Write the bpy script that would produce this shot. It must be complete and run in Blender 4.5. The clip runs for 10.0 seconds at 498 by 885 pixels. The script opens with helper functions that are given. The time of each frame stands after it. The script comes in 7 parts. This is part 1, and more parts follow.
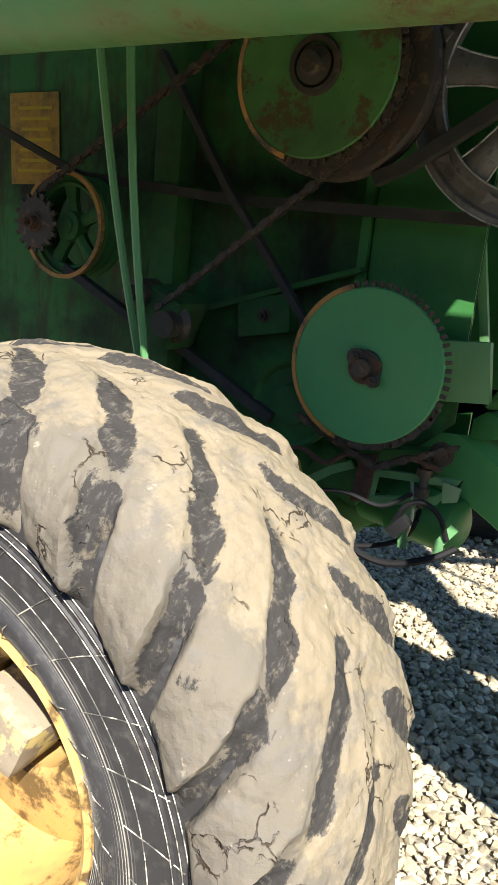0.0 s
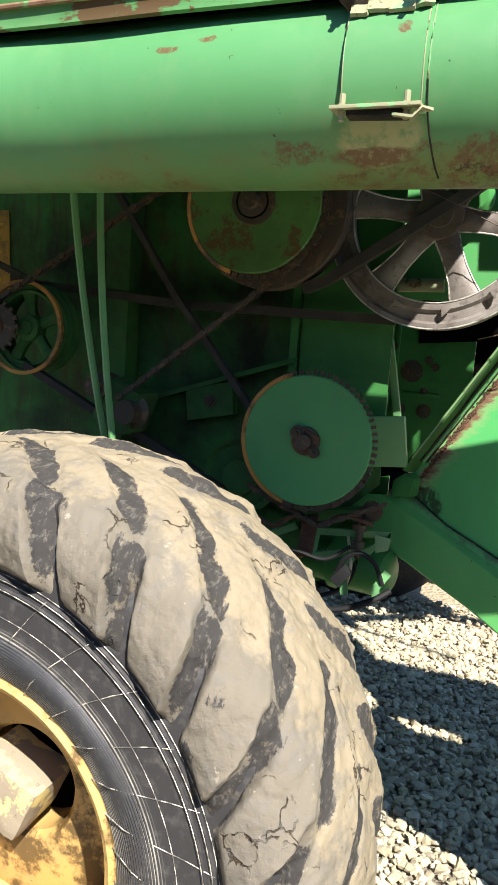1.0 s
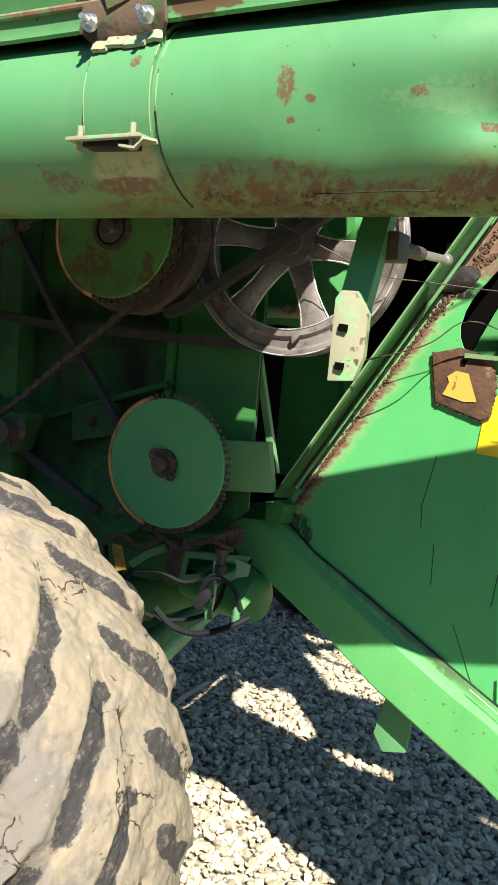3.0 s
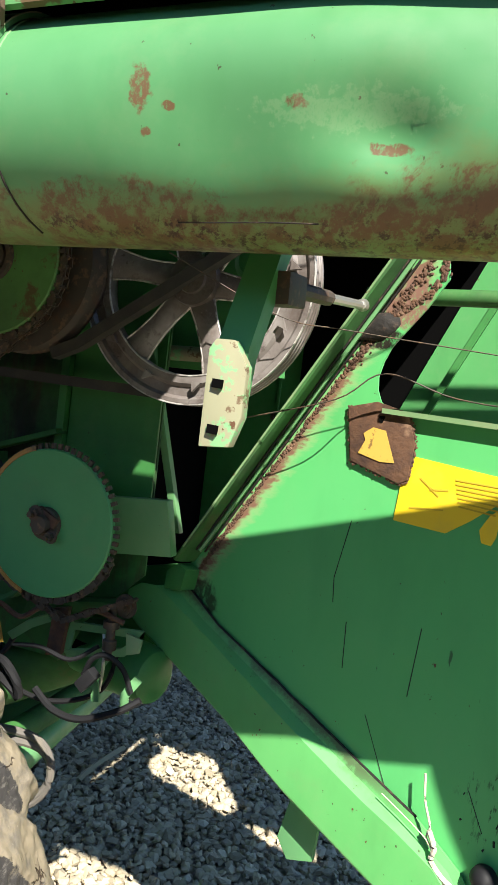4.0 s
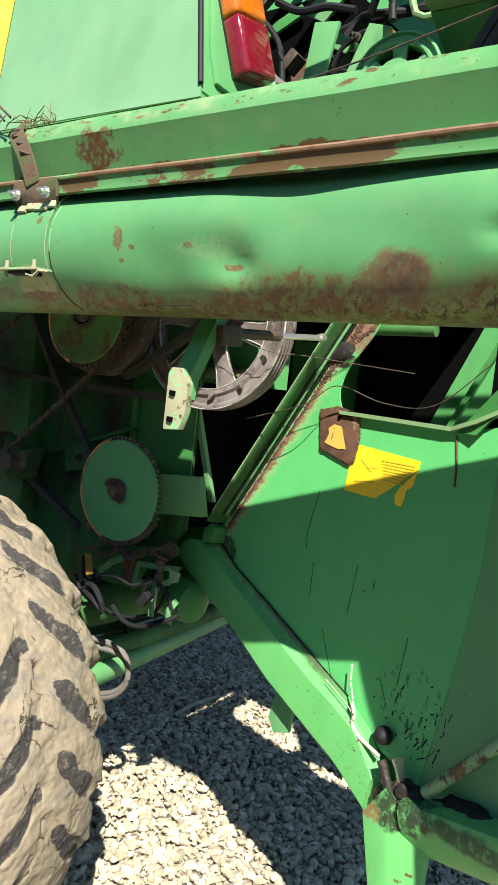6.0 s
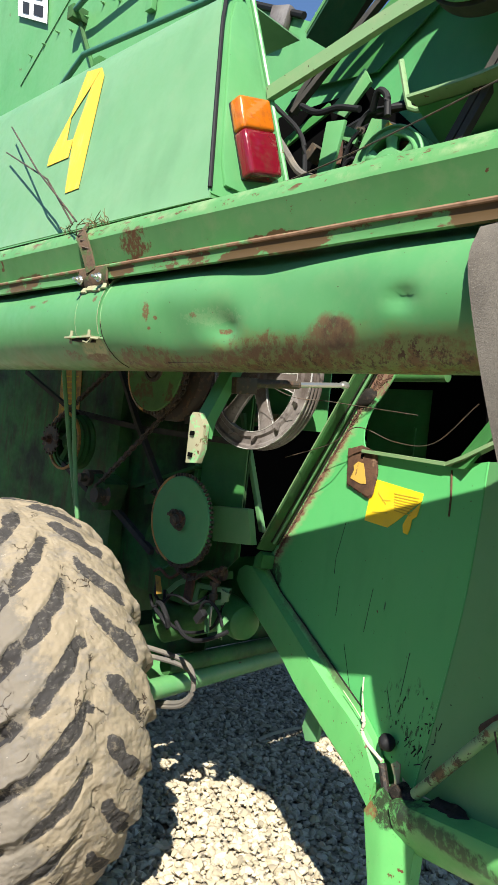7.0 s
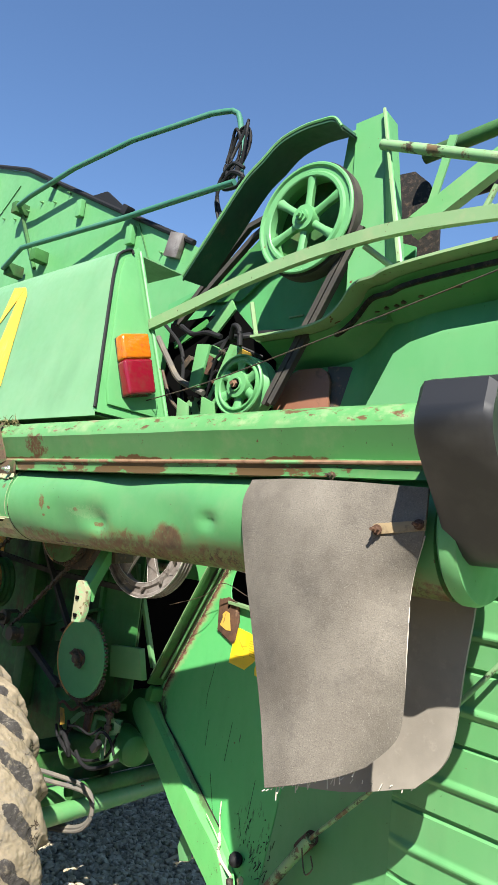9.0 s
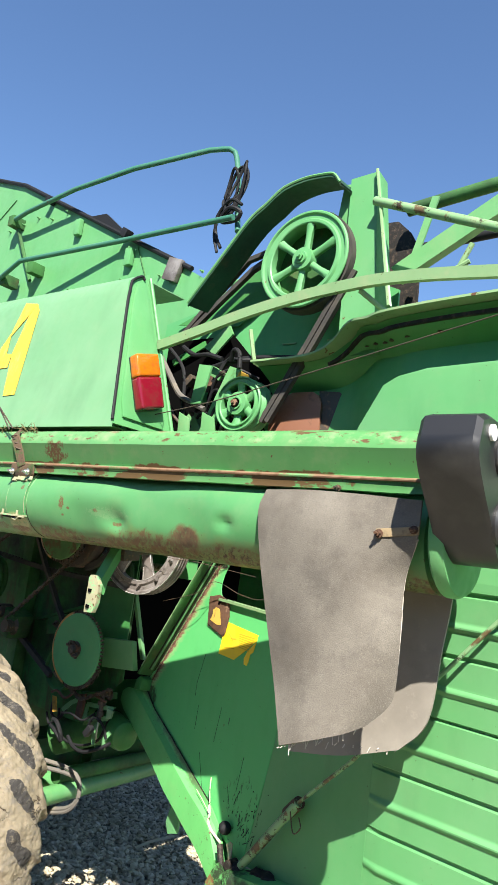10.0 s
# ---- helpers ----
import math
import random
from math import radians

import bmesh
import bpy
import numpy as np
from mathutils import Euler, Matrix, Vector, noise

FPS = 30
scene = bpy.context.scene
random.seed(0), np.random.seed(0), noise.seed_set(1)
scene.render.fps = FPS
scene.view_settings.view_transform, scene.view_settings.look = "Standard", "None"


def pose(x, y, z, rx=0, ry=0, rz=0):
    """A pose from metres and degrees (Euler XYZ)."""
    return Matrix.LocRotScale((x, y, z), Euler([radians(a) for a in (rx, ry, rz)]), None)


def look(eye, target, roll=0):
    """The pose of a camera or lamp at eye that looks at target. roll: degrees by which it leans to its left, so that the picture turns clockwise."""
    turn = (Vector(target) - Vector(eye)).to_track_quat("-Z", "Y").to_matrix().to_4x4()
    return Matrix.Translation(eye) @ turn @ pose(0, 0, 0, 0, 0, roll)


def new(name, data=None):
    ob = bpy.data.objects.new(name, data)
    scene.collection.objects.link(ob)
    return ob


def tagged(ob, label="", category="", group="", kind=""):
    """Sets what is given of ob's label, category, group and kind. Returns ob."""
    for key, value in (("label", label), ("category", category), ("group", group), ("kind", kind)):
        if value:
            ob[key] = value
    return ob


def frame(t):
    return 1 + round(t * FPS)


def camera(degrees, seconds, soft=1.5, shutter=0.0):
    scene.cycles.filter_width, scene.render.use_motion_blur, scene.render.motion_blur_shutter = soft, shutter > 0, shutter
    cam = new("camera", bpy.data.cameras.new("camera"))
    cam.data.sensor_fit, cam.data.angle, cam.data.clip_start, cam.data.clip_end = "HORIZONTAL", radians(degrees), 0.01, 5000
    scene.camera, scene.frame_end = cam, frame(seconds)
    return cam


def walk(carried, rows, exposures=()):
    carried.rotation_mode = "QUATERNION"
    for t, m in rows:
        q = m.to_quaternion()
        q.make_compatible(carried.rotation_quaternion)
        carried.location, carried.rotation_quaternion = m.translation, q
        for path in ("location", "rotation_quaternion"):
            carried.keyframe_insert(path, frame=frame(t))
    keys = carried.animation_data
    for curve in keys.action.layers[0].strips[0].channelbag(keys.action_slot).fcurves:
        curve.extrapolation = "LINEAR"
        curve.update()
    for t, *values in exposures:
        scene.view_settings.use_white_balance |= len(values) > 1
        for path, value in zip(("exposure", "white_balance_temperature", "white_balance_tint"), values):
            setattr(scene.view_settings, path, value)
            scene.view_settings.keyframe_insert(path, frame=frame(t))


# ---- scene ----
EXPO = 1.50
cam = camera(39.1, 10.0, soft=1.3)
PATH = [
    (0, (0.026, -0.005, 1.525), (-0.901, 1.692, 1.013), 5.6),
    (0.5, (-0.003, -0.145, 1.542), (-0.747, 1.679, 1.194), 4.5),
    (1, (-0.017, -0.277, 1.538), (-0.693, 1.587, 1.277), 4.1),
    (1.5, (0.034, -0.305, 1.55), (-0.646, 1.567, 1.371), 4.0),
    (2, (0.207, -0.221, 1.559), (-0.547, 1.621, 1.363), 4.1),
    (2.5, (0.354, -0.173, 1.574), (-0.516, 1.62, 1.4), 6.3),
    (3, (0.396, -0.119, 1.575), (-0.404, 1.703, 1.369), 5.2),
    (3.2, (0.386, -0.081, 1.592), (-0.321, 1.783, 1.427), 7.1),
    (4.3, (0.495, 0.121, 1.623), (-0.195, 1.996, 1.53), 6.7),
    (4.5, (0.591, 0.108, 1.618), (-0.245, 1.92, 1.481), 7.8),
    (5, (0.749, 0.041, 1.632), (-0.338, 1.716, 1.526), 5.0),
    (5.5, (0.885, -0.125, 1.624), (-0.181, 1.566, 1.561), 3.3),
    (6, (1.045, -0.279, 1.64), (-0.036, 1.4, 1.535), 6.4),
    (6.2, (1.123, -0.305, 1.643), (-0.049, 1.314, 1.576), 6.2),
    (7.3, (1.591, -0.311, 1.655), (0.172, 1.099, 1.639), 6.3),
    (7.5, (1.653, -0.379, 1.67), (0.267, 1.062, 1.688), 5.4),
    (8, (1.799, -0.502, 1.77), (0.585, 1.082, 1.898), 6.9),
    (8.5, (1.931, -0.478, 1.855), (0.678, 1.073, 2.012), 5.7),
    (9, (2.014, -0.508, 1.887), (0.689, 0.964, 2.163), 6.1),
    (9.5, (2.039, -0.636, 1.875), (0.837, 0.93, 2.195), 6.4),
    (10, (2.064, -0.839, 1.841), (0.848, 0.717, 2.159), 7.6),
]
walk(cam, [(t, look(eye, target, roll)) for t, eye, target, roll in PATH],
     exposures=[(0.0, EXPO), (5.0, EXPO), (6.0, EXPO - 0.1), (7.5, EXPO - 0.22), (8.0, EXPO - 0.18), (9.0, EXPO), (10.0, EXPO + 0.05)])

# ---------------------------------------------------------------- light
SUN_AZ, SUN_EL = radians(38.5), radians(45.9)      # azimuth from -y towards +x
to_sun = Vector((math.sin(SUN_AZ) * math.cos(SUN_EL), -math.cos(SUN_AZ) * math.cos(SUN_EL), math.sin(SUN_EL)))
world = bpy.data.worlds.new("sky")
scene.world = world
world.use_nodes = True
wn = world.node_tree.nodes
sky = wn.new("ShaderNodeTexSky")
sky.sky_type, sky.sun_disc = "NISHITA", False
sky.sun_elevation, sky.sun_rotation = SUN_EL, math.atan2(to_sun.x, to_sun.y)
sky.air_density, sky.dust_density, sky.ozone_density = 1.0, 0.05, 6.5
world.node_tree.links.new(sky.outputs[0], wn["Background"].inputs[0])
wn["Background"].inputs[1].default_value = 0.071
sun = new("sun", bpy.data.lights.new("sun", "SUN"))
sun.data.energy, sun.data.angle, sun.data.color = 5.0, radians(0.53), (1.0, 0.95, 0.86)
sun.matrix_world = look(to_sun * 30, (0, 0, 0))


# ---------------------------------------------------------------- materials
class Mat:
    """A small node material builder."""

    def __init__(self, name, color=(0.5, 0.5, 0.5), rough=0.5, metal=0.0, spec=0.5):
        self.m = bpy.data.materials.new(name)
        self.m.use_nodes = True
        self.n, self.l = self.m.node_tree.nodes, self.m.node_tree.links
        self.b = self.n["Principled BSDF"]
        self.b.inputs["Base Color"].default_value = (*color, 1)
        self.b.inputs["Roughness"].default_value = rough
        self.b.inputs["Metallic"].default_value = metal
        self.b.inputs["Specular IOR Level"].default_value = spec
        self.pos = self.n.new("ShaderNodeNewGeometry").outputs["Position"]
        self.col = None

    def noise(self, scale, detail=4.0, rough=0.55, stretch=None, vec=None, turn=0.0):
        v = vec or self.pos
        if turn:
            rt = self.n.new("ShaderNodeMapping")
            rt.inputs["Rotation"].default_value = (0, turn, 0)
            self.l.new(v, rt.inputs[0])
            v = rt.outputs[0]
        if stretch:
            mp = self.n.new("ShaderNodeMapping")
            mp.inputs["Scale"].default_value = stretch
            self.l.new(v, mp.inputs[0])
            v = mp.outputs[0]
        t = self.n.new("ShaderNodeTexNoise")
        t.inputs["Scale"].default_value, t.inputs["Detail"].default_value, t.inputs["Roughness"].default_value = scale, detail, rough
        self.l.new(v, t.inputs["Vector"])
        return t.outputs["Fac"]

    def cells(self, scale, feature="F1", stretch=None):
        v = self.pos
        if stretch:
            mp = self.n.new("ShaderNodeMapping")
            mp.inputs["Scale"].default_value = stretch
            self.l.new(v, mp.inputs[0])
            v = mp.outputs[0]
        t = self.n.new("ShaderNodeTexVoronoi")
        t.feature = feature
        t.inputs["Scale"].default_value = scale
        self.l.new(v, t.inputs["Vector"])
        return t.outputs["Distance"]

    def ramp(self, fac, lo, hi, a=0.0, b=1.0):
        r = self.n.new("ShaderNodeMapRange")
        r.inputs["From Min"].default_value, r.inputs["From Max"].default_value = lo, hi
        r.inputs["To Min"].default_value, r.inputs["To Max"].default_value = a, b
        self.l.new(fac, r.inputs["Value"])
        return r.outputs["Result"]

    def math(self, op, a, b):
        r = self.n.new("ShaderNodeMath")
        r.operation = op
        for i, v in enumerate((a, b)):
            if isinstance(v, (int, float)):
                r.inputs[i].default_value = v
            else:
                self.l.new(v, r.inputs[i])
        return r.outputs[0]

    def blob(self, at, size, wob=0.6, scale=30):
        """A ragged spot round a place: size in metres along x, y, z."""
        mp = self.n.new("ShaderNodeMapping")
        mp.inputs["Location"].default_value = [-a / r for a, r in zip(at, size)]
        mp.inputs["Scale"].default_value = [1 / r for r in size]
        self.l.new(self.pos, mp.inputs[0])
        ln = self.n.new("ShaderNodeVectorMath")
        ln.operation = "LENGTH"
        self.l.new(mp.outputs[0], ln.inputs[0])
        d = self.math("ADD", ln.outputs["Value"], self.ramp(self.noise(scale, 6, 0.65), 0.2, 0.8, -wob, wob))
        m1 = self.ramp(d, 1.08, 0.80)
        m2 = self.ramp(self.noise(scale * 3.2, 6, 0.75, stretch=(1, 1, 0.6)), 0.38, 0.50, 0.25, 1.0)
        return self.math("MULTIPLY", m1, m2)

    def axis(self, i):
        s = self.n.new("ShaderNodeSeparateXYZ")
        self.l.new(self.pos, s.inputs[0])
        return s.outputs[i]

    def over(self, color, fac):
        """Lays a colour over what is there, by fac."""
        x = self.n.new("ShaderNodeMix")
        x.data_type = "RGBA"
        if self.col is None:
            x.inputs["A"].default_value = tuple(self.b.inputs["Base Color"].default_value)
        else:
            self.l.new(self.col, x.inputs["A"])
        x.inputs["B"].default_value = (*color, 1)
        if isinstance(fac, (int, float)):
            x.inputs["Factor"].default_value = fac
        else:
            self.l.new(fac, x.inputs["Factor"])
        self.col = x.outputs["Result"]
        self.l.new(self.col, self.b.inputs["Base Color"])
        return self

    def rough(self, fac, lo, hi, a, b):
        self.l.new(self.ramp(fac, lo, hi, a, b), self.b.inputs["Roughness"])
        return self

    def bump(self, fac, strength=0.2, dist=0.002):
        b = self.n.new("ShaderNodeBump")
        b.inputs["Strength"].default_value, b.inputs["Distance"].default_value = strength, dist
        self.l.new(fac, b.inputs["Height"])
        if self.b.inputs["Normal"].is_linked:
            self.l.new(self.b.inputs["Normal"].links[0].from_socket, b.inputs["Normal"])
        self.l.new(b.outputs[0], self.b.inputs["Normal"])
        return self


RUST, RUST_DARK, DUST = (0.098, 0.046, 0.022), (0.045, 0.022, 0.014), (0.36, 0.29, 0.19)


def paint(name, color=(0.094, 0.30, 0.102), fade=0.45, chips=0.5, dust=0.2, grime=0.0, rough=0.42):
    """Weathered machine paint: faded patches, chips to rust, streaks of dust, greasy grime."""
    color = (color[0] * 0.96, color[1] * 0.87, color[2] * 0.88)
    m = Mat(name, color, rough, spec=0.3)
    pale = tuple(c * 0.8 + 0.13 * f for c, f in zip(color, (1.0, 1.05, 0.92)))
    m.over(pale, m.ramp(m.noise(2.2, 5), 0.35, 0.75, 0, fade))
    m.over(tuple(c * 0.6 for c in color), m.ramp(m.noise(9, 6, stretch=(1, 1, 0.35)), 0.52, 0.8, 0, 0.35))
    m.over(DUST, m.ramp(m.noise(14, 8, 0.7), 0.5, 0.85, 0, dust))
    if grime:
        m.over((0.018, 0.02, 0.014), m.ramp(m.noise(5, 7, 0.65), 0.42, 0.7, 0, grime))
        m.over(RUST, m.ramp(m.noise(7, 6, 0.7), 0.58, 0.72, 0, grime * 0.55))
    if chips:
        spot = m.ramp(m.noise(22, 5, 0.62), 0.745 - 0.07 * chips, 0.755 - 0.07 * chips)
        m.over(RUST, spot)
        fine = m.ramp(m.noise(70, 3, 0.6), 0.74 - 0.04 * chips, 0.76 - 0.04 * chips, 0, 0.8)
        m.over(RUST_DARK, fine)
    m.rough(m.noise(30, 4), 0.3, 0.7, rough - 0.08, rough + 0.12)
    m.bump(m.noise(180, 2), 0.05, 0.0006)
    m.bump(m.noise(6, 3), 0.12, 0.006)
    return m


M = {}
M["green"] = paint("green_paint").m
M["green_clean"] = paint("clean_green_paint", (0.088, 0.31, 0.108), chips=0.4, dust=0.08, fade=0.3).m
# both greens are darkened for the recess's shade, beyond their grime
M["green_grimy_shade"] = paint("grimy_shaded_green_paint", (0.036, 0.150, 0.034), fade=0.04, chips=0.35, dust=0.12, grime=0.75, rough=0.7).m
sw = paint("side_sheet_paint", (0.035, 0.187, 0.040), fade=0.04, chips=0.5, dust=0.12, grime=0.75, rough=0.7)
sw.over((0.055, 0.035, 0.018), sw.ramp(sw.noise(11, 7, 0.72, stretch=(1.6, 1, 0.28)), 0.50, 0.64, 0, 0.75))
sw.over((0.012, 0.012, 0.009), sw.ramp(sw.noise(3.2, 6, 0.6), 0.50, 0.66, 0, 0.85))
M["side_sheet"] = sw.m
M["green_deep"] = paint("deep_green_paint", (0.046, 0.23, 0.055), fade=0.06, chips=0.15, dust=0.1, grime=0.35).m
M["green_pale"] = paint("pale_green_paint", (0.175, 0.325, 0.145), fade=0.2, chips=1.2, dust=0.45, rough=0.5).m
M["green_hood"] = paint("faded_hood_paint", (0.122, 0.30, 0.140), fade=0.4, chips=0.0, dust=0.10, rough=0.38).m
M["disc_green"] = paint("disc_paint", (0.078, 0.325, 0.115), fade=0.05, chips=0.0, dust=0.10, grime=0.12).m
spm = paint("sprocket_paint", (0.085, 0.245, 0.060), fade=0.1, chips=0.5, dust=0.15, grime=0.45, rough=0.5)
spm.over(RUST, spm.ramp(spm.noise(14, 6, 0.7), 0.52, 0.58, 0, 0.8))
M["sprocket"] = spm.m
chm = paint("chute_paint", (0.086, 0.445, 0.132), fade=0.12, chips=0.5, dust=0.04)
off = chm.math("ADD", chm.math("ADD", chm.math("MULTIPLY", chm.axis(0), 0.853), chm.math("MULTIPLY", chm.axis(2), -0.521)), 0.8209)
off = chm.math("MAXIMUM", off, chm.math("MULTIPLY", off, -2.2))
feather = chm.math("ADD", off, chm.ramp(chm.noise(26, 8, 0.75, stretch=(0.5, 0.5, 1.3)), 0.2, 0.8, -0.032, 0.032))
above = chm.ramp(chm.axis(2), 1.17, 1.20)
chm.over((0.30, 0.36, 0.17), chm.math("MULTIPLY", above, chm.ramp(feather, 0.042, 0.012, 0, 0.65)))
chm.over((0.17, 0.075, 0.055), chm.math("MULTIPLY", above, chm.ramp(feather, 0.020, 0.008, 0, 0.92)))
chm.over((0.20, 0.11, 0.08), chm.blob((0.205, 1.545, 1.88), (0.05, 0.3, 0.07), 0.5, 30))
chm.over((0.02, 0.016, 0.012), chm.blob((0.165, 1.545, 1.795), (0.055, 0.3, 0.022), 0.6, 26))
chm.over((0.02, 0.018, 0.013), chm.math("MULTIPLY", chm.blob((-0.20, 1.59, 1.175), (0.05, 0.3, 0.04), 0.6, 20), 0.85))
chm.over((0.02, 0.05, 0.025), chm.ramp(chm.noise(9, 5, 0.6, stretch=(7, 7, 0.5)), 0.715, 0.73, 0, 0.8))
chm.over((0.02, 0.045, 0.022), chm.math("MULTIPLY", chm.blob((0.53, 1.35, 0.96), (0.10, 0.4, 0.10), 0.6, 12), chm.ramp(chm.noise(40, 5, 0.7, stretch=(2, 2, 0.5)), 0.55, 0.60, 0, 0.85)))
M["chute"] = chm.m
# very dark green puts the shade under the belt guard into its paint
M["guard_shade"] = paint("shaded_guard_paint", (0.014, 0.070, 0.036), fade=0.0, chips=0.3, dust=0.08, grime=0.5, rough=0.6).m
bmm = paint("beam_paint", (0.104, 0.42, 0.118), fade=0.12, chips=0.9, dust=0.12, grime=0.10)
# olive-brown band darkens the beam along its inner groove, broken by noise
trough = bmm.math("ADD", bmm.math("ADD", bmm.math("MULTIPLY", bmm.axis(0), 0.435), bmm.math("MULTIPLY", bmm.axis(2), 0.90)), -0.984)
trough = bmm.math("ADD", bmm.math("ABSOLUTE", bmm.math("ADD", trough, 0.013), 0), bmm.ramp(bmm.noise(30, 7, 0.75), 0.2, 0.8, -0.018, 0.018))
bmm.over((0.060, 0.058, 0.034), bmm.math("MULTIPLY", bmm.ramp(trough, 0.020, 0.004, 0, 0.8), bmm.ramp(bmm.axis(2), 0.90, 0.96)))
bmm.over((0.016, 0.013, 0.011), bmm.math("MULTIPLY", bmm.blob((0.575, 1.27, 0.775), (0.085, 0.12, 0.055), 0.7, 22), 0.92))
# rear rail's upper band darkened, its shade put into the colour
bmm.over((0.022, 0.030, 0.024), bmm.math("MULTIPLY", bmm.blob((0.76, 1.23, 0.785), (0.16, 0.12, 0.030), 0.6, 14), 0.8))
bmm.over((0.20, 0.085, 0.04), bmm.math("MULTIPLY", bmm.blob((0.500, 1.26, 0.735), (0.035, 0.08, 0.022), 0.7, 40), 0.9))
bmm.over((0.06, 0.045, 0.025), bmm.math("MULTIPLY", bmm.blob((0.43, 1.28, 0.80), (0.09, 0.1, 0.07), 0.5, 14), bmm.ramp(bmm.noise(75, 4, 0.7), 0.60, 0.63, 0, 0.9)))
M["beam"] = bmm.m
rg = paint("rust_flecked_paint", (0.16, 0.34, 0.15), fade=0.3, chips=1.0, dust=0.4)
rg.over(RUST, rg.ramp(rg.noise(16, 6, 0.7), 0.52, 0.58, 0, 0.9))
rg.over((0.028, 0.022, 0.016), rg.ramp(rg.noise(22, 6, 0.75), 0.56, 0.60, 0, 0.9))
M["rusty_green"] = rg.m
chk = paint("chalky_paint", (0.27, 0.29, 0.175), fade=0.0, chips=0.9, dust=0.3, rough=0.7)
chk.over((0.16, 0.40, 0.17), chk.ramp(chk.noise(40, 5, 0.7), 0.54, 0.58, 0, 0.8))
chk.over(RUST, chk.ramp(chk.noise(28, 6, 0.7), 0.60, 0.63, 0, 0.8))
M["chalky"] = chk.m
M["green_body"] = paint("tail_panel_paint", (0.074, 0.31, 0.095), fade=0.08, chips=0.25, dust=0.08).m

wr = Mat("worn_orange_rim", (0.05, 0.045, 0.03), 0.6)
wr.over((0.46, 0.22, 0.04), wr.ramp(wr.noise(9, 6, 0.7), 0.36, 0.50, 0, 0.9))
M["worn"] = wr.m
rust = Mat("rust", RUST, 0.85)
rust.over(RUST_DARK, rust.ramp(rust.noise(30, 6, 0.7), 0.4, 0.65))
rust.over((0.33, 0.2, 0.12), rust.ramp(rust.noise(18, 5), 0.6, 0.75, 0, 0.7))
rust.bump(rust.noise(120, 5), 0.6, 0.003)
M["rust"] = rust.m
bd = Mat("rusty_bead", (0.20, 0.115, 0.065), 0.8)
bd.over((0.10, 0.28, 0.10), bd.ramp(bd.noise(6, 6, 0.65), 0.50, 0.56, 0, 0.9))
bd.over((0.12, 0.06, 0.03), bd.ramp(bd.noise(30, 5, 0.6), 0.5, 0.65, 0, 0.8))
M["bead"] = bd.m
rp = Mat("bleached_rope", (0.46, 0.42, 0.33), 0.9, spec=0.1)
rp.over((0.30, 0.25, 0.17), rp.ramp(rp.noise(60, 5, 0.7), 0.55, 0.68, 0, 0.7))
rp.bump(rp.noise(200, 4), 0.5, 0.002)
M["rope"] = rp.m
st = Mat("dry_straw", (0.16, 0.135, 0.065), 0.9, spec=0.1)
st.over((0.06, 0.07, 0.025), st.ramp(st.noise(40, 4), 0.45, 0.62, 0, 0.8))
M["straw"] = st.m
hr = Mat("mossy_rust", (0.10, 0.062, 0.036), 0.85)
hr.over((0.045, 0.085, 0.022), hr.ramp(hr.noise(26, 6, 0.7), 0.50, 0.60, 0, 0.9))
hr.over((0.022, 0.016, 0.012), hr.ramp(hr.noise(16, 6, 0.7), 0.55, 0.66, 0, 0.8))
hr.bump(hr.noise(120, 5), 0.5, 0.003)
M["mossy"] = hr.m

AGED = (0.118, 0.063, 0.031)
tubem = paint("auger_paint", (0.070, 0.258, 0.090), fade=0.2, chips=0.45, dust=0.12)
low = tubem.ramp(tubem.axis(2), 1.90, 1.815)
along = tubem.ramp(tubem.axis(0), -0.45, 0.25, 0.5, 1.0)
blot = tubem.math("ADD", tubem.math("MULTIPLY", low, along), tubem.ramp(tubem.noise(6, 7, 0.68, stretch=(1, 1, 1.6)), 0.2, 0.8, -0.5, 0.5))
# olive tint of the belly, also darkened for the underside's shade
tubem.over((0.15, 0.165, 0.055), tubem.ramp(blot, 0.25, 0.75, 0, 0.75))
streak = tubem.noise(24, 8, 0.78, stretch=(1.7, 1, 0.9), turn=-0.7)
tubem.over(AGED, tubem.math("MULTIPLY", tubem.ramp(blot, 0.55, 0.80, 0, 1.0), tubem.ramp(streak, 0.46, 0.54, 0.05, 0.95)))
tubem.over(RUST_DARK, tubem.math("MULTIPLY", tubem.ramp(blot, 0.66, 0.85), tubem.ramp(tubem.noise(50, 6, 0.75, stretch=(2, 1, 0.8), turn=-0.7), 0.52, 0.58)))
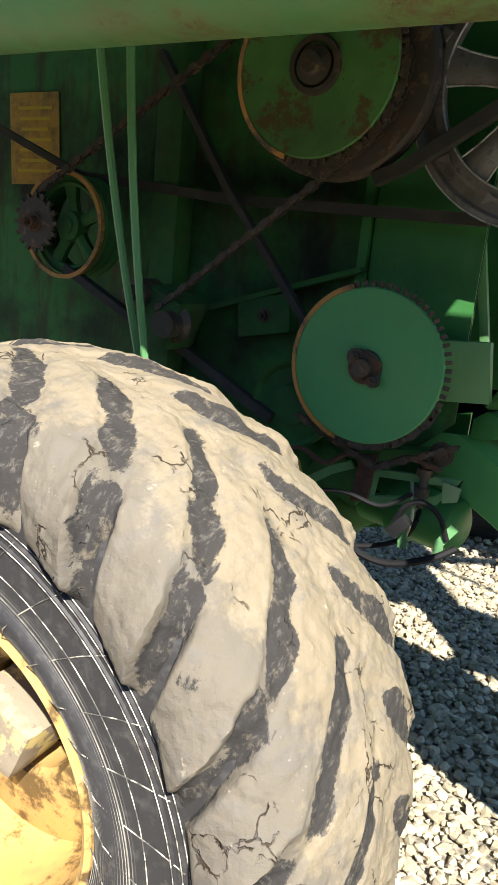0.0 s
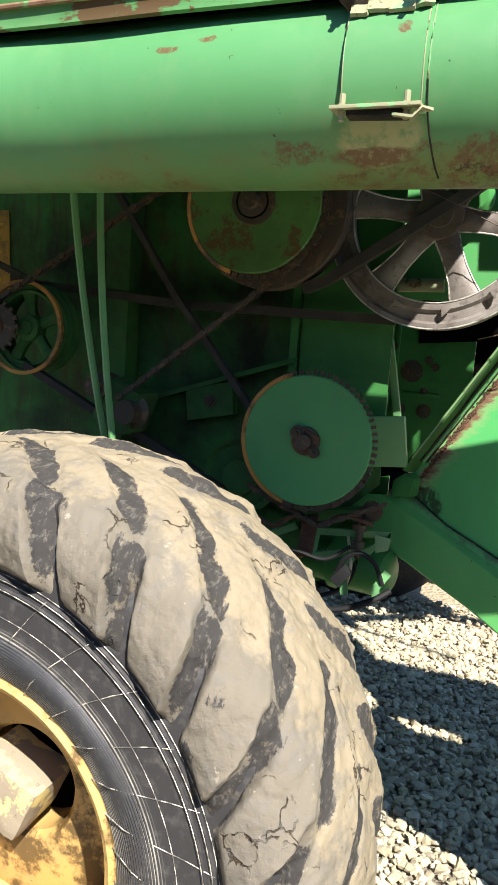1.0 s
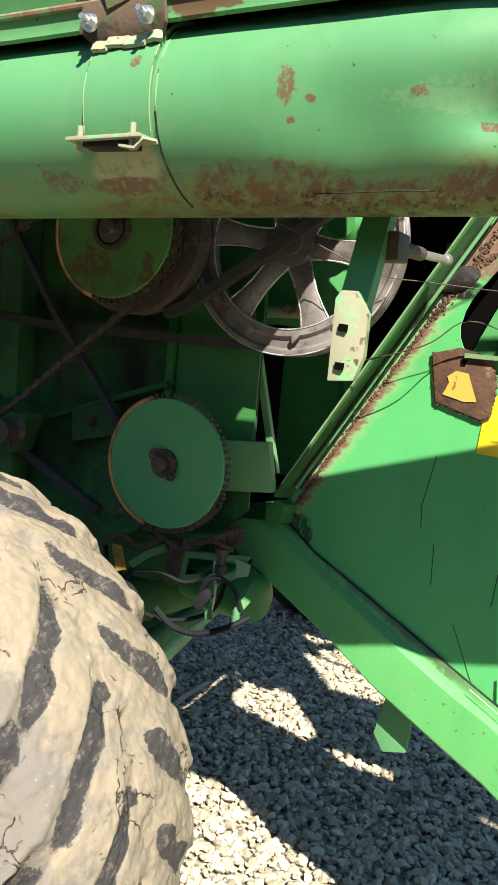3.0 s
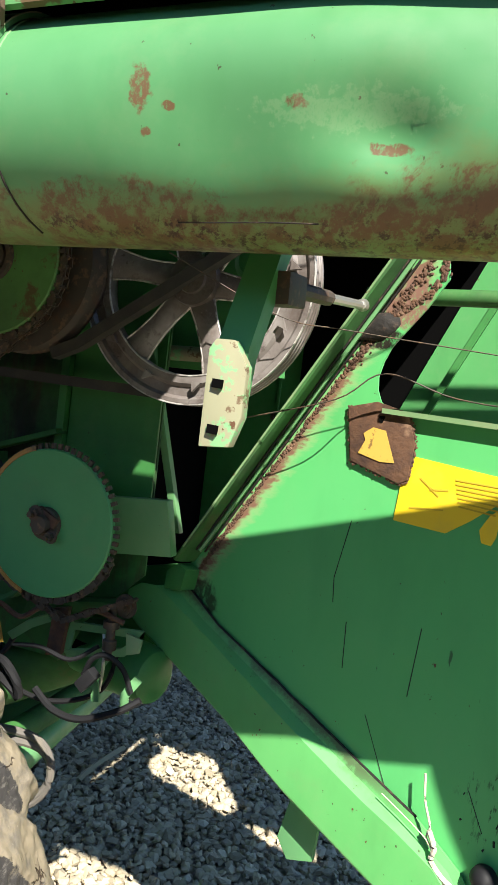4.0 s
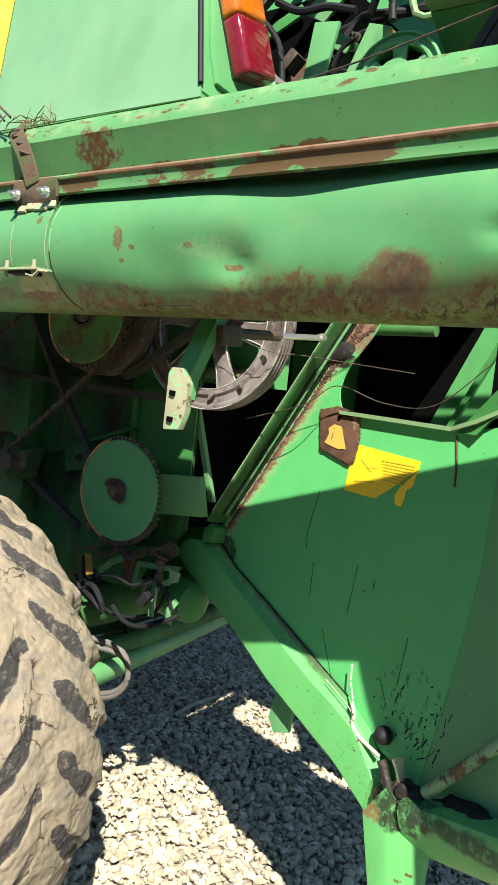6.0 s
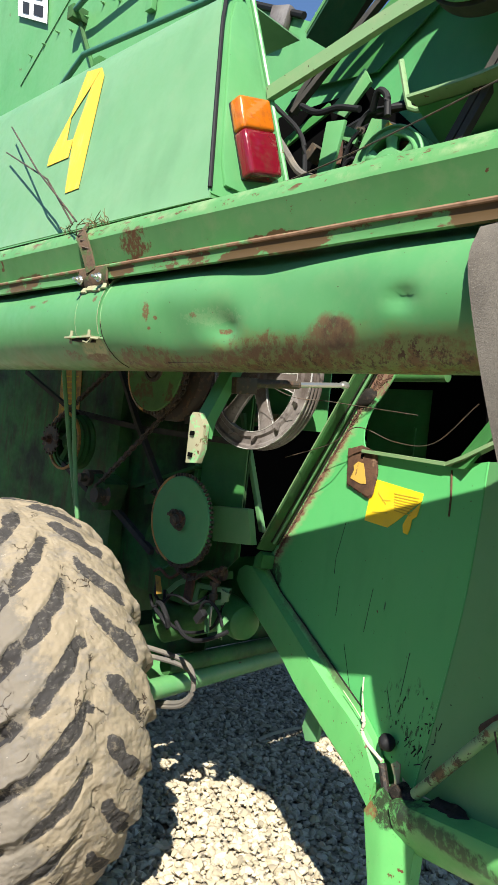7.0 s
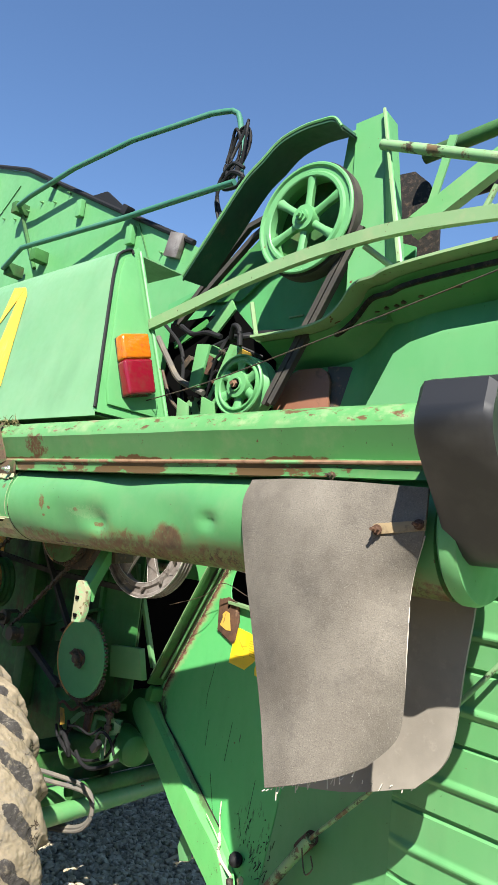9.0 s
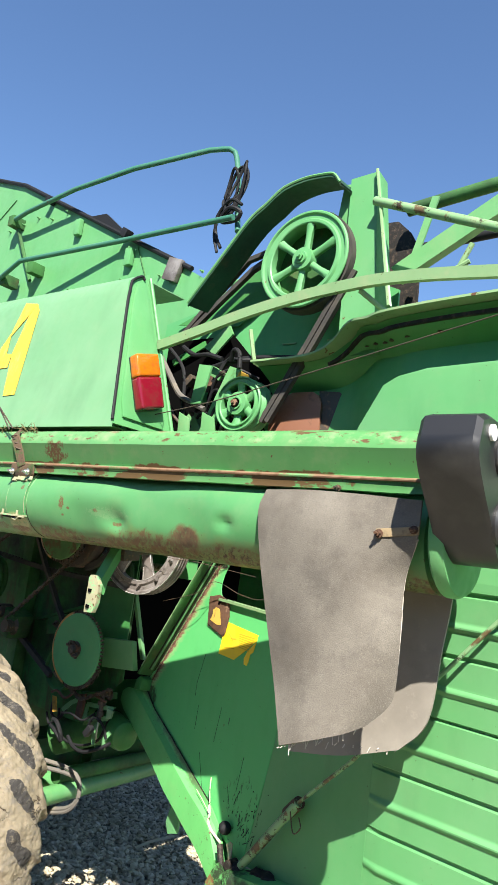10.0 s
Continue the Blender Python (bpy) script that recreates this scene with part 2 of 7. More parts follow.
for at, size, sc in (((0.024, 0.745, 1.940), (0.012, 0.05, 0.022), 60), ((0.285, 0.78, 1.888), (0.022, 0.06, 0.006), 60),
                     ((0.19, 0.76, 1.925), (0.012, 0.05, 0.007), 60), ((-0.57, 0.745, 1.985), (0.020, 0.05, 0.006), 60), ((-0.50, 0.75, 1.998), (0.016, 0.06, 0.005), 60), ((-0.20, 0.745, 1.985), (0.010, 0.06, 0.008), 60),
                     ((0.055, 0.745, 1.925), (0.007, 0.04, 0.005), 60), ((0.03, 0.75, 1.90), (0.006, 0.04, 0.005), 60), ((-0.355, 0.80, 1.843), (0.055, 0.06, 0.016), 22), ((-0.04, 0.80, 1.840), (0.12, 0.07, 0.018), 26), ((0.20, 0.80, 1.826), (0.16, 0.07, 0.012), 26), ((0.46, 0.80, 1.852), (0.19, 0.07, 0.030), 22)):
    broken = tubem.ramp(tubem.noise(24, 8, 0.78, stretch=(1.7, 1, 0.9), turn=-0.7), 0.44, 0.54, 0.10, 0.9) if sc < 30 else 0.95
    tubem.over(AGED, tubem.math("MULTIPLY", tubem.blob(at, size, 0.8, sc), broken))
tubem.over((0.34, 0.33, 0.17), tubem.math("MULTIPLY", tubem.blob((-0.23, 0.78, 1.855), (0.065, 0.12, 0.035), 0.35, 14), 0.8))
tubem.over(AGED, tubem.math("MULTIPLY", tubem.blob((-0.24, 0.80, 1.833), (0.06, 0.1, 0.010), 0.5, 20), 0.9))
tubem.over((0.40, 0.44, 0.26), tubem.math("MULTIPLY", tubem.blob((0.25, 0.76, 1.920), (0.085, 0.1, 0.016), 1.2, 90), 0.13))
tubem.over((0.115, 0.066, 0.036), tubem.math("MULTIPLY", tubem.blob((0.615, 0.77, 1.868), (0.062, 0.08, 0.046), 0.35, 14), 0.92))
tubem.over((0.062, 0.036, 0.024), tubem.math("MULTIPLY", tubem.blob((0.615, 0.77, 1.872), (0.045, 0.07, 0.033), 0.4, 22), tubem.ramp(tubem.noise(34, 6, 0.7), 0.40, 0.60, 0.2, 0.9)))
M["auger"] = tubem.m

beamm = paint("rail_paint", (0.078, 0.26, 0.082), fade=0.2, chips=0.75, dust=0.25)
nb = beamm.noise(4.5, 6, 0.65, stretch=(1, 1, 2.0))
lowb = beamm.ramp(beamm.axis(2), 2.108, 2.080)
beamm.over(RUST, beamm.ramp(beamm.math("ADD", beamm.math("MULTIPLY", lowb, 0.55), beamm.ramp(nb, 0.25, 0.75, -0.7, 0.7)), 0.60, 0.66, 0, 0.92))
topb = beamm.ramp(beamm.axis(2), 2.158, 2.168)
beamm.over(RUST, beamm.math("MULTIPLY", topb, beamm.ramp(beamm.noise(48, 5, 0.65, stretch=(0.45, 1, 1)), 0.585, 0.605, 0, 0.95)))
beamm.over((0.44, 0.40, 0.26), beamm.math("MULTIPLY", topb, beamm.ramp(beamm.noise(12, 6, 0.7), 0.5, 0.68, 0, 0.35)))
beamm.over(RUST, beamm.blob((-0.06, 0.75, 2.125), (0.055, 0.1, 0.035), 0.9, 30))
M["rail"] = beamm.m
M["rail_green"] = paint("grab_rail_paint", (0.032, 0.15, 0.095), fade=0.15, chips=0.6, dust=0.1).m

steel = Mat("cast_aluminium", (0.42, 0.395, 0.375), 0.5, 0.15)
steel.over((0.075, 0.055, 0.045), steel.ramp(steel.noise(5, 7, 0.65), 0.28, 0.56, 0.30, 0.92))
steel.over((0.040, 0.026, 0.020), steel.ramp(steel.noise(18, 8, 0.75), 0.54, 0.66, 0, 0.7))
steel.over((0.46, 0.44, 0.42), steel.ramp(steel.noise(40, 7, 0.75), 0.60, 0.72, 0, 0.35))
steel.rough(steel.noise(25, 4), 0.3, 0.7, 0.25, 0.55)
steel.bump(steel.noise(60, 4), 0.2, 0.002)
M["alloy"] = steel.m
bare = Mat("bare_aluminium", (0.50, 0.48, 0.45), 0.4, 0.3)
bare.over((0.10, 0.075, 0.06), bare.ramp(bare.noise(24, 6, 0.7), 0.48, 0.62, 0, 0.85))
M["bare"] = bare.m
M["steel"] = Mat("zinc_bolt", (0.55, 0.54, 0.50), 0.4, 0.9).m
chain = Mat("oily_chain", (0.058, 0.046, 0.034), 0.6, 0.2)
chain.over(RUST, chain.ramp(chain.noise(30, 5), 0.5, 0.68, 0, 0.6))
chain.over((0.20, 0.12, 0.065), chain.ramp(chain.noise(55, 4), 0.56, 0.68, 0, 0.6))
M["chain"] = chain.m
gm = Mat("black_grease", (0.012, 0.010, 0.008), 0.7, spec=0.3)
gm.over((0.09, 0.06, 0.04), gm.ramp(gm.noise(45, 6, 0.7), 0.52, 0.68, 0, 0.8))
gm.bump(gm.noise(90, 5), 0.6, 0.003)
M["grease"] = gm.m
belt = Mat("belt_rubber", (0.044, 0.041, 0.037), 0.8, spec=0.2)
belt.over((0.08, 0.07, 0.055), belt.ramp(belt.noise(20, 6), 0.45, 0.75, 0, 0.6))
M["belt"] = belt.m
M["hose"] = Mat("black_hose", (0.012, 0.012, 0.013), 0.6, spec=0.2).m
hg = Mat("grey_hose", (0.115, 0.105, 0.092), 0.7, spec=0.2)
hg.over(DUST, hg.ramp(hg.noise(12, 4), 0.5, 0.75, 0, 0.3))
M["hose_grey"] = hg.m

mud = Mat("dry_mud", (0.232, 0.192, 0.134), 0.95, spec=0.15)
mud.over((0.190, 0.156, 0.106), mud.ramp(mud.noise(7, 6, 0.6), 0.42, 0.66, 0, 0.6))
mud.over((0.278, 0.234, 0.170), mud.ramp(mud.noise(16, 5), 0.55, 0.75, 0, 0.8))
mud.over((0.17, 0.15, 0.125), mud.ramp(mud.noise(9.5, 7, 0.7), 0.58, 0.70, 0, 0.35))
edge = mud.math("ADD", mud.ramp(mud.axis(1), 0.76, 0.64), mud.math("ADD", mud.ramp(mud.noise(5, 5, 0.6), 0.2, 0.8, -0.8, 0.8), mud.ramp(mud.noise(26, 7, 0.75), 0.25, 0.75, -0.6, 0.6)))
mud.over((0.112, 0.104, 0.094), mud.ramp(edge, 0.22, 0.62, 0, 0.62))
mp = mud.n.new("ShaderNodeVectorMath")
mp.operation = "ADD"
ns = mud.n.new("ShaderNodeTexNoise")
ns.inputs["Scale"].default_value, ns.inputs["Detail"].default_value = 34.0, 4.0
mud.l.new(mud.pos, ns.inputs["Vector"])
sc = mud.n.new("ShaderNodeVectorMath")
sc.operation = "SCALE"
sc.inputs["Scale"].default_value = 0.045
mud.l.new(ns.outputs["Color"], sc.inputs[0])
mud.l.new(mud.pos, mp.inputs[0])
mud.l.new(sc.outputs[0], mp.inputs[1])
vor = mud.n.new("ShaderNodeTexVoronoi")
vor.feature = "DISTANCE_TO_EDGE"
vor.inputs["Scale"].default_value = 17.0
mud.l.new(mp.outputs[0], vor.inputs["Vector"])
crack = mud.math("MULTIPLY", mud.ramp(vor.outputs["Distance"], 0.030, 0.010), mud.ramp(mud.noise(9, 4), 0.58, 0.62))
mud.over((0.05, 0.035, 0.024), crack)
mud.over((0.145, 0.135, 0.125), mud.ramp(mud.noise(26, 8, 0.78, stretch=(0.8, 0.35, 1.0)), 0.50, 0.64, 0, 0.6))
mud.over((0.38, 0.335, 0.265), mud.ramp(mud.noise(60, 4, 0.6), 0.66, 0.74, 0, 0.6))
# rubber bars worn bare of mud
wear = mud.n.new("ShaderNodeAttribute")
wear.attribute_name = "bare"
worn_bar = mud.ramp(mud.math("ADD", wear.outputs["Fac"], mud.ramp(mud.noise(42, 7, 0.75, stretch=(1.6, 0.7, 1)), 0.25, 0.75, -0.22, 0.22)), 0.52, 0.60, 0, 0.96)
mud.over((0.036, 0.034, 0.034), worn_bar)
mud.over((0.175, 0.158, 0.140), mud.math("MULTIPLY", worn_bar, mud.ramp(mud.noise(55, 6, 0.72, stretch=(2.6, 0.6, 1)), 0.54, 0.70, 0, 0.75)))
mud.over((0.215, 0.180, 0.130), mud.math("MULTIPLY", worn_bar, mud.ramp(mud.noise(24, 8, 0.78), 0.56, 0.68, 0, 0.7)))
mud.bump(mud.ramp(crack, 0, 1, 1, 0), 0.8, 0.006)
mud.bump(mud.noise(90, 6, 0.7), 0.5, 0.004).bump(mud.noise(22, 5), 0.5, 0.012)
M["mud"] = mud.m
side = Mat("sidewall_rubber", (0.034, 0.033, 0.035), 0.5, spec=0.25)
side.over((0.33, 0.275, 0.20), side.ramp(side.noise(10, 7, 0.7), 0.60, 0.80, 0, 0.5))
cen = side.n.new("ShaderNodeVectorMath")
cen.operation = "DISTANCE"
flat = side.n.new("ShaderNodeVectorMath")
flat.operation = "MULTIPLY"
flat.inputs[1].default_value = (1, 0, 1)
side.l.new(side.pos, flat.inputs[0])
side.l.new(flat.outputs[0], cen.inputs[0])
cen.inputs[1].default_value = (-0.85, 0, 0.64)
rad = cen.outputs["Value"]
lines = side.math("SINE", side.math("MULTIPLY", rad, 1050), 0)
inside = side.ramp(rad, 0.428, 0.414)
worn = side.ramp(side.noise(14, 6, 0.7), 0.42, 0.62, 0.25, 0.9)
side.over((0.46, 0.43, 0.37), side.math("MULTIPLY", side.math("MULTIPLY", side.ramp(lines, 0.1, 0.8), inside), worn))
side.over((0.12, 0.115, 0.11), side.ramp(side.noise(60, 5), 0.5, 0.75, 0, 0.4))
side.bump(side.noise(150, 4), 0.15, 0.001)
M["sidewall"] = side.m
ck = Mat("chalky_dust_line", (0.50, 0.46, 0.39), 0.9, spec=0.1)
ck.over((0.05, 0.05, 0.05), ck.ramp(ck.noise(38, 5, 0.7), 0.44, 0.56, 0, 0.9))
M["chalk"] = ck.m
hw = Mat("worn_cast_hub", (0.26, 0.215, 0.155), 0.8)
hw.over((0.58, 0.47, 0.20), hw.ramp(hw.noise(13, 6, 0.65), 0.53, 0.57))
hw.over((0.06, 0.045, 0.03), hw.ramp(hw.noise(30, 6, 0.7), 0.62, 0.70, 0, 0.8))
hw.bump(hw.noise(40, 5), 0.5, 0.004)
M["hub_worn"] = hw.m
ym = paint("yellow_rim_paint", (0.56, 0.38, 0.12), fade=0.3, chips=0.4, dust=0.5, rough=0.45)
ym.over((0.34, 0.24, 0.10), ym.ramp(ym.noise(6, 6, 0.7), 0.45, 0.65, 0, 0.8))
ym.over((0.08, 0.05, 0.022), ym.ramp(ym.noise(9, 7, 0.7), 0.50, 0.58, 0, 0.9))
M["yellow"] = ym.m

flap = Mat("grey_conveyor_rubber", (0.118, 0.104, 0.086), 0.9, spec=0.1)
flap.over((0.215, 0.194, 0.162), flap.ramp(flap.noise(4, 6, 0.6), 0.40, 0.68, 0, 0.8))
flap.over((0.06, 0.055, 0.05), flap.ramp(flap.noise(9, 7, 0.7), 0.52, 0.72, 0, 0.5))
flap.over((0.055, 0.05, 0.044), flap.ramp(flap.noise(360, 3, 0.7), 0.50, 0.64, 0, 0.42))
flap.over((0.36, 0.33, 0.28), flap.ramp(flap.noise(400, 3, 0.7), 0.58, 0.70, 0, 0.4))
flap.over((0.30, 0.27, 0.23), flap.ramp(flap.noise(40, 8, 0.75, stretch=(1, 1, 0.5)), 0.66, 0.71, 0, 0.5))
flap.bump(flap.noise(350, 3, 0.7), 0.5, 0.002).bump(flap.noise(5, 3), 0.3, 0.01)
M["flap"] = flap.m
# lighter copy of the flap rubber, sunlight on the inner flap put in
fp = Mat("sunlit_conveyor_rubber", (0.24, 0.218, 0.185), 0.9, spec=0.1)
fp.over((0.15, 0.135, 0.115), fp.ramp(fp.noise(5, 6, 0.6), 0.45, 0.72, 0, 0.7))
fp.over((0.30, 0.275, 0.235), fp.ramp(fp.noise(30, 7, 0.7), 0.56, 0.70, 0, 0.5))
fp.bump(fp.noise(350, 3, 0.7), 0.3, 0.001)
M["flap_lit"] = fp.m
blk = Mat("black_plastic", (0.014, 0.014, 0.015), 0.42)
blk.over((0.10, 0.095, 0.085), blk.ramp(blk.noise(8, 6), 0.5, 0.8, 0, 0.35))
M["plastic"] = blk.m
# near black: deep shade of insides, holes and gaps put into a colour
M["dark"] = Mat("interior_shade", (0.003, 0.003, 0.003), 0.95, spec=0.02).m
oc = Mat("ochre_paint", (0.55, 0.34, 0.06), 0.6)
oc.over((0.16, 0.09, 0.03), oc.ramp(oc.noise(40, 6, 0.7), 0.58, 0.63, 0, 0.9))
M["ochre"] = oc.m
br = Mat("brown_guard_paint", (0.205, 0.088, 0.050), 0.6)
br.over((0.30, 0.17, 0.10), br.ramp(br.noise(9, 6, 0.7), 0.55, 0.70, 0, 0.5))
br.over((0.07, 0.035, 0.02), br.ramp(br.noise(20, 6, 0.7), 0.58, 0.68, 0, 0.6))
M["brown"] = br.m
st = Mat("yellow_sticker", (0.80, 0.56, 0.012), 0.5)
st.over((0.62, 0.45, 0.05), st.ramp(st.noise(20, 5), 0.5, 0.75, 0, 0.5))
M["sticker"] = st.m
so = Mat("dirty_sticker", (0.42, 0.24, 0.03), 0.7)
so.over((0.12, 0.09, 0.03), so.ramp(so.noise(22, 6, 0.7), 0.45, 0.65, 0, 0.8))
M["sticker_old"] = so.m
yp = Mat("brushed_yellow", (0.62, 0.37, 0.035), 0.6)
yp.over((0.45, 0.42, 0.12), yp.ramp(yp.noise(16, 6, 0.7, stretch=(3, 1, 0.5)), 0.54, 0.66, 0, 0.6))
M["yellow_paint"] = yp.m
M["print"] = Mat("faded_print", (0.50, 0.345, 0.015), 0.7).m
M["white"] = Mat("white_plate", (0.75, 0.75, 0.73), 0.5).m
M["ink"] = Mat("black_ink", (0.02, 0.02, 0.02), 0.5).m
M["letter"] = Mat("worn_white_lettering", (0.62, 0.66, 0.55), 0.6).m
for nm, c in (("amber", (0.62, 0.155, 0.008)), ("red", (0.20, 0.006, 0.018))):
    lens = Mat(nm + "_lens", c, 0.12)
    lens.b.inputs["Transmission Weight"].default_value = 0.25
    lens.over((0.12, 0.05, 0.03), lens.ramp(lens.noise(30, 6, 0.7), 0.5, 0.75, 0, 0.5))
    lens.bump(lens.n.new("ShaderNodeTexWave").outputs["Fac"], 0.2, 0.001)
    M[nm] = lens.m
sp_ = Mat("ochre_strap", (0.25, 0.185, 0.10), 0.8)
sp_.over((0.12, 0.085, 0.05), sp_.ramp(sp_.noise(40, 5, 0.7), 0.5, 0.65, 0, 0.8))
M["strap"] = sp_.m
M["thread"] = Mat("pale_thread", (0.42, 0.38, 0.32), 0.9).m
M["sliver"] = Mat("sliver_pale", (0.38, 0.33, 0.22), 0.9, spec=0.1).m
M["concrete"] = Mat("pale_grey_rubble", (0.5, 0.48, 0.44), 0.9).m

gravel = Mat("crushed_limestone", (0.45, 0.382, 0.262), 0.92, spec=0.2)
rnd = gravel.n.new("ShaderNodeNewGeometry").outputs["Random Per Island"]
gravel.over((0.24, 0.210, 0.150), gravel.ramp(rnd, 0.0, 0.6, 0.8, 0))
gravel.over((0.55, 0.487, 0.362), gravel.ramp(rnd, 0.6, 1.0, 0, 0.8))
gravel.over((0.31, 0.282, 0.222), gravel.ramp(gravel.noise(30, 4), 0.5, 0.7, 0, 0.5))
gravel.bump(gravel.noise(220, 4), 0.5, 0.003)
M["gravel"] = gravel.m
bed = Mat("gravel_bed", (0.17, 0.15, 0.12), 0.95, spec=0.15)
bed.over((0.38, 0.335, 0.26), bed.ramp(bed.cells(36), 0.25, 0.6))
bed.over((0.33, 0.265, 0.18), bed.ramp(bed.math("ADD", bed.axis(1), bed.ramp(bed.noise(1.5, 5), 0, 1, -0.5, 0.5)), 3.75, 4.0))
# unseen ground towards -y made darker, to cut light bounced onto the machine
bed.over((0.105, 0.095, 0.06), bed.ramp(bed.math("ADD", bed.axis(1), bed.ramp(bed.noise(0.7, 6), 0, 1, -0.6, 0.6)), -0.9, -1.5))
bed.bump(bed.cells(36), 0.8, 0.02).bump(bed.noise(8, 6), 0.5, 0.03)
M["bed"] = bed.m


# dark surface of the added wall that holds back sky light
yw = Mat("blocker_plaster", (0.13, 0.115, 0.095), 0.95, spec=0.1)
yw.over((0.08, 0.07, 0.06), yw.ramp(yw.noise(0.8, 6), 0.4, 0.7, 0, 0.8))
yw.bump(yw.noise(40, 5), 0.3, 0.004)
M["fill_blocker"] = yw.m


# ---------------------------------------------------------------- mesh helpers
def add_poly(bm, pts, thick, normal):
    """A flat plate from an outline, thick towards -normal."""
    n = Vector(normal).normalized()
    front = [bm.verts.new(p) for p in pts]
    back = [bm.verts.new(Vector(p) - n * thick) for p in pts]
    bm.faces.new(front)
    bm.faces.new(back[::-1])
    k = len(pts)
    for i in range(k):
        bm.faces.new((front[i], back[i], back[(i + 1) % k], front[(i + 1) % k]))
    return bm


def plate(pts, thick, normal, bev=0.0):
    bm = bmesh.new()
    add_poly(bm, pts, thick, normal)
    bmesh.ops.recalc_face_normals(bm, faces=bm.faces)
    if bev:
        bmesh.ops.bevel(bm, geom=[e for e in bm.edges if e.calc_face_angle(0) > 0.5], offset=bev, segments=2, affect="EDGES", profile=0.7)
    return bm


def add_box(bm, c, s, rot=(0, 0, 0), bev=0.0):
    r = bmesh.ops.create_cube(bm, size=1.0, matrix=pose(*c, *rot) @ Matrix.Diagonal((*s, 1)))
    if bev:
        es = list({e for v in r["verts"] for e in v.link_edges})
        bmesh.ops.bevel(bm, geom=es, offset=bev, segments=2, affect="EDGES", profile=0.7)
    return bm


def box(c, s, rot=(0, 0, 0), bev=0.004):
    return add_box(bmesh.new(), c, s, rot, bev)


def shell(bm, thick):
    """Gives an open sheet its thickness."""
    bmesh.ops.recalc_face_normals(bm, faces=bm.faces)
    bm.normal_update()
    bmesh.ops.solidify(bm, geom=bm.faces[:], thickness=thick)


def smooth_path(pts, n=6):
    """Points of a smooth curve through pts."""
    p = [Vector(q) for q in pts]
    p = [2 * p[0] - p[1]] + p + [2 * p[-1] - p[-2]]
    out = []
    for i in range(1, len(p) - 2):
        for k in range(n):
            t = k / n
            a, b, c, d = p[i - 1], p[i], p[i + 1], p[i + 2]
            out.append(0.5 * ((2 * b) + (c - a) * t + (2 * a - 5 * b + 4 * c - d) * t * t + (3 * b - a - 3 * c + d) * t ** 3))
    out.append(p[-2])
    return out


def add_sweep(bm, pts, r, n=10, sec=None, up=(0, 0, 1), cap=True):
    """Sweeps a round section, or a list of (side, up) offsets, along pts."""
    pts = [Vector(p) for p in pts]
    sec = sec or [(r * math.cos(2 * math.pi * i / n), r * math.sin(2 * math.pi * i / n)) for i in range(n)]
    rings = []
    for i, p in enumerate(pts):
        d = (pts[min(i + 1, len(pts) - 1)] - pts[max(i - 1, 0)]).normalized()
        u = Vector(up)
        if abs(d.dot(u)) > 0.97:
            u = Vector((0, 1, 0)) if abs(d.y) < 0.9 else Vector((1, 0, 0))
        s = d.cross(u).normalized()
        v = s.cross(d)
        rings.append([bm.verts.new(p + s * a + v * b) for a, b in sec])
    k = len(sec)
    for a, b in zip(rings, rings[1:]):
        for i in range(k):
            bm.faces.new((a[i], a[(i + 1) % k], b[(i + 1) % k], b[i]))
    if cap:
        bm.faces.new(rings[0][::-1])
        bm.faces.new(rings[-1])
    return bm


def sweep(pts, r, n=10, sec=None, up=(0, 0, 1)):
    return add_sweep(bmesh.new(), pts, r, n, sec, up)


def add_lathe(bm, prof, n=48, centre=(0, 0, 0), close=True):
    """Turns (radius, y) points round the y axis through centre."""
    cx, cy, cz = centre
    rings = [[bm.verts.new((cx + r * math.cos(2 * math.pi * i / n), cy + y, cz + r * math.sin(2 * math.pi * i / n))) for i in range(n)] for r, y in prof]
    pairs = list(zip(rings, rings[1:])) + ([(rings[-1], rings[0])] if close else [])
    for a, b in pairs:
        for i in range(n):
            bm.faces.new((a[i], a[(i + 1) % n], b[(i + 1) % n], b[i]))
    return bm


def lathe(prof, n=48, centre=(0, 0, 0), close=True):
    bm = add_lathe(bmesh.new(), prof, n, centre, close)
    bmesh.ops.recalc_face_normals(bm, faces=bm.faces)
    return bm


def disc_prof(r, y0, y1, edge=0.004):
    """A solid disc from y0 (front) to y1."""
    return [(0.0005, y0), (r - edge, y0), (r, y0 + edge), (r, y1), (0.0005, y1)]


def mesh_of(name, bm, mat, angle=35):
    me = bpy.data.meshes.new(name)
    bm.normal_update()
    bm.to_mesh(me)
    bm.free()
    me.materials.append(mat)
    me.shade_smooth()
    me.set_sharp_from_angle(angle=radians(angle))
    return me


def part(name, bm, mat, parent=None, label="", angle=35):
    ob = new(name, mesh_of(name, bm, M[mat], angle))
    if parent:
        ob.parent = parent
    return tagged(ob, label)


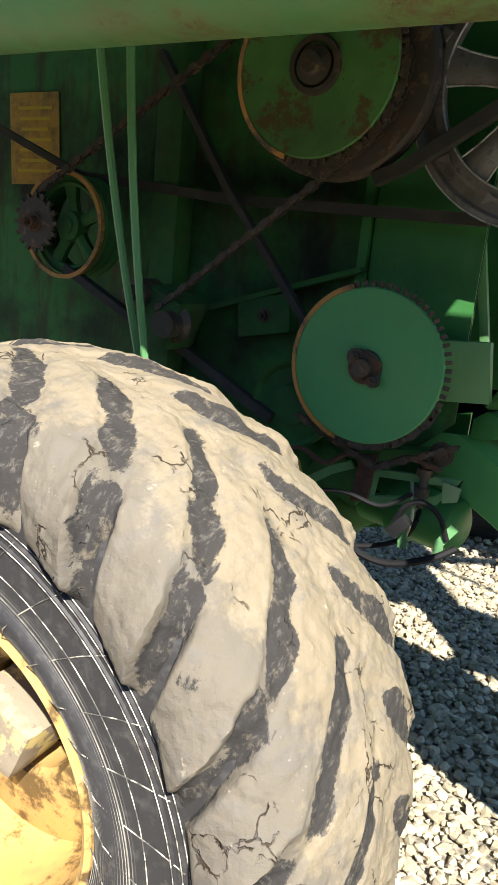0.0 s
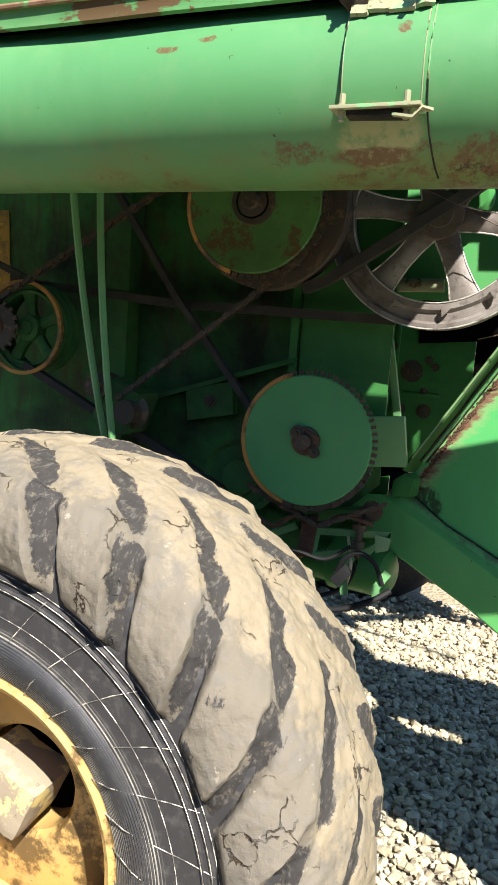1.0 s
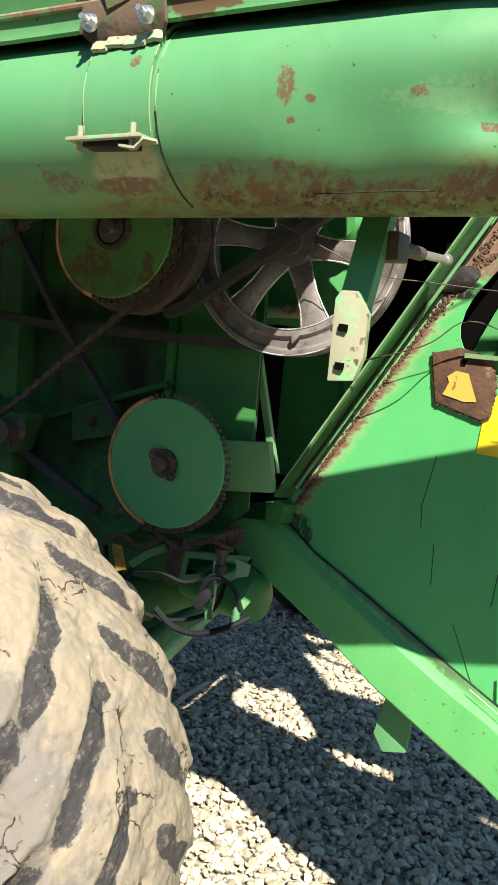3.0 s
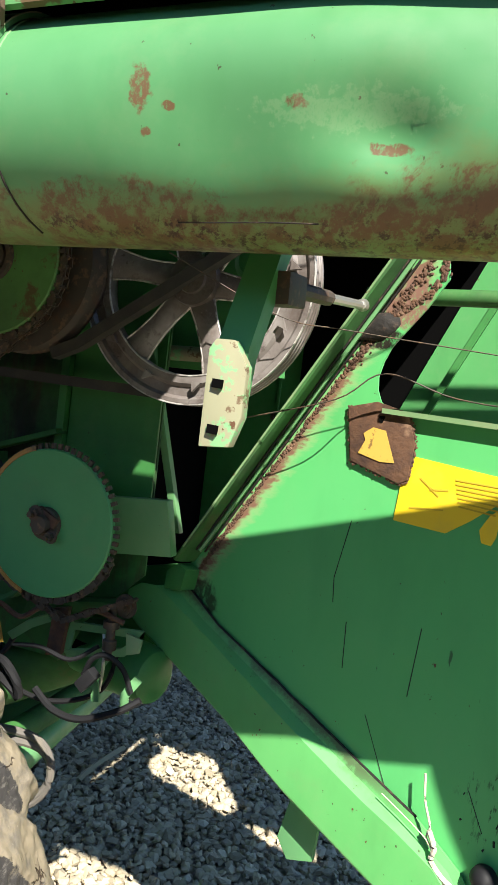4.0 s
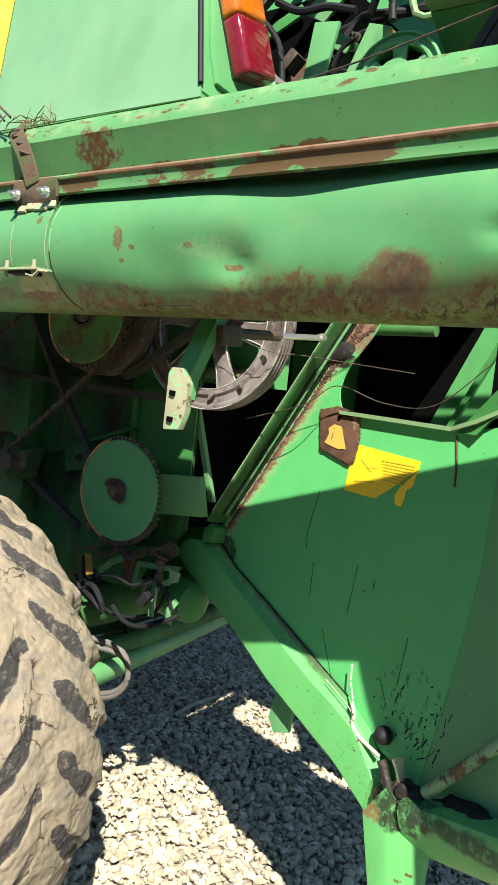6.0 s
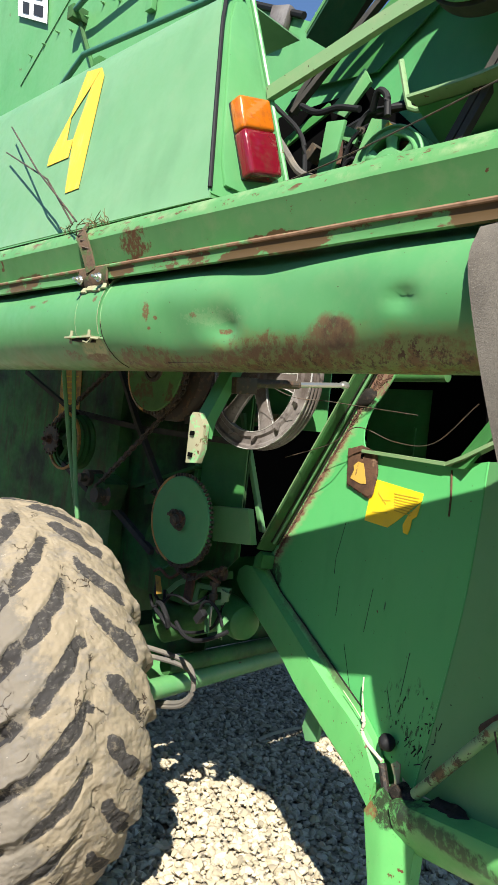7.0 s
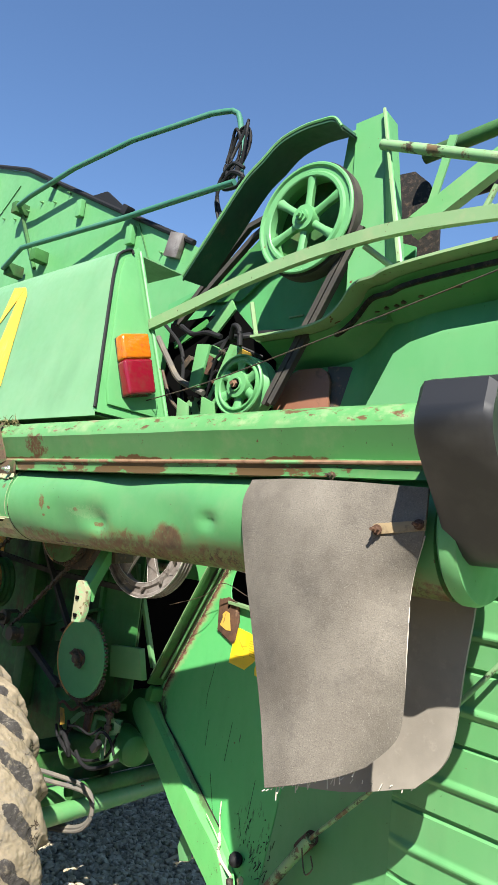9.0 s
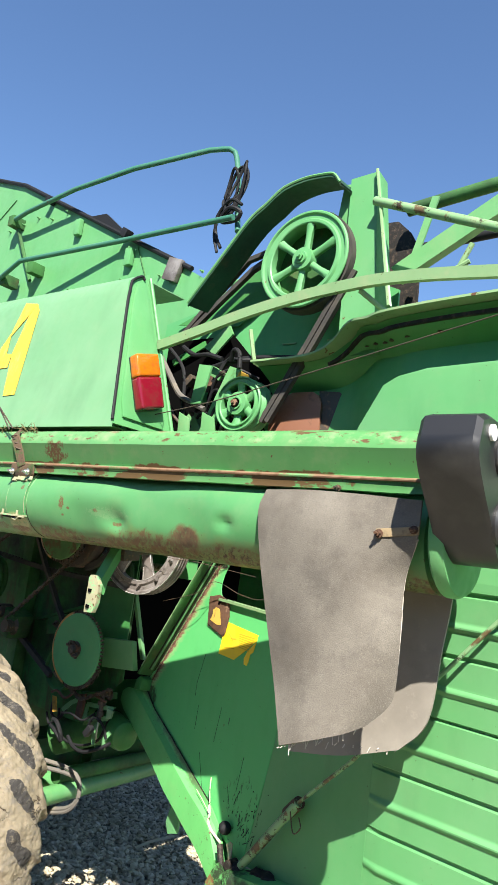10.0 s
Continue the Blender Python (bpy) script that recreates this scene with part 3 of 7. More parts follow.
def bolt(parent, at, r=0.009, axis="y", length=0.012, mat="steel", name="bolt"):
    """A hexagonal bolt head with its threaded end, facing -axis."""
    bm = bmesh.new()
    add_lathe(bm, [(0.0005, -length), (r, -length), (r, 0), (0.0005, 0)], 6)
    add_lathe(bm, [(0.0005, -length * 1.9), (r * 0.5, -length * 1.9), (r * 0.5, -length), (0.0005, -length)], 8)
    add_lathe(bm, [(0.0005, -0.002), (r * 1.5, -0.002), (r * 1.5, 0.001), (0.0005, 0.001)], 12)
    rot = {"y": (0, 0, 0), "x": (0, 0, 90), "z": (-90, 0, 0)}[axis]
    bmesh.ops.transform(bm, matrix=pose(*at, *rot), verts=bm.verts)
    bmesh.ops.recalc_face_normals(bm, faces=bm.faces)
    return part(name, bm, mat, parent)


def add_chain(bm, pts, pitch=0.02, w=0.014, h=0.013):
    """Roller-chain links along a line."""
    pts = [Vector(p) for p in pts]
    acc, k = 0.0, 0
    for a, b in zip(pts, pts[1:]):
        d = (b - a)
        L = d.length
        d.normalize()
        ang = math.degrees(math.atan2(d.z, d.x))
        while acc < L:
            c = a + d * acc
            ww = w if k % 2 else w * 0.6
            for s in (-1, 1):
                add_box(bm, (c.x, c.y + s * ww * 0.5, c.z), (pitch * 0.88, 0.003, h * (1.0 if k % 2 else 0.72)), (0, -ang, 0))
            add_box(bm, tuple(c + d * pitch * 0.5), (0.007, w * 1.25, 0.007), (0, -ang + 45, 0))
            acc += pitch
            k += 1
        acc -= L
    return bm


# ---------------------------------------------------------------- ground
def ground():
    n = 90
    bm = bmesh.new()
    xs = [math.copysign(abs(t) ** 3, t) * 400 + t * 8 for t in np.linspace(-1, 1, n)]
    grid = []
    for y in xs:
        row = []
        for x in xs:
            far = max(0.0, math.hypot(x, y - 2) - 3.6)
            z = noise.noise(Vector((x * 1.3, y * 1.3, 0))) * 0.012 - 0.012
            z += 0.06 * max(0, min(1, (y - 3.9) / 0.8)) + 0.02 * min(far, 3) * noise.noise(Vector((x * 0.7, y * 0.7, 3)))
            row.append(bm.verts.new((x - 0.4, y + 1.8, z)))
        grid.append(row)
    for a, b in zip(grid, grid[1:]):
        for i in range(n - 1):
            bm.faces.new((a[i], a[i + 1], b[i + 1], b[i]))
    ob = part("ground", bm, "bed", None, "", 180)
    tagged(ob, "pale crushed gravel yard with bare tan earth farther off", "ground", kind="structure")


ground()


def fill_blocker():
    """An unseen long plain wall, added away from the machine to block low sky light."""
    bm = bmesh.new()
    add_box(bm, (0, -7.15, 1.75), (44, 0.3, 3.7), bev=0.02)
    add_box(bm, (0, -7.15, 3.65), (44.2, 0.42, 0.12), bev=0.02)
    tagged(part("unseen_wall", bm, "fill_blocker"), "unseen plain dark wall, added to hold back low sky light", "wall", kind="structure")


fill_blocker()


def gravel_stones():
    """Broken stones lying over the yard near the machine, in one mesh."""
    rng = np.random.default_rng(5)
    ico = bmesh.new()
    bmesh.ops.create_icosphere(ico, subdivisions=1, radius=1.0)
    base = np.array([v.co for v in ico.verts])
    faces = np.array([[v.index for v in f.verts] for f in ico.faces])
    ico.free()
    cube = np.array([(x, y, z) for x in (-1, 1) for y in (-1, 1) for z in (-1, 1)], float)
    V, F, off = [], [], 0
    step = 0.0215
    for gx in np.arange(-3.0, 1.9, step):
        for gy in np.arange(0.55, 4.3, step):
            if gy > 3.9 and rng.random() < 0.6:
                continue
            if rng.random() < 0.12:
                continue
            x, y = gx + rng.uniform(-0.010, 0.010), gy + rng.uniform(-0.010, 0.010)
            s = 0.008 + 0.016 * rng.random() ** 1.6
            v = base * (1 + rng.uniform(-0.42, 0.34, (len(base), 1)))
            v = v * np.array([s * rng.uniform(0.8, 1.35), s, s * rng.uniform(0.55, 0.9)])
            a, b = rng.uniform(0, 6.28), rng.uniform(-0.6, 0.6)
            ca, sa, cb, sb = math.cos(a), math.sin(a), math.cos(b), math.sin(b)
            R = np.array([[ca, -sa, 0], [sa, ca, 0], [0, 0, 1]]) @ np.array([[1, 0, 0], [0, cb, -sb], [0, sb, cb]])
            v = v @ R.T + (x, y, 0.002 + rng.uniform(-0.004, 0.012))
            V.append(v)
            F.append(faces + off)
            off += len(base)
    V, F = np.concatenate(V), np.concatenate(F)
    me = bpy.data.meshes.new("gravel")
    me.vertices.add(len(V))
    me.vertices.foreach_set("co", V.astype(np.float32).ravel())
    me.loops.add(F.size)
    me.loops.foreach_set("vertex_index", F.astype(np.int32).ravel())
    me.polygons.add(len(F))
    me.polygons.foreach_set("loop_start", np.arange(0, F.size, 3, dtype=np.int32))
    me.update(calc_edges=True)
    me.shade_flat()
    me.materials.append(M["gravel"])
    ob = new("gravel", me)
    tagged(ob, "loose crushed limestone stones covering the yard", "gravel", kind="stuff")


gravel_stones()

# ---------------------------------------------------------------- the machine
combine = tagged(new("combine_harvester"), "green combine harvester, dusty and rust-chipped, standing on gravel", "combine harvester")

# ---- rear wheel
WX, WY, WZ, WR = -0.85, 0.865, 0.64, 0.708
LUGS = 24


def tread_r(y):
    """Radius of the tread's top at the distance y from the wheel's middle plane."""
    return WR - 0.9 * max(0.0, abs(y) - 0.03) ** 2 - 0.02 * (abs(y) / 0.23) ** 4


def squash(bm, z0=-0.004):
    for v in bm.verts:
        if v.co.z < z0:
            v.co.z = z0 + (v.co.z - z0) * 0.08


def smoothstep(a, b, x):
    t = min(1.0, max(0.0, (x - a) / (b - a)))
    return t * t * (3 - 2 * t)


def tread(cx, cy, cz):
    """The mud-caked tread: wide bars parted by curved grooves that open at the shoulders."""
    half = [(y, tread_r(y) - 0.026, 1.0) for y in np.linspace(0, 0.20, 62)]
    key = ((0.210, 0.632, 1.0), (0.219, 0.622, 1.0), (0.227, 0.610, 1.0), (0.233, 0.597, 1.0), (0.237, 0.582, 0.95), (0.239, 0.566, 0.85), (0.240, 0.545, 0.70), (0.239, 0.524, 0.0))
    half += [tuple(float(np.interp(k, range(8), [p[i] for p in key])) for i in range(3)) for k in np.linspace(0, 7, 29)]
    path = [(-y, r, h) for y, r, h in half[:0:-1]] + half
    n = 1080
    bm = bmesh.new()
    rings = []
    bare = [[0.0] * n for _ in path]
    wear = bm.verts.layers.float.new("bare")
    run = 0.0
    lens = []
    for k, (y, r, h) in enumerate(path):
        if k:
            run += math.hypot(y - path[k - 1][0], r - path[k - 1][1])
        lens.append(run)
    mid = lens[len(half) - 1]
    for k, (y, r, h) in enumerate(path):
        u = lens[k] - mid
        a = abs(u)
        sd = -1 if u < 0 else 1
        s = max(0.0, a - 0.03) / 0.2
        off = 17.5 * min(s, 1.5) ** 0.8
        ph = 2.5 if sd < 0 else 10.3
        half_w = 0.039 - 0.009 * smoothstep(0.45, 0.85, s) - 0.008 * smoothstep(0.85, 1.2, s)
        p, q = path[max(k - 1, 0)], path[min(k + 1, len(path) - 1)]
        ny, nr = -(q[1] - p[1]), (q[0] - p[0])
        ll = math.hypot(ny, nr)
        ny, nr = ny / ll, nr / ll
        row = []
        for i in range(n):
            th = 360.0 * i / n - off
            q3 = Vector((math.cos(radians(th)) * 8, u * 11, math.sin(radians(th)) * 8))
            wob = noise.noise(q3) * 0.004 + noise.noise(q3 * 3.1) * 0.0022
            rel = ((th - (ph - off)) / (360 / LUGS)) % 1.0
            d = min(rel, 1 - rel) * radians(360 / LUGS) * r
            d = math.hypot(d, max(0.0, 0.03 - a)) if a < 0.03 else d
            g = 1 - smoothstep(half_w - 0.008 + wob, half_w + 0.007 + wob, d)
            deep = 0.0045 + 0.0275 * smoothstep(0.75, 1.15, s)
            wf = half_w / (radians(360 / LUGS) * r)
            sr = rel if rel < 0.5 else rel - 1
            slope = 1 - rel if abs(sr) > wf else wf + (1 - 2 * wf) * smoothstep(-wf, wf, sr)
            saw = (0.013 + 0.024 * smoothstep(0.6, 1.05, s)) * slope * min(1.0, a / 0.06)
            crust = noise.noise(q3 * 6.5)
            oval = 0.95 - (d / half_w) ** 2 - ((s - 0.38) / (0.43 if sd < 0 else 0.36)) ** 4
            if sd < 0 and s > 0.8:
                oval = max(oval, g - 0.45 - 2.5 * max(0.0, 1.0 - s) + 0.5 * noise.noise(q3 * 1.5))
            bare[k][i] = min(1.0, max(0.0, 0.5 + 0.5 * oval + 0.42 * noise.noise(q3 * 1.6)))
            lift = h * (0.016 + saw + wob - deep * g + 0.004 * noise.noise(q3 * 1.6) + 0.0024 * crust + 0.003 * max(0.0, noise.noise(q3 * 2.2 + Vector((3, 3, 3))) - 0.25))
            rr, yy = r + nr * lift, y + ny * lift
            row.append(bm.verts.new((cx + rr * math.cos(radians(th)), cy + yy, cz + rr * math.sin(radians(th)))))
            row[-1][wear] = bare[k][i]
        rings.append(row)
    for a, b in zip(rings, rings[1:]):
        for i in range(n):
            bm.faces.new((a[i], a[(i + 1) % n], b[(i + 1) % n], b[i]))
    bmesh.ops.recalc_face_normals(bm, faces=bm.faces)
    squash(bm)
    return bm


def wheel(cx, cy, cz, out):
    """A rear wheel; out -1: its outer side faces -y."""
    prof = [(0.283, -0.165), (0.298, -0.187)]
    for i in range(18):
        r = 0.303 + 0.0062 * i
        y = -0.192 - 0.0465 * math.sin(i / 17 * math.pi / 2)
        prof += [(r, y + 0.001), (r + 0.003, y - 0.0025)]
    prof += [(0.418, -0.2390), (0.445, -0.241), (0.49, -0.2415), (0.492, -0.2455), (0.497, -0.2455), (0.499, -0.242), (0.506, -0.2415),
             (0.508, -0.2445), (0.513, -0.2445), (0.515, -0.2405), (0.552, -0.2395), (0.582, -0.235), (0.610, -0.223), (0.632, -0.205)]
    prof += [(tread_r(y) - 0.027, y) for y in np.linspace(-0.195, 0.195, 17)]
    prof += [(0.632, 0.205), (0.610, 0.223), (0.582, 0.235), (0.552, 0.2395), (0.445, 0.241), (0.345, 0.202), (0.283, 0.165)]
    bm = lathe(prof, 144, (cx, cy, cz), close=True)
    squash(bm)
    tyre = part("tyre", bm, "sidewall", combine, "black agricultural tyre caked with dried mud", 30)
    for i in range(32):
        a = 2 * math.pi * (i + 0.55) / 32
        pts = [(0.305, -0.199), (0.36, -0.230), (0.42, -0.2405), (0.47, -0.2425), (0.515, -0.2440)]
        line = [(cx + r * math.cos(a - (r - 0.42) * 0.9), cy + y, cz + r * math.sin(a - (r - 0.42) * 0.9)) for r, y in pts]
        b2 = sweep(line, 0.0010, 5)
        squash(b2)
        part("mould_line", b2, "chalk", tyre)
    for r, y in ((0.447, -0.2415), (0.4945, -0.2458), (0.5105, -0.2448), (0.520, -0.2412)):
        part("ring_line", lathe([(r - 0.0009, y), (r, y - 0.0012), (r + 0.0009, y)], 120, (cx, cy, cz)), "chalk", tyre)
    part("tread", tread(cx, cy, cz), "mud", tyre, "wide tread under cracked tan mud, dark rubber bars showing", 45)
    rp = [(0.304, 0.186), (0.303, 0.197), (0.300, 0.199), (0.294, 0.195), (0.288, 0.15), (0.282, 0.10), (0.274, 0.02), (0.262, 0.0)]
    bm = lathe([(r, -y) for r, y in rp], 96, (cx, cy, cz), close=False)
    shell(bm, 0.006)
    rim = part("rim", bm, "yellow", combine, "dusty yellow steel wheel rim with rust stains")
    lip = lathe([(0.3045, -0.184), (0.304, -0.199), (0.300, -0.2015), (0.294, -0.198), (0.293, -0.186)], 96, (cx, cy, cz), close=False)
    part("rim_lip", lip, "strap", rim, "worn bare edge of the rim")
    # flat disc with bolt holes round a dark recess
    bm = lathe([(r, -y) for r, y in ((0.276, 0.004), (0.262, 0.012), (0.150, 0.030), (0.128, 0.030), (0.122, 0.022), (0.122, -0.05))], 96, (cx, cy, cz), close=False)
    shell(bm, 0.010)
    bmesh.ops.recalc_face_normals(bm, faces=bm.faces)
    part("wheel_disc", bm, "yellow", rim)
    for i in range(8):
        a = 2 * math.pi * (i + 0.1) / 8
        part("bolt_hole", lathe([(0.0005, -0.002), (0.013, -0.002), (0.015, 0.004), (0.0005, 0.004)], 14, (cx + 0.166 * math.cos(a), cy - 0.0285, cz + 0.166 * math.sin(a)), close=False), "dark", rim)
    # near-black disc, fills the wheel's recess with its shade
    part("brake_drum", lathe([(0.0005, -0.0), (0.25, 0.0), (0.25, 0.10), (0.0005, 0.10)], 40, (cx, cy + 0.052, cz), close=False), "dark", rim)
    bm = bmesh.new()
    add_box(bm, (0, 0, 0), (0.150, 0.13, 0.125), (0, 0, 0), 0.026)
    bmesh.ops.subdivide_edges(bm, edges=bm.edges[:], cuts=2, use_grid_fill=True)
    for v in bm.verts:
        v.co += 0.005 * noise.noise_vector(v.co * 16)
    bmesh.ops.transform(bm, matrix=pose(cx - 0.01, cy - 0.05, cz + 0.005, 0, 24, 0), verts=bm.verts)
    part("hub", bm, "hub_worn", rim, "worn cast hub block, flaking yellow paint", 50)
    return tyre


wheel(WX, WY, WZ, -1)


def far_wheel():
    """The same axle's other wheel, seen under the machine."""
    bm = lathe([(0.325, -0.165), (0.42, -0.222), (0.515, -0.2245), (0.62, -0.19), (0.69, -0.1), (0.70, 0), (0.69, 0.1), (0.62, 0.19), (0.515, 0.2245), (0.42, 0.222), (0.325, 0.165)], 72, (WX, 4.32, WZ))
    squash(bm)
    t = part("tyre", bm, "sidewall", combine, "far dark tyre under the machine")
    bm = lathe([(0.33, 0.18), (0.30, 0.14), (0.29, -0.05), (0.0005, -0.06), (0.0005, -0.09), (0.30, -0.09), (0.33, -0.18)], 40, (WX, 4.32, WZ), close=False)
    # rim coloured near black for the shade under the machine
    part("rim", bm, "dark", combine)


far_wheel()

# ---- axle and underside
part("axle", sweep([(-0.87, 1.02, 0.60), (-0.87, 3.5, 0.60)], 0.052, 20), "green", combine, "green tubular rear axle")
part("track_rod", sweep([(-0.60, 1.15, 0.645), (-0.68, 1.575, 0.618), (-0.885, 2.64, 0.555), (-1.0, 3.25, 0.52)], 0.042, 18), "green", combine, "light green tube across the axle")
part("axle_beam", box((-1.02, 2.3, 0.72), (0.20, 2.1, 0.16), bev=0.012), "green_grimy_shade", combine)
part("steering_cylinder", sweep([(-0.70, 1.55, 0.69), (-0.72, 2.5, 0.69)], 0.035, 16), "green_grimy_shade", combine)
for dz in (0.0, 0.032):
    pts = smooth_path([(-0.98, 1.40, 0.735 + dz), (-0.75, 1.48, 0.735 + dz), (-0.58, 1.55, 0.725 + dz * 0.6), (-0.53, 1.56, 0.66), (-0.58, 1.545, 0.585 - dz * 0.4), (-0.75, 1.50, 0.545 - dz * 0.5), (-0.95, 1.40, 0.53 - dz)], 6)
    part("steering_hose", sweep(pts, 0.0105, 8), "hose_grey", combine)

# added sheet, shuts out daylight under the body and stands for its shade
part("under_sheet", plate([(-3.2, 1.9, 0.60), (-0.86, 1.9, 0.60), (-0.80, 1.9, 1.05), (-3.2, 1.9, 1.05)], 0.01, (0, -1, 0)), "green_grimy_shade", combine)

# ---- side wall of the body
YP = 1.50
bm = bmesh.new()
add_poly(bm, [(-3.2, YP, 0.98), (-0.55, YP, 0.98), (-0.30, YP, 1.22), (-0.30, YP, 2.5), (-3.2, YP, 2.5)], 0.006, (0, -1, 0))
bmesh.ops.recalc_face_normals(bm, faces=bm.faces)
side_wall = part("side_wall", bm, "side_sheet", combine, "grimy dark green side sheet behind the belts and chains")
part("panel_lip", plate([(-0.56, YP - 0.006, 1.46), (-0.54, YP - 0.006, 1.46), (-0.54, YP - 0.006, 2.4), (-0.56, YP - 0.006, 2.4)], 0.02, (0, 1, 0)), "green_deep", side_wall)
part("rear_sheet", plate([(-0.535, YP - 0.012, 1.30), (-0.30, YP - 0.012, 1.30), (-0.30, YP - 0.012, 2.4), (-0.535, YP - 0.012, 2.4)], 0.006, (0, -1, 0)), "green_deep", side_wall)
part("edge_strip", plate([(-0.345, 1.47, 1.74), (-0.326, 1.47, 1.74), (-0.256, 1.565, 1.315), (-0.275, 1.565, 1.315)], 0.02, (0, -1, 0), 0.002), "green", side_wall)
part("column", box((-1.05, 1.46, 1.7), (0.075, 0.07, 1.4), bev=0.008), "green_grimy_shade", side_wall)
part("ledge", sweep([(-0.92, 1.47, 1.395), (-0.54, 1.47, 1.52)], 0, sec=[(-0.02, -0.006), (0.02, -0.006), (0.02, 0.006), (-0.02, 0.006)]), "green_grimy_shade", side_wall)
cl = part("cleat", plate([(-0.84, 1.455, 1.425), (-0.705, 1.455, 1.452), (-0.695, 1.455, 1.365), (-0.83, 1.455, 1.335)], 0.04, (0, -1, 0), 0.003), "green_grimy_shade", side_wall)
bolt(cl, (-0.765, 1.455, 1.395), 0.012, mat="chain")
part("box_cover", plate([(-0.40, 1.44, 1.392), (-0.250, 1.47, 1.402), (-0.235, 1.49, 1.275), (-0.40, 1.455, 1.262)], 0.03, (0, -1, 0), 0.003), "green", side_wall)

# ---- sprockets, pulleys, chains and belts on the side
def sprocket(name, at, r, teeth, mat, label, yellow_edge=True):
    """A chain sprocket with a covered face, its teeth round the rim and a bolted shaft end."""
    x, y, z = at
    bm = lathe(disc_prof(r, 0.0, 0.012, 0.003), 64, at)
    ob = part(name, bm, mat, combine, label)
    bm = bmesh.new()
    for i in range(teeth):
        a = 2 * math.pi * i / teeth
        add_box(bm, (x + (r + 0.006) * math.cos(a), y + 0.009, z + (r + 0.006) * math.sin(a)), (0.012, 0.008, 0.008), (0, -math.degrees(a), 0))
    part("teeth", bm, "chain", ob)
    bm = lathe([(r - 0.001, -0.001), (r + 0.009, 0.002), (r + 0.010, 0.016), (r - 0.006, 0.014)], 64, at)
    bmesh.ops.delete(bm, geom=[v for v in bm.verts if v.co.x - x > -0.25 * r], context="VERTS")
    part("rim_band", bm, "worn", ob)
    bm = lathe([(0.0005, -0.030), (0.018, -0.030), (0.020, -0.026), (0.020, -0.012), (0.034, -0.010), (0.036, 0.002), (0.0005, 0.002)], 20, at, close=False)
    part("hub", bm, "chain", ob)
    return ob


d1 = sprocket("sprocket", (-0.607, 1.268, 1.872), 0.160, 60, "sprocket", "greasy green drive sprocket with orange rusty rim")
part("washer_ring", lathe([(0.040, -0.010), (0.050, -0.010), (0.052, -0.002), (0.052, 0.004), (0.040, 0.002)], 32, (-0.607, 1.268, 1.872)), "chain", d1)
bm = bmesh.new()
ring = [(-0.607 + 0.170 * math.cos(radians(a)), 1.283, 1.872 + 0.170 * math.sin(radians(a))) for a in range(285, 372, 6)]
part("drive_chain", add_chain(bm, ring, 0.02, 0.018, 0.015), "chain", combine, "oily rusty roller chain")
for line in ([(-0.49, 1.29, 1.75), (-0.95, 1.30, 1.395)], [(-0.74, 1.29, 1.975), (-1.34, 1.30, 1.625)]):
    part("drive_chain", add_chain(bmesh.new(), line, 0.02, 0.016, 0.014), "chain", combine, "oily rusty roller chain")
gr = [(0.0005, 0.0), (0.15, 0.0), (0.188, 0.004), (0.172, 0.018), (0.188, 0.030), (0.172, 0.044), (0.188, 0.056), (0.188, 0.064), (0.0005, 0.064)]
part("belt_pulley", lathe(gr, 64, (-0.59, 1.315, 1.872), close=False), "chain", combine, "greasy grooved belt pulley")

d2 = sprocket("sprocket", (-0.457, 1.335, 1.332), 0.158, 62, "disc_green", "green covered chain sprocket with worn orange rim")
part("hub_plate", box((-0.455, 1.325, 1.335), (0.055, 0.012, 0.05), (0, 25, 0), 0.004), "rust", d2)
bolt(d2, (-0.475, 1.318, 1.352), 0.012, mat="chain")
bolt(d2, (-0.432, 1.318, 1.310), 0.010, mat="chain")
bm = bmesh.new()
part("drive_chain", add_chain(bm, [(-0.457 + 0.166 * math.cos(radians(a)), 1.35, 1.332 + 0.166 * math.sin(radians(a))) for a in range(-150, -20, 6)], 0.02, 0.016, 0.014), "chain", combine)
part("drive_chain", add_chain(bmesh.new(), [(-0.60, 1.36, 1.20), (-0.42, 1.38, 1.12), (-0.27, 1.40, 1.19)], 0.02, 0.016, 0.014), "chain", combine)
sm = [(0.0005, 0.0), (0.045, 0.0), (0.05, 0.01), (0.085, 0.012), (0.095, 0.0), (0.10, 0.0), (0.092, 0.02), (0.10, 0.04), (0.0005, 0.04)]
part("idler_pulley", lathe(sm, 40, (-0.655, 1.42, 1.205), close=False), "green_grimy_shade", combine)


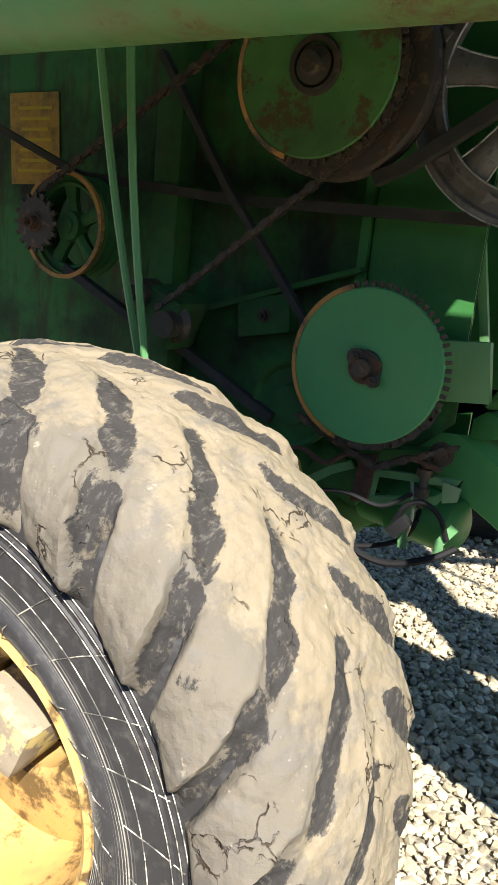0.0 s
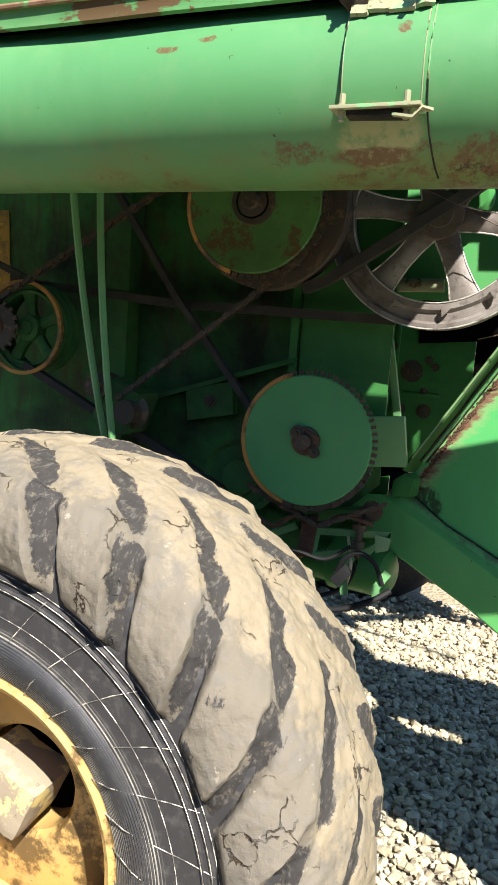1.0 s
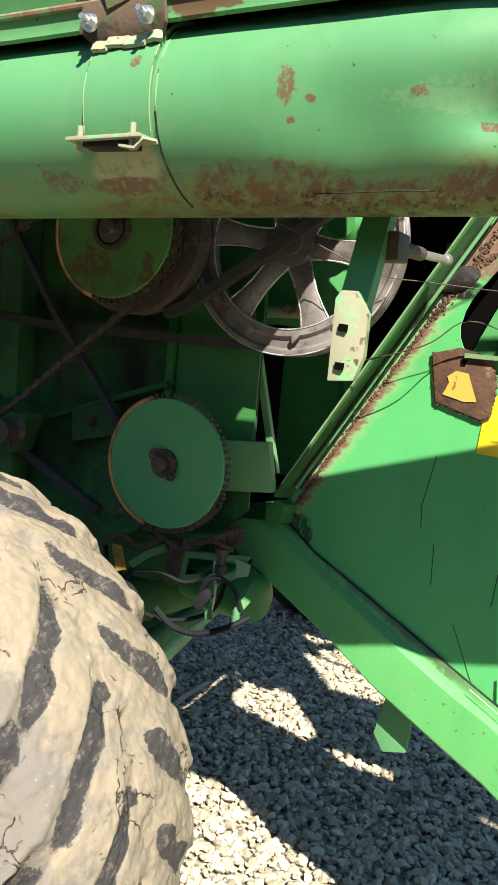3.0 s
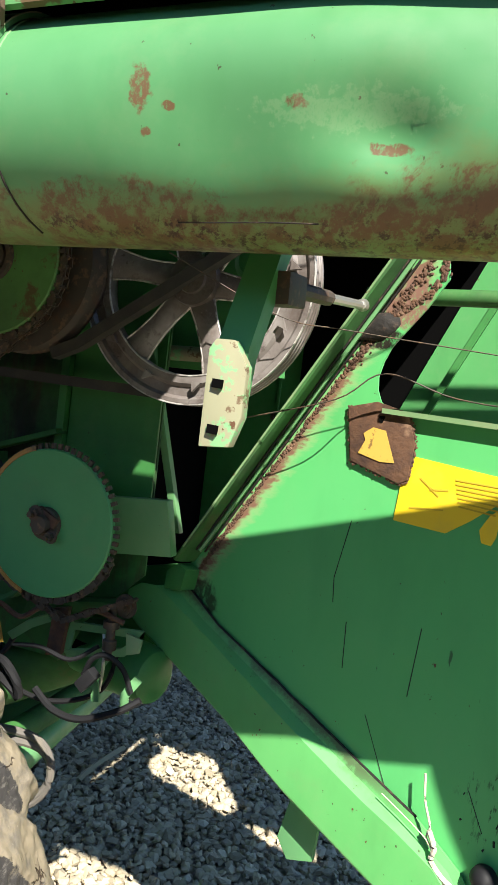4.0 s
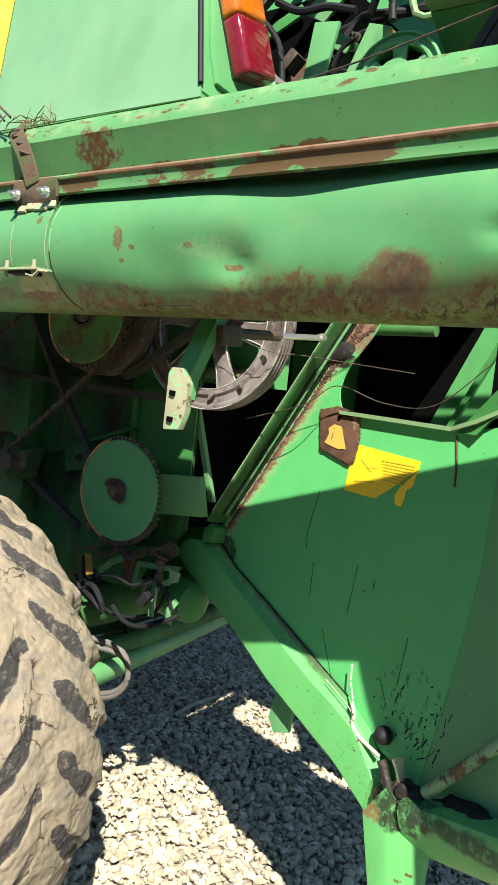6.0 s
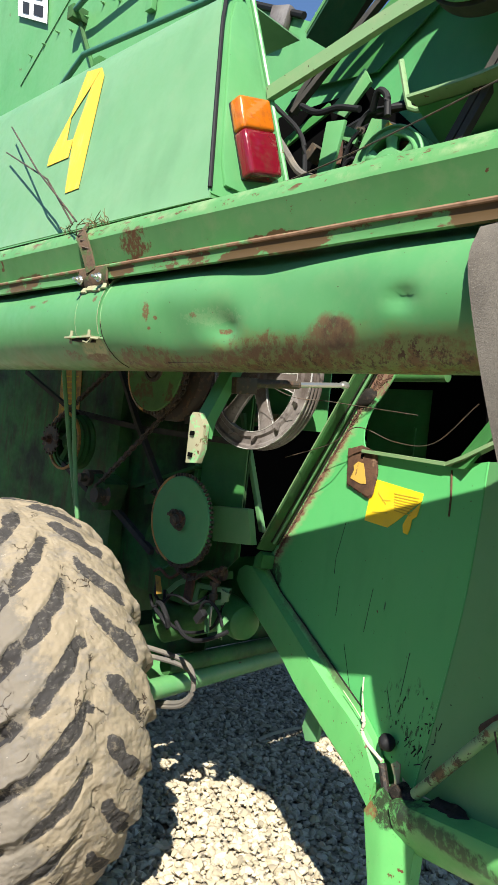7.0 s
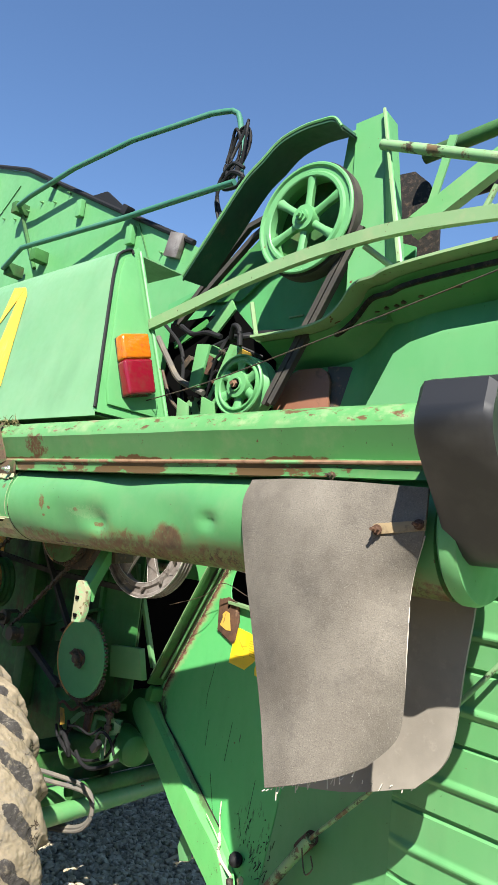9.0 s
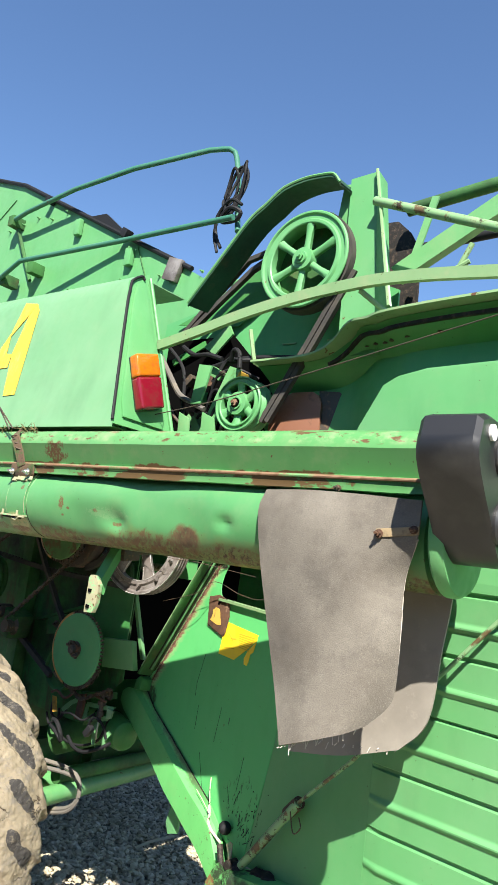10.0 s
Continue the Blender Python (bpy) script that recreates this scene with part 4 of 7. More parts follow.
def spoked(name, at, r, width, spokes, rim_w, mat, label, hub_r=0.04, grooves=3, phase=0.0, tilt=(0, 0, 0), spoke_w=0.03):
    """A cast spoked belt pulley; at is the middle of its front."""
    bm = bmesh.new()
    prof = [(r - rim_w, 0.003), (r - rim_w + 0.004, 0.0), (r - rim_w * 0.72, 0.0), (r - rim_w * 0.6, 0.008), (r - rim_w * 0.3, 0.008), (r - rim_w * 0.2, 0.0), (r - 0.004, 0.0), (r, 0.004)]
    for g in range(grooves):
        y = 0.006 + g * (width - 0.012) / grooves
        w = (width - 0.012) / grooves
        prof += [(r, y + 0.1 * w), (r - 0.012, y + 0.4 * w), (r - 0.012, y + 0.6 * w), (r, y + 0.9 * w)]
    prof += [(r, width), (r - rim_w * 0.7, width), (r - rim_w * 0.75, width * 0.55), (r - rim_w, width * 0.4)]
    add_lathe(bm, prof, 72)
    bmesh.ops.recalc_face_normals(bm, faces=bm.faces)
    T = pose(*at, *tilt)
    bmesh.ops.transform(bm, matrix=T, verts=bm.verts)
    ob = part(name, bm, mat, combine, label)
    for i in range(spokes):
        a = 2 * math.pi * i / spokes + phase
        bm = bmesh.new()
        rings = []
        for k in range(5):
            s = k / 4
            rr = hub_r * 0.8 + (r - rim_w * 0.8 - hub_r * 0.8) * s
            w = spoke_w * (1.0 - 0.3 * math.sin(s * math.pi) + 0.25 * s)
            ring = []
            for u, v in ((-0.5, 0.010), (-0.18, 0.002), (0.18, 0.002), (0.5, 0.010), (0.4, 0.028), (-0.4, 0.028)):
                ring.append(bm.verts.new((rr * math.cos(a) - u * w * math.sin(a), v + 0.006 * (1 - s), rr * math.sin(a) + u * w * math.cos(a))))
            rings.append(ring)
        for p, q in zip(rings, rings[1:]):
            for j in range(6):
                bm.faces.new((p[j], p[(j + 1) % 6], q[(j + 1) % 6], q[j]))
        bm.faces.new(rings[0])
        bm.faces.new(rings[-1])
        bmesh.ops.recalc_face_normals(bm, faces=bm.faces)
        bmesh.ops.transform(bm, matrix=T, verts=bm.verts)
        part("spoke", bm, mat, ob, angle=50)
    bm = lathe([(0.0005, -0.012), (hub_r * 0.55, -0.012), (hub_r * 0.6, -0.006), (hub_r, -0.004), (hub_r * 1.1, 0.03), (0.0005, 0.03)], 32, close=False)
    bmesh.ops.transform(bm, matrix=T, verts=bm.verts)
    part("hub", bm, mat, ob)
    return ob


big = spoked("alloy_pulley", (-0.205, 1.385, 1.868), 0.255, 0.06, 6, 0.062, "alloy", "large cast aluminium spoked pulley, stained brown", 0.052, 3, radians(52), spoke_w=0.056)
for r in (0.2535, 0.195):
    part("rim_edge", lathe([(r - 0.0022, 0.002), (r - 0.001, -0.0015), (r + 0.001, -0.0015), (r + 0.002, 0.002)], 72, (-0.205, 1.385, 1.868)), "bare", big)
for i in range(6):
    a = 2 * math.pi * i / 6 + radians(52)
    for u in (-0.5, 0.5):
        line = []
        for k in range(5):
            f = k / 4
            rr = 0.046 + 0.150 * f
            w = 0.056 * (1.0 - 0.3 * math.sin(f * math.pi) + 0.25 * f) * u
            line.append((-0.205 + rr * math.cos(a) - w * math.sin(a), 1.385 + 0.010 + 0.006 * (1 - f), 1.868 + rr * math.sin(a) + w * math.cos(a)))
        part("spoke_edge", sweep(line, 0.0022, 6), "bare", big)
for i in range(12):
    a = 2 * math.pi * (i + 0.5) / 12 + radians(52)
    c = Vector((-0.205, 1.3845, 1.868))
    e, t = Vector((math.cos(a), 0, math.sin(a))), Vector((-math.sin(a), 0, math.cos(a)))
    part("vane", plate([c + e * 0.228, c + e * 0.206, c + e * 0.210 + t * 0.02], 0.010, (0, 1, 0)), "alloy", big)

part("belt", sweep([(-0.50, 1.36, 1.690), (-0.44, 1.36, 1.715), (-0.155, 1.372, 1.905), (-0.02, 1.38, 2.0)], 0, sec=[(-0.012, -0.014), (0.012, -0.014), (0.012, 0.014), (-0.012, 0.014)], up=(0, 1, 0)), "belt", combine, "worn black drive belt")
part("belt", sweep([(-1.40, 1.43, 1.69), (-0.868, 1.43, 1.645), (-0.287, 1.43, 1.632)], 0, sec=[(-0.011, -0.012), (0.011, -0.012), (0.011, 0.012), (-0.011, 0.012)], up=(0, 1, 0)), "belt", combine)
part("belt", sweep([(-1.06, 1.40, 1.95), (-0.86, 1.40, 1.67), (-0.62, 1.40, 1.385)], 0, sec=[(-0.008, -0.012), (0.008, -0.012), (0.008, 0.012), (-0.008, 0.012)], up=(0, 1, 0)), "belt", combine)
part("belt", sweep([(-1.02, 1.42, 1.318), (-0.70, 1.42, 1.165)], 0, sec=[(-0.012, -0.012), (0.012, -0.012), (0.012, 0.012), (-0.012, 0.012)], up=(0, 1, 0)), "belt", combine)
part("belt", sweep([(-1.75, 1.36, 1.86), (-1.255, 1.36, 1.675)], 0, sec=[(-0.008, -0.010), (0.008, -0.010), (0.008, 0.010), (-0.008, 0.010)], up=(0, 1, 0)), "belt", combine)
part("belt", sweep([(-1.27, 1.33, 1.455), (-0.96, 1.36, 1.30)], 0, sec=[(-0.010, -0.012), (0.010, -0.012), (0.010, 0.012), (-0.010, 0.012)], up=(0, 1, 0)), "belt", combine)

lp = spoked("belt_pulley", (-1.265, 1.33, 1.555), 0.122, 0.07, 5, 0.028, "green_grimy_shade", "greasy green spoked pulley", 0.035, 2, 0.4, spoke_w=0.035)
sp = part("sprocket", lathe(disc_prof(0.06, 0, 0.01), 30, (-1.335, 1.285, 1.555)), "chain", combine, "small rusty chain sprocket")
bm = bmesh.new()
for i in range(16):
    a = 2 * math.pi * i / 16
    add_box(bm, (-1.335 + 0.063 * math.cos(a), 1.29, 1.555 + 0.063 * math.sin(a)), (0.014, 0.008, 0.010), (0, -math.degrees(a), 0))
part("teeth", bm, "chain", sp)
bolt(sp, (-1.335, 1.285, 1.555), 0.016, length=0.02, mat="rust")
part("rim_band", lathe([(0.118, 0), (0.128, 0), (0.128, 0.012), (0.118, 0.012)], 48, (-1.275, 1.315, 1.555)), "worn", lp)

gb = part("gearbox", box((-0.965, 1.36, 1.37), (0.11, 0.12, 0.12), (0, 20, 0), 0.015), "green_grimy_shade", combine, "oily gearbox housing")
part("shaft", lathe([(0.0005, -0.05), (0.018, -0.05), (0.018, -0.02), (0.034, -0.02), (0.034, 0.05), (0.0005, 0.05)], 20, (-1.01, 1.30, 1.42), close=False), "chain", gb)
part("shaft", lathe([(0.0005, -0.04), (0.03, -0.04), (0.03, 0.0), (0.045, 0.01), (0.0005, 0.01)], 20, (-0.92, 1.31, 1.36), close=False), "chain", gb)

for top, bot in (((-0.985, 1.10, 1.93), (-0.925, 1.21, 1.26)), ((-0.915, 1.11, 1.93), (-0.895, 1.19, 1.27))):
    mid = [Vector(top).lerp(Vector(bot), s) + Vector((0.012 * math.sin(s * 3.1) * -1, 0, 0)) for s in (0, 0.25, 0.5, 0.75, 1)]
    part("control_rod", sweep(smooth_path(mid, 4), 0.0085, 8), "green", combine, "thin green control rod")
stk = part("sticker", plate([(-1.66, YP - 0.004, 1.90), (-1.475, YP - 0.004, 1.90), (-1.462, YP - 0.004, 1.665), (-1.65, YP - 0.004, 1.66)], 0.002, (0, -1, 0)), "sticker_old", combine, "stained yellow warning sticker")
for i in range(7):
    part("print_bar", box((-1.56, YP - 0.0055, 1.86 - i * 0.027), (0.13 - 0.015 * (i % 3), 0.001, 0.008), bev=0), "print", stk)

# clutter under the lower sprocket
part("bracket", box((-0.41, 1.47, 1.135), (0.20, 0.05, 0.028), (0, -10, 0), 0.005), "green_grimy_shade", combine)
part("bracket", box((-0.54, 1.50, 1.05), (0.14, 0.04, 0.09), (0, 24, 0), 0.005), "green_grimy_shade", combine)
part("guard_tube", sweep([(-0.75, 1.55, 0.86), (-0.40, 1.75, 1.02)], 0.085, 20), "green_grimy_shade", combine)
part("crossbar", sweep([(-0.70, 1.9, 0.88), (-0.28, 1.75, 1.04)], 0.05, 14), "green_grimy_shade", combine)
part("under_plate", plate([(-0.80, 1.62, 0.78), (-0.30, 1.66, 0.95), (-0.30, 1.66, 1.22), (-0.80, 1.62, 1.10)], 0.01, (0, -1, 0)), "green_deep", combine)
part("old_sticker", plate([(-0.635, 1.395, 1.09), (-0.605, 1.395, 1.09), (-0.585, 1.395, 1.03), (-0.615, 1.395, 1.02)], 0.003, (0, -1, 0)), "sticker_old", combine)
for pts, r, mt in (([(-0.66, 1.47, 1.02), (-0.60, 1.44, 0.93), (-0.48, 1.44, 0.905), (-0.36, 1.46, 0.95), (-0.33, 1.48, 1.05)], 0.006, "hose"),
                   ([(-0.70, 1.46, 1.06), (-0.66, 1.43, 1.00), (-0.62, 1.44, 0.985), (-0.60, 1.46, 1.03)], 0.007, "hose"),
                   ([(-0.72, 1.45, 0.99), (-0.67, 1.43, 0.955), (-0.63, 1.43, 0.97), (-0.60, 1.45, 0.93)], 0.006, "hose"),
                   ([(-0.36, 1.45, 1.10), (-0.34, 1.43, 1.02), (-0.35, 1.44, 0.96)], 0.004, "steel")):
    part("hose", sweep(smooth_path(pts, 6), r, 7), mt, combine)
gc = part("gear_case", lathe([(0.0005, -0.13), (0.045, -0.13), (0.060, -0.12), (0.066, -0.10), (0.068, 0.0), (0.075, 0.01), (0.075, 0.03), (0.060, 0.04), (0.060, 0.12), (0.0005, 0.12)], 36, close=False), "green_deep", combine, "rounded green gear case among hoses")
gc.matrix_basis = pose(-0.375, 1.56, 0.985, 0, -14, 74)
for pts in ([(-0.445, 1.44, 1.025), (-0.433, 1.44, 1.092), (-0.25, 1.43, 1.112), (-0.30, 1.44, 1.060), (-0.445, 1.44, 1.025)], [(-0.49, 1.43, 1.10), (-0.54, 1.43, 1.075), (-0.60, 1.44, 1.03)], [(-0.33, 1.44, 1.06), (-0.36, 1.43, 1.00), (-0.35, 1.43, 0.94)], [(-0.245, 1.42, 1.02), (-0.27, 1.41, 0.98), (-0.27, 1.42, 0.94)]):
    part("bracket_strip", sweep(pts, 0, sec=[(-0.010, -0.003), (0.010, -0.003), (0.010, 0.003), (-0.010, 0.003)], up=(0, 1, 0.3)), "green", combine)
part("tab", plate([(-0.285, 1.415, 1.112), (-0.245, 1.415, 1.105), (-0.25, 1.415, 1.075), (-0.28, 1.415, 1.065)], 0.008, (0, -1, 0), 0.002), "green_pale", combine)
bs = part("tension_bolt", lathe([(0.0005, -0.09), (0.012, -0.09), (0.012, -0.06), (0.026, -0.06), (0.026, -0.035), (0.016, -0.03), (0.016, 0.0), (0.030, 0.0), (0.030, 0.02), (0.015, 0.02), (0.015, 0.06), (0.0005, 0.06)], 14, close=False), "chain", combine, "rusty tension bolt with nuts")
bs.matrix_basis = pose(-0.325, 1.42, 1.115, 90, 0, 0) @ Matrix.Diagonal((0.6, 0.8, 0.6, 1))
part("swing_arm", plate([(-0.47, 1.41, 1.13), (-0.43, 1.41, 1.14), (-0.44, 1.41, 1.03), (-0.48, 1.41, 1.02)], 0.014, (0, -1, 0), 0.003), "rust", combine, "rusty chain tensioner arm")
for pts, r, mt in (([(-0.49, 1.40, 0.945), (-0.43, 1.39, 0.915), (-0.36, 1.39, 0.912), (-0.28, 1.40, 0.945), (-0.235, 1.42, 0.975)], 0.008, "hose"),
                   ([(-0.62, 1.41, 0.985), (-0.57, 1.39, 0.99), (-0.535, 1.39, 0.955), (-0.53, 1.40, 0.915)], 0.010, "hose"),
                   ([(-0.64, 1.42, 0.955), (-0.59, 1.40, 0.95), (-0.555, 1.40, 0.93), (-0.54, 1.41, 0.905)], 0.009, "hose"),
                   ([(-0.37, 1.40, 1.005), (-0.345, 1.39, 1.05), (-0.31, 1.39, 1.065), (-0.275, 1.40, 1.04), (-0.255, 1.41, 0.99)], 0.006, "hose"),
                   ([(-0.56, 1.40, 1.03), (-0.48, 1.39, 1.045), (-0.40, 1.39, 1.035), (-0.34, 1.40, 1.075)], 0.005, "hose"),
                   ([(-0.66, 1.41, 1.10), (-0.60, 1.39, 1.12), (-0.54, 1.39, 1.10), (-0.49, 1.40, 1.13), (-0.42, 1.40, 1.12), (-0.36, 1.40, 1.15), (-0.29, 1.41, 1.135)], 0.006, "rust")):
    part("hose", sweep(smooth_path(pts, 6), r, 7), mt, combine)
part("hose_clamp", box((-0.355, 1.395, 1.00), (0.028, 0.026, 0.05), (0, 40, 0), 0.004), "plastic", combine)
bolt(combine, (-0.30, 1.43, 1.165), 0.018, mat="chain")
part("back_sheet", plate([(-0.42, 1.63, 1.70), (-0.07, 1.63, 1.70), (-0.07, 1.63, 2.12), (-0.42, 1.63, 2.12)], 0.006, (0, -1, 0)), "green_body", combine, "green sheet behind the cast pulley")
acc = part("access_plate", plate([(-0.80, 2.92, 1.10), (-0.17, 2.92, 1.10), (-0.17, 2.92, 2.0), (-0.80, 2.92, 2.0)], 0.006, (0, -1, 0)), "green_deep", combine, "dark green inner sheet with bolts, deep in the machine")
for x, z, r in ((-0.431, 1.496, 0.034), (-0.474, 1.323, 0.022), (-0.363, 1.323, 0.022), (-0.37, 1.41, 0.012), (-0.50, 1.44, 0.012), (-0.36, 1.55, 0.012), (-0.51, 1.60, 0.012), (-0.33, 1.52, 0.012)):
    bolt(acc, (x, 2.92, z), r, mat="chain")
part("rib", box((-0.42, 2.915, 1.395), (0.24, 0.012, 0.014), bev=0.003), "green_deep", acc)
part("rib", box((-0.50, 2.915, 1.55), (0.014, 0.012, 0.5), bev=0.003), "green_deep", acc)
part("pale_bar", sweep([(-0.39, 1.60, 1.732), (-0.20, 1.60, 1.736)], 0.018, 12), "chalky", combine)
part("bearing", lathe([(0.0005, -0.02), (0.035, -0.02), (0.05, -0.005), (0.05, 0.02), (0.0005, 0.02)], 24, (-0.15, 1.58, 1.95), close=False), "green_deep", combine)

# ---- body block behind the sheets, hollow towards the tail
# near-black shell, carries the shade of the inside in its colour
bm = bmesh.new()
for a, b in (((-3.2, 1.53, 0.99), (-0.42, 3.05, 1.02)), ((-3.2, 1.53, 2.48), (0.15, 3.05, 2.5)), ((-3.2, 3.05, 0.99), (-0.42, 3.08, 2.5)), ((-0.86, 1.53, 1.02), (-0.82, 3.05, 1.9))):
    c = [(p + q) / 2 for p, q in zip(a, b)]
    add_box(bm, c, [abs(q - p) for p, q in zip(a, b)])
part("inner_frame", bm, "dark", combine, "near-black inner body, standing for the shade inside the machine")

# ---- tail chute side
def chute_y(x, z):
    return -0.285 * x + 0.102 * z + 1.408


CN = Vector((-0.285, -1, 0.102)).normalized()


def on_chute(pts, lift=0.0):
    return [Vector((x, chute_y(x, z), z)) + CN * lift for x, z in pts]


def by_weld(s, o):
    """A point of the chute's plane, s along the weld and o to the front of it."""
    return (-0.216 + 0.521 * s - 0.853 * o, 1.222 + 0.853 * s + 0.521 * o)


chute = part("chute_side", plate(on_chute([(-0.245, 1.165), by_weld(-0.02, 0.028), by_weld(0.86, 0.028), (0.275, 1.965), (0.281, 1.92), (0.245, 1.862), (0.209, 1.815), (0.184, 1.782), (0.170, 1.75), (0.163, 1.717), (0.166, 1.69), (0.176, 1.668), (0.194, 1.652), (0.535, 1.634), (0.660, 1.655), (0.655, 1.34), (0.627, 1.07), (0.585, 0.80), (0.45, 0.84)]), 0.004, CN), "chute", combine, "flat green chute side sheet, scratched")
FB = on_chute([(0.660, 1.655), (0.655, 1.34), (0.627, 1.07), (0.585, 0.80)])
rear_n = Vector((-0.30, -1, 0.1))
part("chute_rear_side", plate([FB[0], Vector((1.105, 1.176, 1.68)), Vector((1.105, 1.176, 0.86)), FB[3], FB[2], FB[1]], 0.004, rear_n), "green_clean", combine, "green rear chute sheet")
part("fold_ridge", sweep(smooth_path(FB, 4), 0.003, 6), "chute", chute)
part("top_flange", sweep(on_chute([(0.19, 1.648), (0.535, 1.636)], 0.004), 0, sec=[(-0.016, -0.004), (0.016, -0.004), (0.016, 0.006), (-0.016, 0.006)]), "green_pale", chute)
part("top_flange", sweep([(0.535, 1.42, 1.636), (0.60, 1.39, 1.66), (0.75, 1.37, 1.74)], 0, sec=[(-0.016, -0.004), (0.016, -0.004), (0.016, 0.006), (-0.016, 0.006)]), "green_pale", chute)
part("seam", sweep(on_chute([(0.545, 1.622), (0.556, 1.56), (0.560, 1.50)], 0.001), 0.003, 6), "rust", chute)
# flange folded out along the leading edge, with a pressed groove
section = [(0.022, -0.004), (0.021, 0.034), (0.023, 0.066), (0.028, 0.070), (0.033, 0.068), (0.034, -0.004)]
bm = bmesh.new()
rows = [[bm.verts.new(on_chute([by_weld(0.020 + 0.85 * k / 24, o + 0.0012 * noise.noise(Vector((k * 0.7, o * 30, 0))))], lift)[0]) for k in range(25)] for o, lift in section]
for a, b in zip(rows, rows[1:] + rows[:1]):
    for k in range(24):
        bm.faces.new((a[k], a[k + 1], b[k + 1], b[k]))
bm.faces.new([r[0] for r in rows])
bm.faces.new([r[-1] for r in rows][::-1])
bmesh.ops.recalc_face_normals(bm, faces=bm.faces)
# dark paint here stands for the shade on the flange's outer face
flange = part("edge_flange", bm, "green_grimy_shade", chute, "folded green edge flange, shade put into its dark paint", 25)
# black lines imitate shaded grooves, brighter strips the lit folds between
for o, lift, r, mt, nm in ((0.029, 0.070, 0.0026, "green_pale", "worn_edge"), (0.0165, 0.020, 0.0055, "green", "edge_strip"), (0.0195, 0.031, 0.0026, "grease", "groove_dark_line"), (0.0120, 0.006, 0.0024, "grease", "groove_dark_line")):
    part(nm, sweep([on_chute([by_weld(0.06 + 0.10 * k, o)], lift + 0.0008 * noise.noise(Vector((k * 3.1, o * 90, 0))))[0] for k in range(9)], r, 6), mt, flange)


def bead(line, count, spread_m, small, large, seed, lift=0.001):
    """Lumps of weld metal along a line on the chute's plane."""
    rb = random.Random(seed)
    b = bmesh.new()
    pts_ = spread(line, 40)
    for i in range(count):
        f = rb.random() * 38.99
        k = int(f)
        x = pts_[k][0] + (pts_[k + 1][0] - pts_[k][0]) * (f - k) + rb.gauss(0, spread_m)
        z = pts_[k][1] + (pts_[k + 1][1] - pts_[k][1]) * (f - k) + rb.gauss(0, spread_m)
        r = rb.uniform(small, large)
        bmesh.ops.create_icosphere(b, subdivisions=1, radius=r, matrix=Matrix.Translation(on_chute([(x, z)], lift)[0]) @ Matrix.Diagonal((rb.uniform(0.8, 1.3), 0.7, rb.uniform(0.8, 1.4), 1)))
    return b


def spread(pts, n=12):
    """The same line in n even steps."""
    run = [0.0]
    for a, b in zip(pts, pts[1:]):
        run.append(run[-1] + math.hypot(b[0] - a[0], b[1] - a[1]))
    return [(float(np.interp(d, run, [p[0] for p in pts])), float(np.interp(d, run, [p[1] for p in pts]))) for d in np.linspace(0, run[-1], n)]


part("weld_bead", bead([by_weld(-0.02, 0), by_weld(0.30, 0.002), by_weld(0.62, -0.001)], 620, 0.0028, 0.0012, 0.0034, 8), "rust", chute, "rough rusty weld bead")
part("weld_bead", bead([by_weld(0.60, 0), by_weld(0.75, -0.006), by_weld(0.87, -0.012)], 240, 0.006, 0.0015, 0.0042, 9), "rust", chute, "rough rusty weld bead")
part("weld_bead", bead([by_weld(0.74, -0.012), (0.240, 1.885), (0.270, 1.925), (0.272, 1.965)], 220, 0.004, 0.0015, 0.0042, 10), "rust", chute, "rough rusty weld bead")
# soot-black lump where the strip is bent
bm = bmesh.new()
bmesh.ops.create_icosphere(bm, subdivisions=3, radius=1.0, matrix=Matrix.Translation(on_chute([(0.150, 1.822)], 0.004)[0]) @ pose(0, 0, 0, 0, -14, 0) @ Matrix.Diagonal((0.066, 0.011, 0.028, 1)))
for v in bm.verts:
    v.co += 0.006 * noise.noise_vector(v.co * 30)
part("grease_lump", bm, "grease", chute, "black grease smeared over the bent strip", 60)
rr = random.Random(8)
# welded patch plate
PATCH = [(0.111, 1.650), (0.173, 1.666), (0.241, 1.650), (0.261, 1.588), (0.256, 1.519), (0.240, 1.509), (0.133, 1.540)]
pp = part("patch_plate", plate(on_chute(PATCH, 0.010), 0.010, CN, 0.002), "rust", combine, "rusty welded patch plate with a scrap of ochre paint")
part("paint_patch", plate(on_chute([(0.173, 1.613), (0.200, 1.609), (0.226, 1.548), (0.197, 1.546), (0.148, 1.558), (0.160, 1.586), (0.154, 1.599)], 0.0118), 0.001, CN), "ochre", pp)
part("weld_bead", bead(PATCH[2:] + PATCH[:1], 330, 0.0022, 0.0012, 0.0032, 21, 0.006), "rust", pp)
part("hole", lathe([(0.0005, -0.001), (0.008, -0.001), (0.008, 0.004), (0.0005, 0.004)], 14, on_chute([(0.189, 1.631)], 0.010)[0], close=False), "dark", pp)
# warning sticker with unreadable print
sk = part("sticker", plate(on_chute([(0.263, 1.567), (0.459, 1.548), (0.457, 1.525), (0.432, 1.508), (0.381, 1.464), (0.339, 1.433), (0.237, 1.438), (0.242, 1.511)], 0.003), 0.002, CN), "sticker", combine, "torn yellow warning sticker")
part("sticker_scrap", plate(on_chute([(0.455, 1.521), (0.447, 1.482), (0.431, 1.471), (0.429, 1.443), (0.422, 1.427), (0.405, 1.429), (0.399, 1.451), (0.413, 1.478)], 0.003), 0.002, CN), "sticker", sk)
